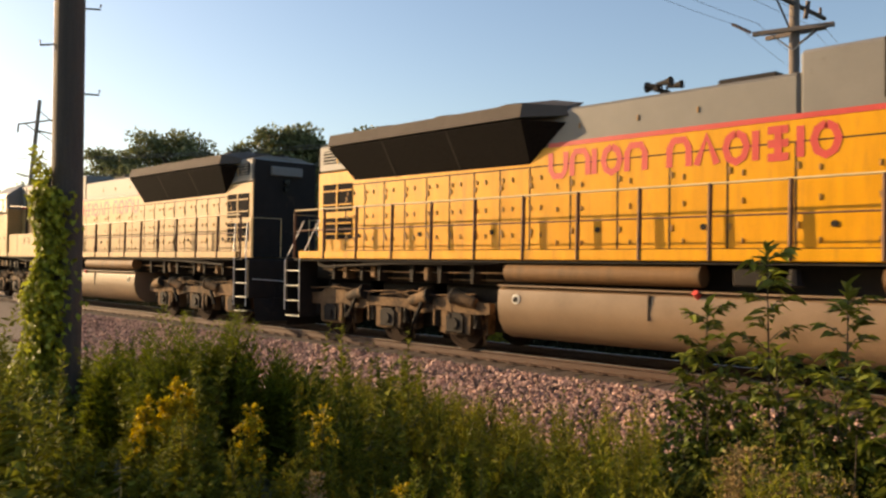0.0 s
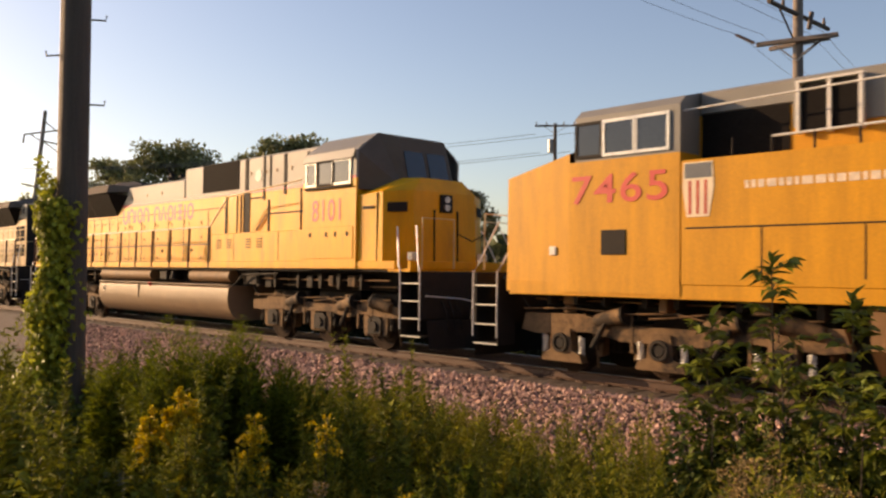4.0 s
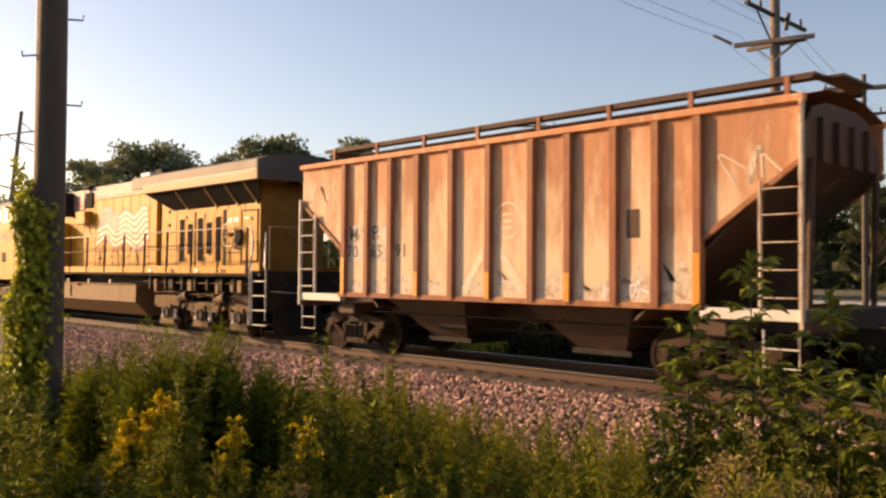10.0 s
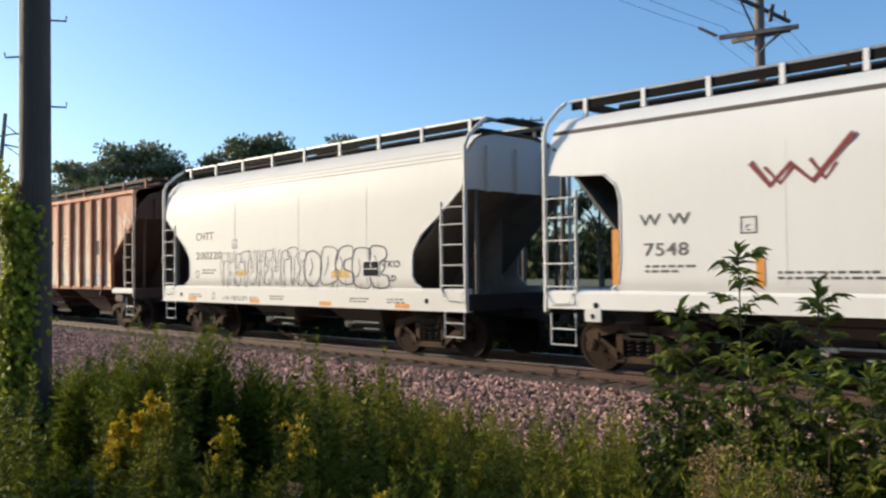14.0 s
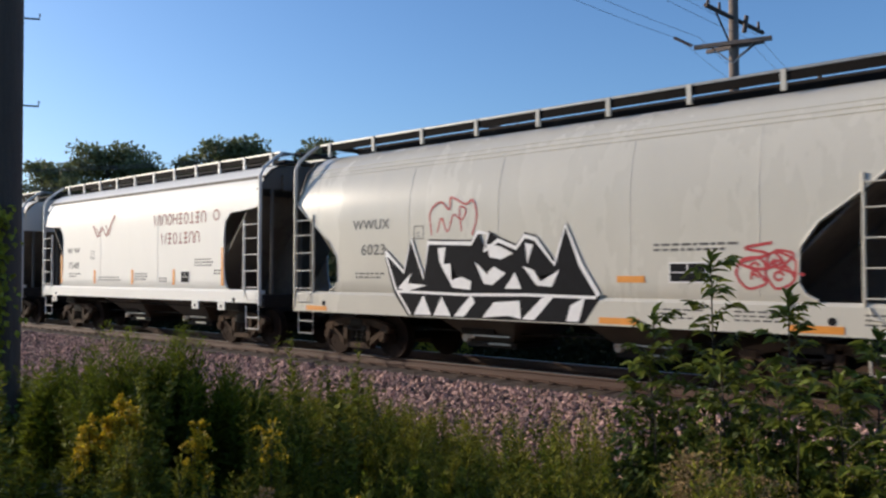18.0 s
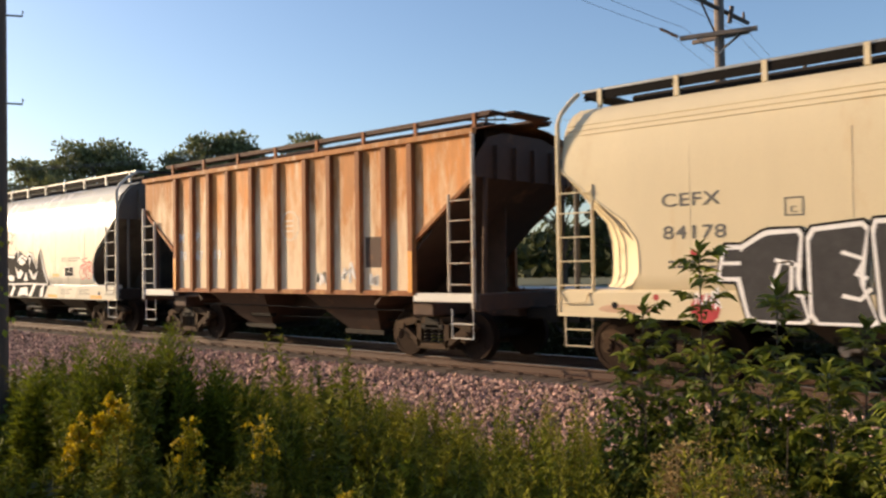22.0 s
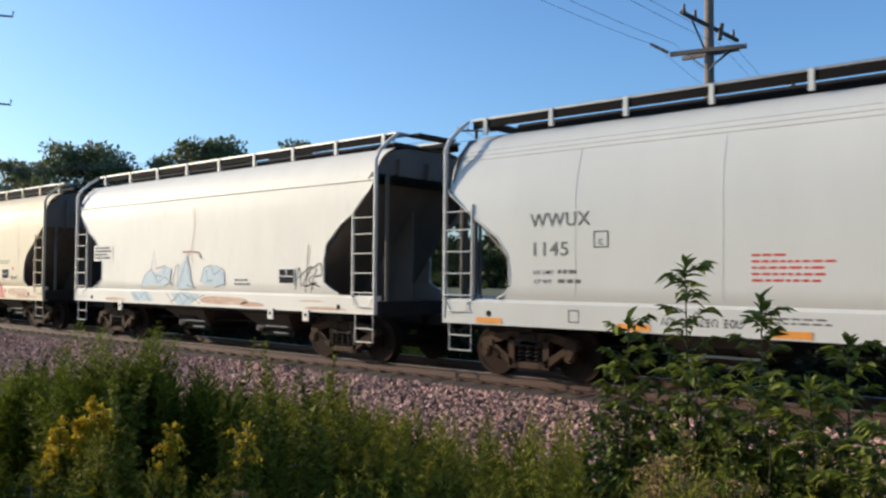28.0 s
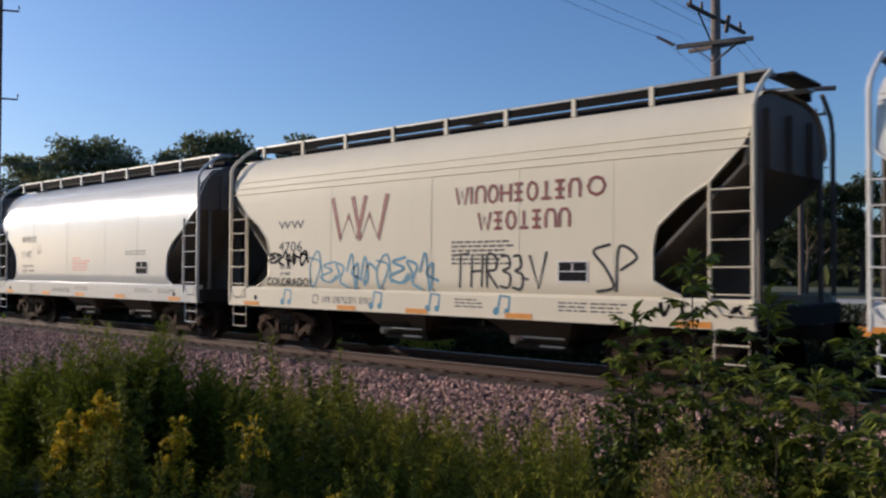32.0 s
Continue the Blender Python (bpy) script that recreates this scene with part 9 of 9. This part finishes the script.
def sapling(x, y, ztop, spread, seed, pairs=5, size=0.10):
    """A young tree: a thin stem with side shoots that carry lance-shaped leaflets in pairs, each a part."""
    rng = random.Random(seed)
    z = ground_z(x, y)
    t = thing("sapling", "young sapling with narrow green leaflets beside the ballast", "sapling", pose(x, y, z), "saplings")
    h = ztop - z
    bend = Vector((rng.uniform(-0.12, 0.12), rng.uniform(-0.12, 0.12), 0))
    part("stem", Geo().tube([bend * (i / 6) ** 2 + Vector((0, 0, h * i / 6)) for i in range(7)], 0.013, 6, 0.004), BARK, t)
    meshes = []
    for k in range(4):
        s, sag = size * (0.8 + 0.14 * k), 0.06 + 0.10 * k
        edge = [(0, 0), (0.14, 0.16), (0.38, 0.26), (0.68, 0.18), (1.0, 0), (0.68, -0.18), (0.38, -0.26), (0.14, -0.16)]
        g = Geo().add([(a * s, b * s, (0.5 * abs(b) - sag * a * a) * s) for a, b in edge] + [(0.45 * s, 0, -sag * 0.2 * s)], [(q, (q + 1) % 8, 8) for q in range(8)])
        me = g.mesh("leaf", True)
        me.materials.append(SAPLING_LEAF)
        meshes.append(me)
    rest = []

    def leaf(p, yaw, tilt, single=False):
        m = Matrix.Translation(p) @ pose(0, 0, 0, rng.uniform(-28, 28), tilt + rng.uniform(-16, 16), math.degrees(yaw) + rng.uniform(-12, 12))
        if single:
            share("leaf", meshes[rng.randrange(4)], t, m)
        else:
            rest.append((p, m.to_3x3() @ Vector((1, 0, 0)), m.to_3x3() @ Vector((0, 0, 1))))

    count = 30
    for i in range(count):
        u = 0.12 + 0.84 * i / (count - 1)
        a = i * 2.4 + rng.uniform(-0.4, 0.4)
        p0 = bend * u**2 + Vector((0, 0, h * u))
        ln = spread * (1.12 - 0.85 * u) * rng.uniform(0.7, 1.2) + 0.07
        p1 = p0 + Vector((math.cos(a) * ln, math.sin(a) * ln, ln * rng.uniform(0.25, 0.8)))
        part("shoot", Geo().tube([p0, (p0 + p1) / 2 + Vector((0, 0, 0.03)), p1], 0.005, 5, 0.002), STEM, t)
        for j in range(pairs):
            p = p0.lerp(p1, 0.22 + 0.76 * j / (pairs - 1))
            for side in (-1, 1):
                leaf(p, a + side * rng.uniform(0.6, 1.2), -6, j == pairs - 1 and u > 0.3)
        leaf(p1, a, -8, True)
    for j in range(12):
        leaf(bend + Vector((0, 0, h - 0.015 * j)), j * 2.4, -58 + 4 * j, True)
    n = len(rest)
    rg = np.random.default_rng(seed)
    base, way, up = (np.array([tuple(r[k]) for r in rest]) for k in range(3))
    ln = size * rg.uniform(0.75, 1.35, n)
    tagged(part("foliage", leaf_mesh("foliage", base, way, up, ln, ln * 0.52, rg.uniform(0, 0.4, n), SAPLING_MASS), SAPLING_MASS, t), kind="stuff")


def vine():
    """Climbing vine on the sunny side of the near pole, with loose shoots at its head."""
    rng = np.random.default_rng(21)
    n = 7600
    h = rng.random(n) ** 0.85
    z = -0.45 + 2.95 * h
    a = np.radians(rng.normal(258, 34, n))
    r = 0.17 + rng.random(n) ** 1.3 * (0.46 - 0.26 * h) * (0.85 + 0.35 * np.sin(z * 4.3) * np.sin(z * 1.9 + 1))
    base = np.stack([-9.77 + r * np.cos(a), -9.55 + r * np.sin(a), z], 1)
    way = unit(np.stack([-np.sin(a) * 0.4, np.cos(a) * 0.4, np.full(n, -0.9)], 1) + rng.normal(0, 0.45, (n, 3)))
    out = np.stack([np.cos(a), np.sin(a), np.full(n, 0.35)], 1)
    # loose shoots that climb on past the thick growth
    m = 150
    k = rng.integers(0, 4, m)
    u = rng.random(m)
    sa = np.radians(246 + 10.0 * k)
    sr = 0.20 + 0.05 * k + 0.06 * np.sin(5 * u + k)
    base2 = np.stack([-9.77 + sr * np.cos(sa), -9.55 + sr * np.sin(sa), 2.35 + (0.36 + 0.09 * k) * u], 1) + rng.normal(0, 0.03, (m, 3))
    way2 = unit(rng.normal(0, 0.7, (m, 3)) + np.array([-0.4, -0.4, -0.3]))
    base, way, out = np.concatenate([base, base2]), np.concatenate([way, way2]), np.concatenate([out, unit(rng.normal(0, 1, (m, 3)))])
    n += m
    me = leaf_mesh("climbing_vine", base, way, out + rng.normal(0, 0.35, (n, 3)), rng.uniform(0.05, 0.10, n), rng.uniform(0.04, 0.075, n), rng.uniform(0, 0.3, n), VINE_LEAF)
    v = tagged(new("climbing_vine", me), "green vine climbing the wooden pole", "vine")
    g = Geo()
    for i in range(6):
        a0 = math.radians(170 + 18 * i)
        g.tube([(-9.77 + 0.19 * math.cos(a0 + 0.3 * math.sin(k)), -9.55 + 0.19 * math.sin(a0 + 0.3 * math.sin(k)), -0.6 + 0.4 * k) for k in range(9)], 0.012, 5)
    part("vine_stem", g, BARK, v)


weeds()
for i, (x, y, z, w, n, full) in enumerate(((-5.40, -10.36, 0.98, 0.09, 6, 0.9), (-5.47, -10.50, 0.80, 0.07, 4, 0.9), (-4.83, -10.13, 0.83, 0.07, 4, 0.7), (-4.74, -9.66, 0.76, 0.05, 3, 0.25), (-9.6, -11.0, 0.50, 0.2, 6, 1.0), (-3.55, -10.0, 0.55, 0.06, 3, 0.4))):
    goldenrod(x, y, z, 40 + i, w, n, full)
for i, (x, y, z, s, n, d) in enumerate(((-3.05, -6.75, 1.86, 0.20, 5, 0.125), (-2.57, -6.55, 1.55, 0.20, 5, 0.125), (-3.50, -6.98, 1.42, 0.26, 8, 0.10), (-2.80, -7.1, 1.12, 0.34, 9, 0.10), (-1.98, -6.45, 1.28, 0.22, 6, 0.12), (-1.95, -7.2, 1.04, 0.30, 8, 0.115), (-2.3, -7.2, 1.06, 0.32, 9, 0.10), (-3.30, -7.2, 1.10, 0.32, 9, 0.095), (-1.5, -7.5, 0.90, 0.30, 8, 0.105))):
    sapling(x, y, z, s, 60 + i, n, d)


def shrub(x, y, ztop, wide, seed, n, label="low leafy green shrub at the edge of the ballast"):
    """Low leafy growth at the saplings' feet."""
    rng = np.random.default_rng(seed)
    z = ground_z(x, y)
    t = thing("shrub", label, "shrub", pose(x, y, z), "shrubs")
    h = ztop - z
    for k in range(6):
        a = k * 1.05
        part("stem", Geo().tube([(0, 0, 0), (0.4 * wide * math.cos(a), 0.4 * wide * math.sin(a), h * 0.5), (0.7 * wide * math.cos(a), 0.7 * wide * math.sin(a), h * 0.85)], 0.010, 5, 0.004), BARK, t)
    n = int(n * 3.6)
    d = unit(rng.normal(0, 1, (n, 3))) * rng.random((n, 1)) ** 0.45
    d[:, 2] *= 0.6 + 0.5 * np.sin(d[:, 0] * 7 + seed) * np.cos(d[:, 1] * 6)
    base = d * np.array([wide, wide, h * 0.52]) + np.array([0, 0, h * 0.5])
    base[:, 2] = np.maximum(base[:, 2], 0.02)
    part("foliage", leaf_mesh("foliage", base, unit(d + rng.normal(0, 0.7, (n, 3))), unit(rng.normal(0, 0.5, (n, 3)) + np.array([0, 0, 1.0])), rng.uniform(0.055, 0.11, n), rng.uniform(0.03, 0.052, n), rng.uniform(0, 0.35, n), SHRUB_LEAF), SHRUB_LEAF, t)


vine()
for i, (x, y, z, w, n) in enumerate(((-2.85, -7.15, 1.02, 0.46, 760), (-3.32, -7.20, 0.96, 0.38, 560), (-2.3, -7.2, 0.92, 0.42, 640), (-1.85, -7.15, 0.80, 0.36, 500), (-2.7, -6.7, 0.95, 0.34, 460), (-1.4, -7.3, 0.72, 0.36, 420))):
    shrub(x, y, z, w, 300 + i, n)
for i, (x, y, z, w, n) in enumerate(((-9.15, -9.85, 0.46, 0.36, 620), (-9.35, -10.35, 0.34, 0.40, 520))):
    shrub(x, y, z, w, 320 + i, n, "broad leafy green shrub at the foot of the pole")


# ---- trees ----
def tree(x, y, height, spread, seed, group, clumps=2300, low=0.28, leaf=None):
    """Trunk, limbs and a ragged crown of leaf clumps gathered on the limbs' ends."""
    rng = np.random.default_rng(seed)
    z0 = ground_z(x, y) if abs(x) < 900 else -0.5
    t = thing("tree", "broad dark green deciduous tree in the distance", "tree", pose(x, y, z0), group)
    part("trunk", Geo().tube([(0.15 * math.sin(i + seed), 0.12 * math.cos(i * 1.3), height * 0.75 * i / 6) for i in range(7)], height * 0.028, 9, height * 0.008), BARK, t)
    limbs, ends = Geo(), []
    for i in range(17):
        a, u = i * 2.4 + rng.uniform(-0.5, 0.5), rng.uniform(low, 0.72)
        ln = spread * (0.55 + 0.6 * rng.random()) * (1.15 - 0.5 * u)
        p0 = Vector((0, 0, height * u * 0.9))
        p1 = p0 + Vector((math.cos(a) * ln, math.sin(a) * ln, height * rng.uniform(0.10, 0.34)))
        limbs.tube([p0, p0.lerp(p1, 0.5) + Vector((0, 0, 0.05 * height)), p1], height * 0.009, 5, height * 0.003)
        ends.append((p1, rng.uniform(0.09, 0.22) * height * 0.52))
    ends += [(Vector((rng.uniform(-0.25, 0.25) * spread, rng.uniform(-0.25, 0.25) * spread, height * rng.uniform(0.78, 0.97))), height * 0.11) for _ in range(6)]
    part("branchwork", limbs, BARK, t)
    k = rng.integers(0, len(ends), clumps)
    c = np.array([tuple(e) for e, _ in ends])[k]
    rad = np.array([r for _, r in ends])[k]
    d = unit(rng.normal(0, 1, (clumps, 3))) * (rng.random((clumps, 1)) ** 0.42)
    base = c + d * rad[:, None] * np.array([1.15, 1.15, 0.72])
    base[:, 2] = np.minimum(base[:, 2], height + rng.normal(0, 0.25, clumps))
    way = unit(rng.normal(0, 1, (clumps, 3)) + d)
    s = height / 13
    part("crown", leaf_mesh("crown", base, way, unit(rng.normal(0, 1, (clumps, 3))), rng.uniform(0.22, 0.52, clumps) * s, rng.uniform(0.18, 0.38, clumps) * s, rng.uniform(-0.2, 0.3, clumps), leaf or LEAF_DARK), leaf or LEAF_DARK, t)


WEST = ((-105, 24, 12.2, 4.4), (-102, 28, 14.8, 4.4), (-98, 31, 16.2, 4.2), (-95.5, 33.5, 16.4, 3.8), (-93, 35.5, 15.4, 3.0), (-91.5, 37, 13.6, 2.6), (-89.6, 39.4, 15.4, 2.2), (-87.4, 41.6, 17.0, 2.8), (-85.6, 43.4, 17.2, 2.8), (-84, 44.8, 15.6, 2.2), (-79.5, 49.3, 17.0, 1.7), (-108, 21, 10.6, 4.2), (-99, 26, 12, 5))
for i, (x, y, h, s) in enumerate(WEST):
    tree(x, y, h * 1.04, s * 1.12, 100 + i, "trees to the west", 3600)
EAST = ((-72, 58, 11.5), (-64, 62, 12), (-55, 66, 12.4), (-49, 70, 12.2), (-43, 73, 11.6), (-38, 77, 11.0), (-33, 80, 12.4), (-28, 82, 12.2), (-22, 84, 11.6), (-16, 80, 12), (-10, 84, 12), (-45, 80, 12.5), (-30, 72, 9.5), (-20, 72, 9.0))
for i, (x, y, h) in enumerate(EAST):
    tree(x, y, h, 4.6, 200 + i, "trees across the line", 5600, 0.10, LEAF_DEEP)


def far_side():
    """Brush across the track, the pale road beyond it and the woods far behind; unseen leaf belts block sky light."""
    rng = np.random.default_rng(31)
    n = 34000
    x = rng.uniform(-75, 6, n)
    y = 4.4 + 30 * rng.random(n) ** 1.7
    top = 0.25 + 0.45 * np.array([0.5 + 0.5 * noise.noise((a * 0.25, b * 0.25, 5.0)) for a, b in zip(x, y)])
    z = np.array([bed_height(b) for b in y]) + top * rng.random(n)
    base = np.stack([x, y, z], 1)
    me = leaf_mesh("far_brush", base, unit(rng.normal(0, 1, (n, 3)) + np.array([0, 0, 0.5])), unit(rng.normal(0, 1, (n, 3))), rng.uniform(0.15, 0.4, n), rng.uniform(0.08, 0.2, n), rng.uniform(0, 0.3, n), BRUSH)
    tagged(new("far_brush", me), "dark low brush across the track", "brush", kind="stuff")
    n = 16000
    x = rng.uniform(-48, 4, n)
    y = 5.3 + 5.5 * rng.random(n)
    z = np.array([bed_height(b) for b in y]) + (0.95 + 0.25 * np.array([noise.noise((a * 0.35, b * 0.35, 8.0)) for a, b in zip(x, y)])) * rng.random(n) ** 0.8
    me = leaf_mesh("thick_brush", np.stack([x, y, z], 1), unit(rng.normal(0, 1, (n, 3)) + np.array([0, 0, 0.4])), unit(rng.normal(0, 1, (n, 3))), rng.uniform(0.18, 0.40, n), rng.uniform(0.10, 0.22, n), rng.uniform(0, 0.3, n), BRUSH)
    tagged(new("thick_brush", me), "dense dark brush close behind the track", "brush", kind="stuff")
    n = 9000
    x = rng.uniform(-320, 60, n)
    y = 115 + 50 * rng.random(n)
    z = -0.5 + 12.5 * rng.random(n) * (0.75 + 0.25 * np.array([noise.noise((a * 0.04, 0, 9.0)) for a in x]))
    me = leaf_mesh("far_woods", np.stack([x, y, z], 1), unit(rng.normal(0, 1, (n, 3))), unit(rng.normal(0, 1, (n, 3))), rng.uniform(2.0, 4.5, n), rng.uniform(1.6, 3.2, n), rng.uniform(0, 0.3, n), LEAF_DEEP)
    tagged(new("far_woods", me), "dense far woods behind the railway", "woods", kind="stuff")
    # Unseen leaf belt, added to keep sky light off the cars' east ends.
    n = 7000
    y = np.where(rng.random(n) < 0.45, rng.uniform(-75, -8, n), rng.uniform(9, 115, n))
    x = rng.uniform(30, 48, n) - 0.06 * np.abs(y)
    z = -0.5 + 15.5 * rng.random(n) * (0.8 + 0.2 * np.array([noise.noise((0, b * 0.06, 2.0)) for b in y]))
    me = leaf_mesh("east_woods", np.stack([x, y, z], 1), unit(rng.normal(0, 1, (n, 3))), unit(rng.normal(0, 1, (n, 3))), rng.uniform(1.6, 3.2, n), rng.uniform(1.2, 2.4, n), rng.uniform(0, 0.3, n), LEAF_DEEP)
    tagged(new("east_woods", me), "leaf belt added unseen to the east to block low sky light", "woods", kind="stuff")
    # Another unseen belt, added to cut sky light from the south.
    n = 4500
    x = rng.uniform(-8, 46, n)
    y = rng.uniform(-52, -38, n)
    z = -0.5 + 15.0 * rng.random(n) * (0.8 + 0.2 * np.array([noise.noise((a * 0.06, 0, 4.0)) for a in x]))
    me = leaf_mesh("south_woods", np.stack([x, y, z], 1), unit(rng.normal(0, 1, (n, 3))), unit(rng.normal(0, 1, (n, 3))), rng.uniform(1.6, 3.2, n), rng.uniform(1.2, 2.4, n), rng.uniform(0, 0.3, n), LEAF_DEEP)
    tagged(new("south_woods", me), "leaf belt added unseen to the south to block low sky light", "woods", kind="stuff")
    g = Geo().box(-160, 60, 50, 58, -0.42, -0.30, 0.02)
    tagged(part("road", g, CONCRETE), "pale road running beside the railway beyond the brush", "road", kind="structure")
    b = thing("bush", "yellow-green bush across the track, coloured as if sunlit", "bush", pose(-16.7, 4.6, bed_height(4.6)))
    n = 1500
    d = unit(rng.normal(0, 1, (n, 3))) * rng.random((n, 1)) ** 0.4
    base = d * np.array([0.95, 0.5, 0.55]) + np.array([0, 0, 0.62])
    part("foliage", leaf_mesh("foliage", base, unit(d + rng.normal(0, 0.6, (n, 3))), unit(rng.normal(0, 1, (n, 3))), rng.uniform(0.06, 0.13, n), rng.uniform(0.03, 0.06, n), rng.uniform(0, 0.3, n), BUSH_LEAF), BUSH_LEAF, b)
    part("stem", Geo().tube([(-0.3, 0, 0), (-0.5, 0, 0.7)], 0.015, 5).tube([(0.3, 0, 0), (0.4, 0.1, 0.75)], 0.015, 5).tube([(0, 0, 0), (0, 0, 0.8)], 0.015, 5), BARK, b)


far_side()


# ---- motion ----
def motions():
    steps = [i * 1.0 for i in range(33)]
    for car, u, way in MOVERS:
        walk(car, [(t, pose(u + gone(t), 0, 0, 0, 0, 0 if way > 0 else 180)) for t in steps])
    fine = [i * 0.1 for i in range(321)]
    for w, m, r, way in SPUN:
        walk(w, [(t, m @ pose(0, 0, 0, 0, math.degrees(way * gone(t) / r), 0)) for t in fine])


motions()
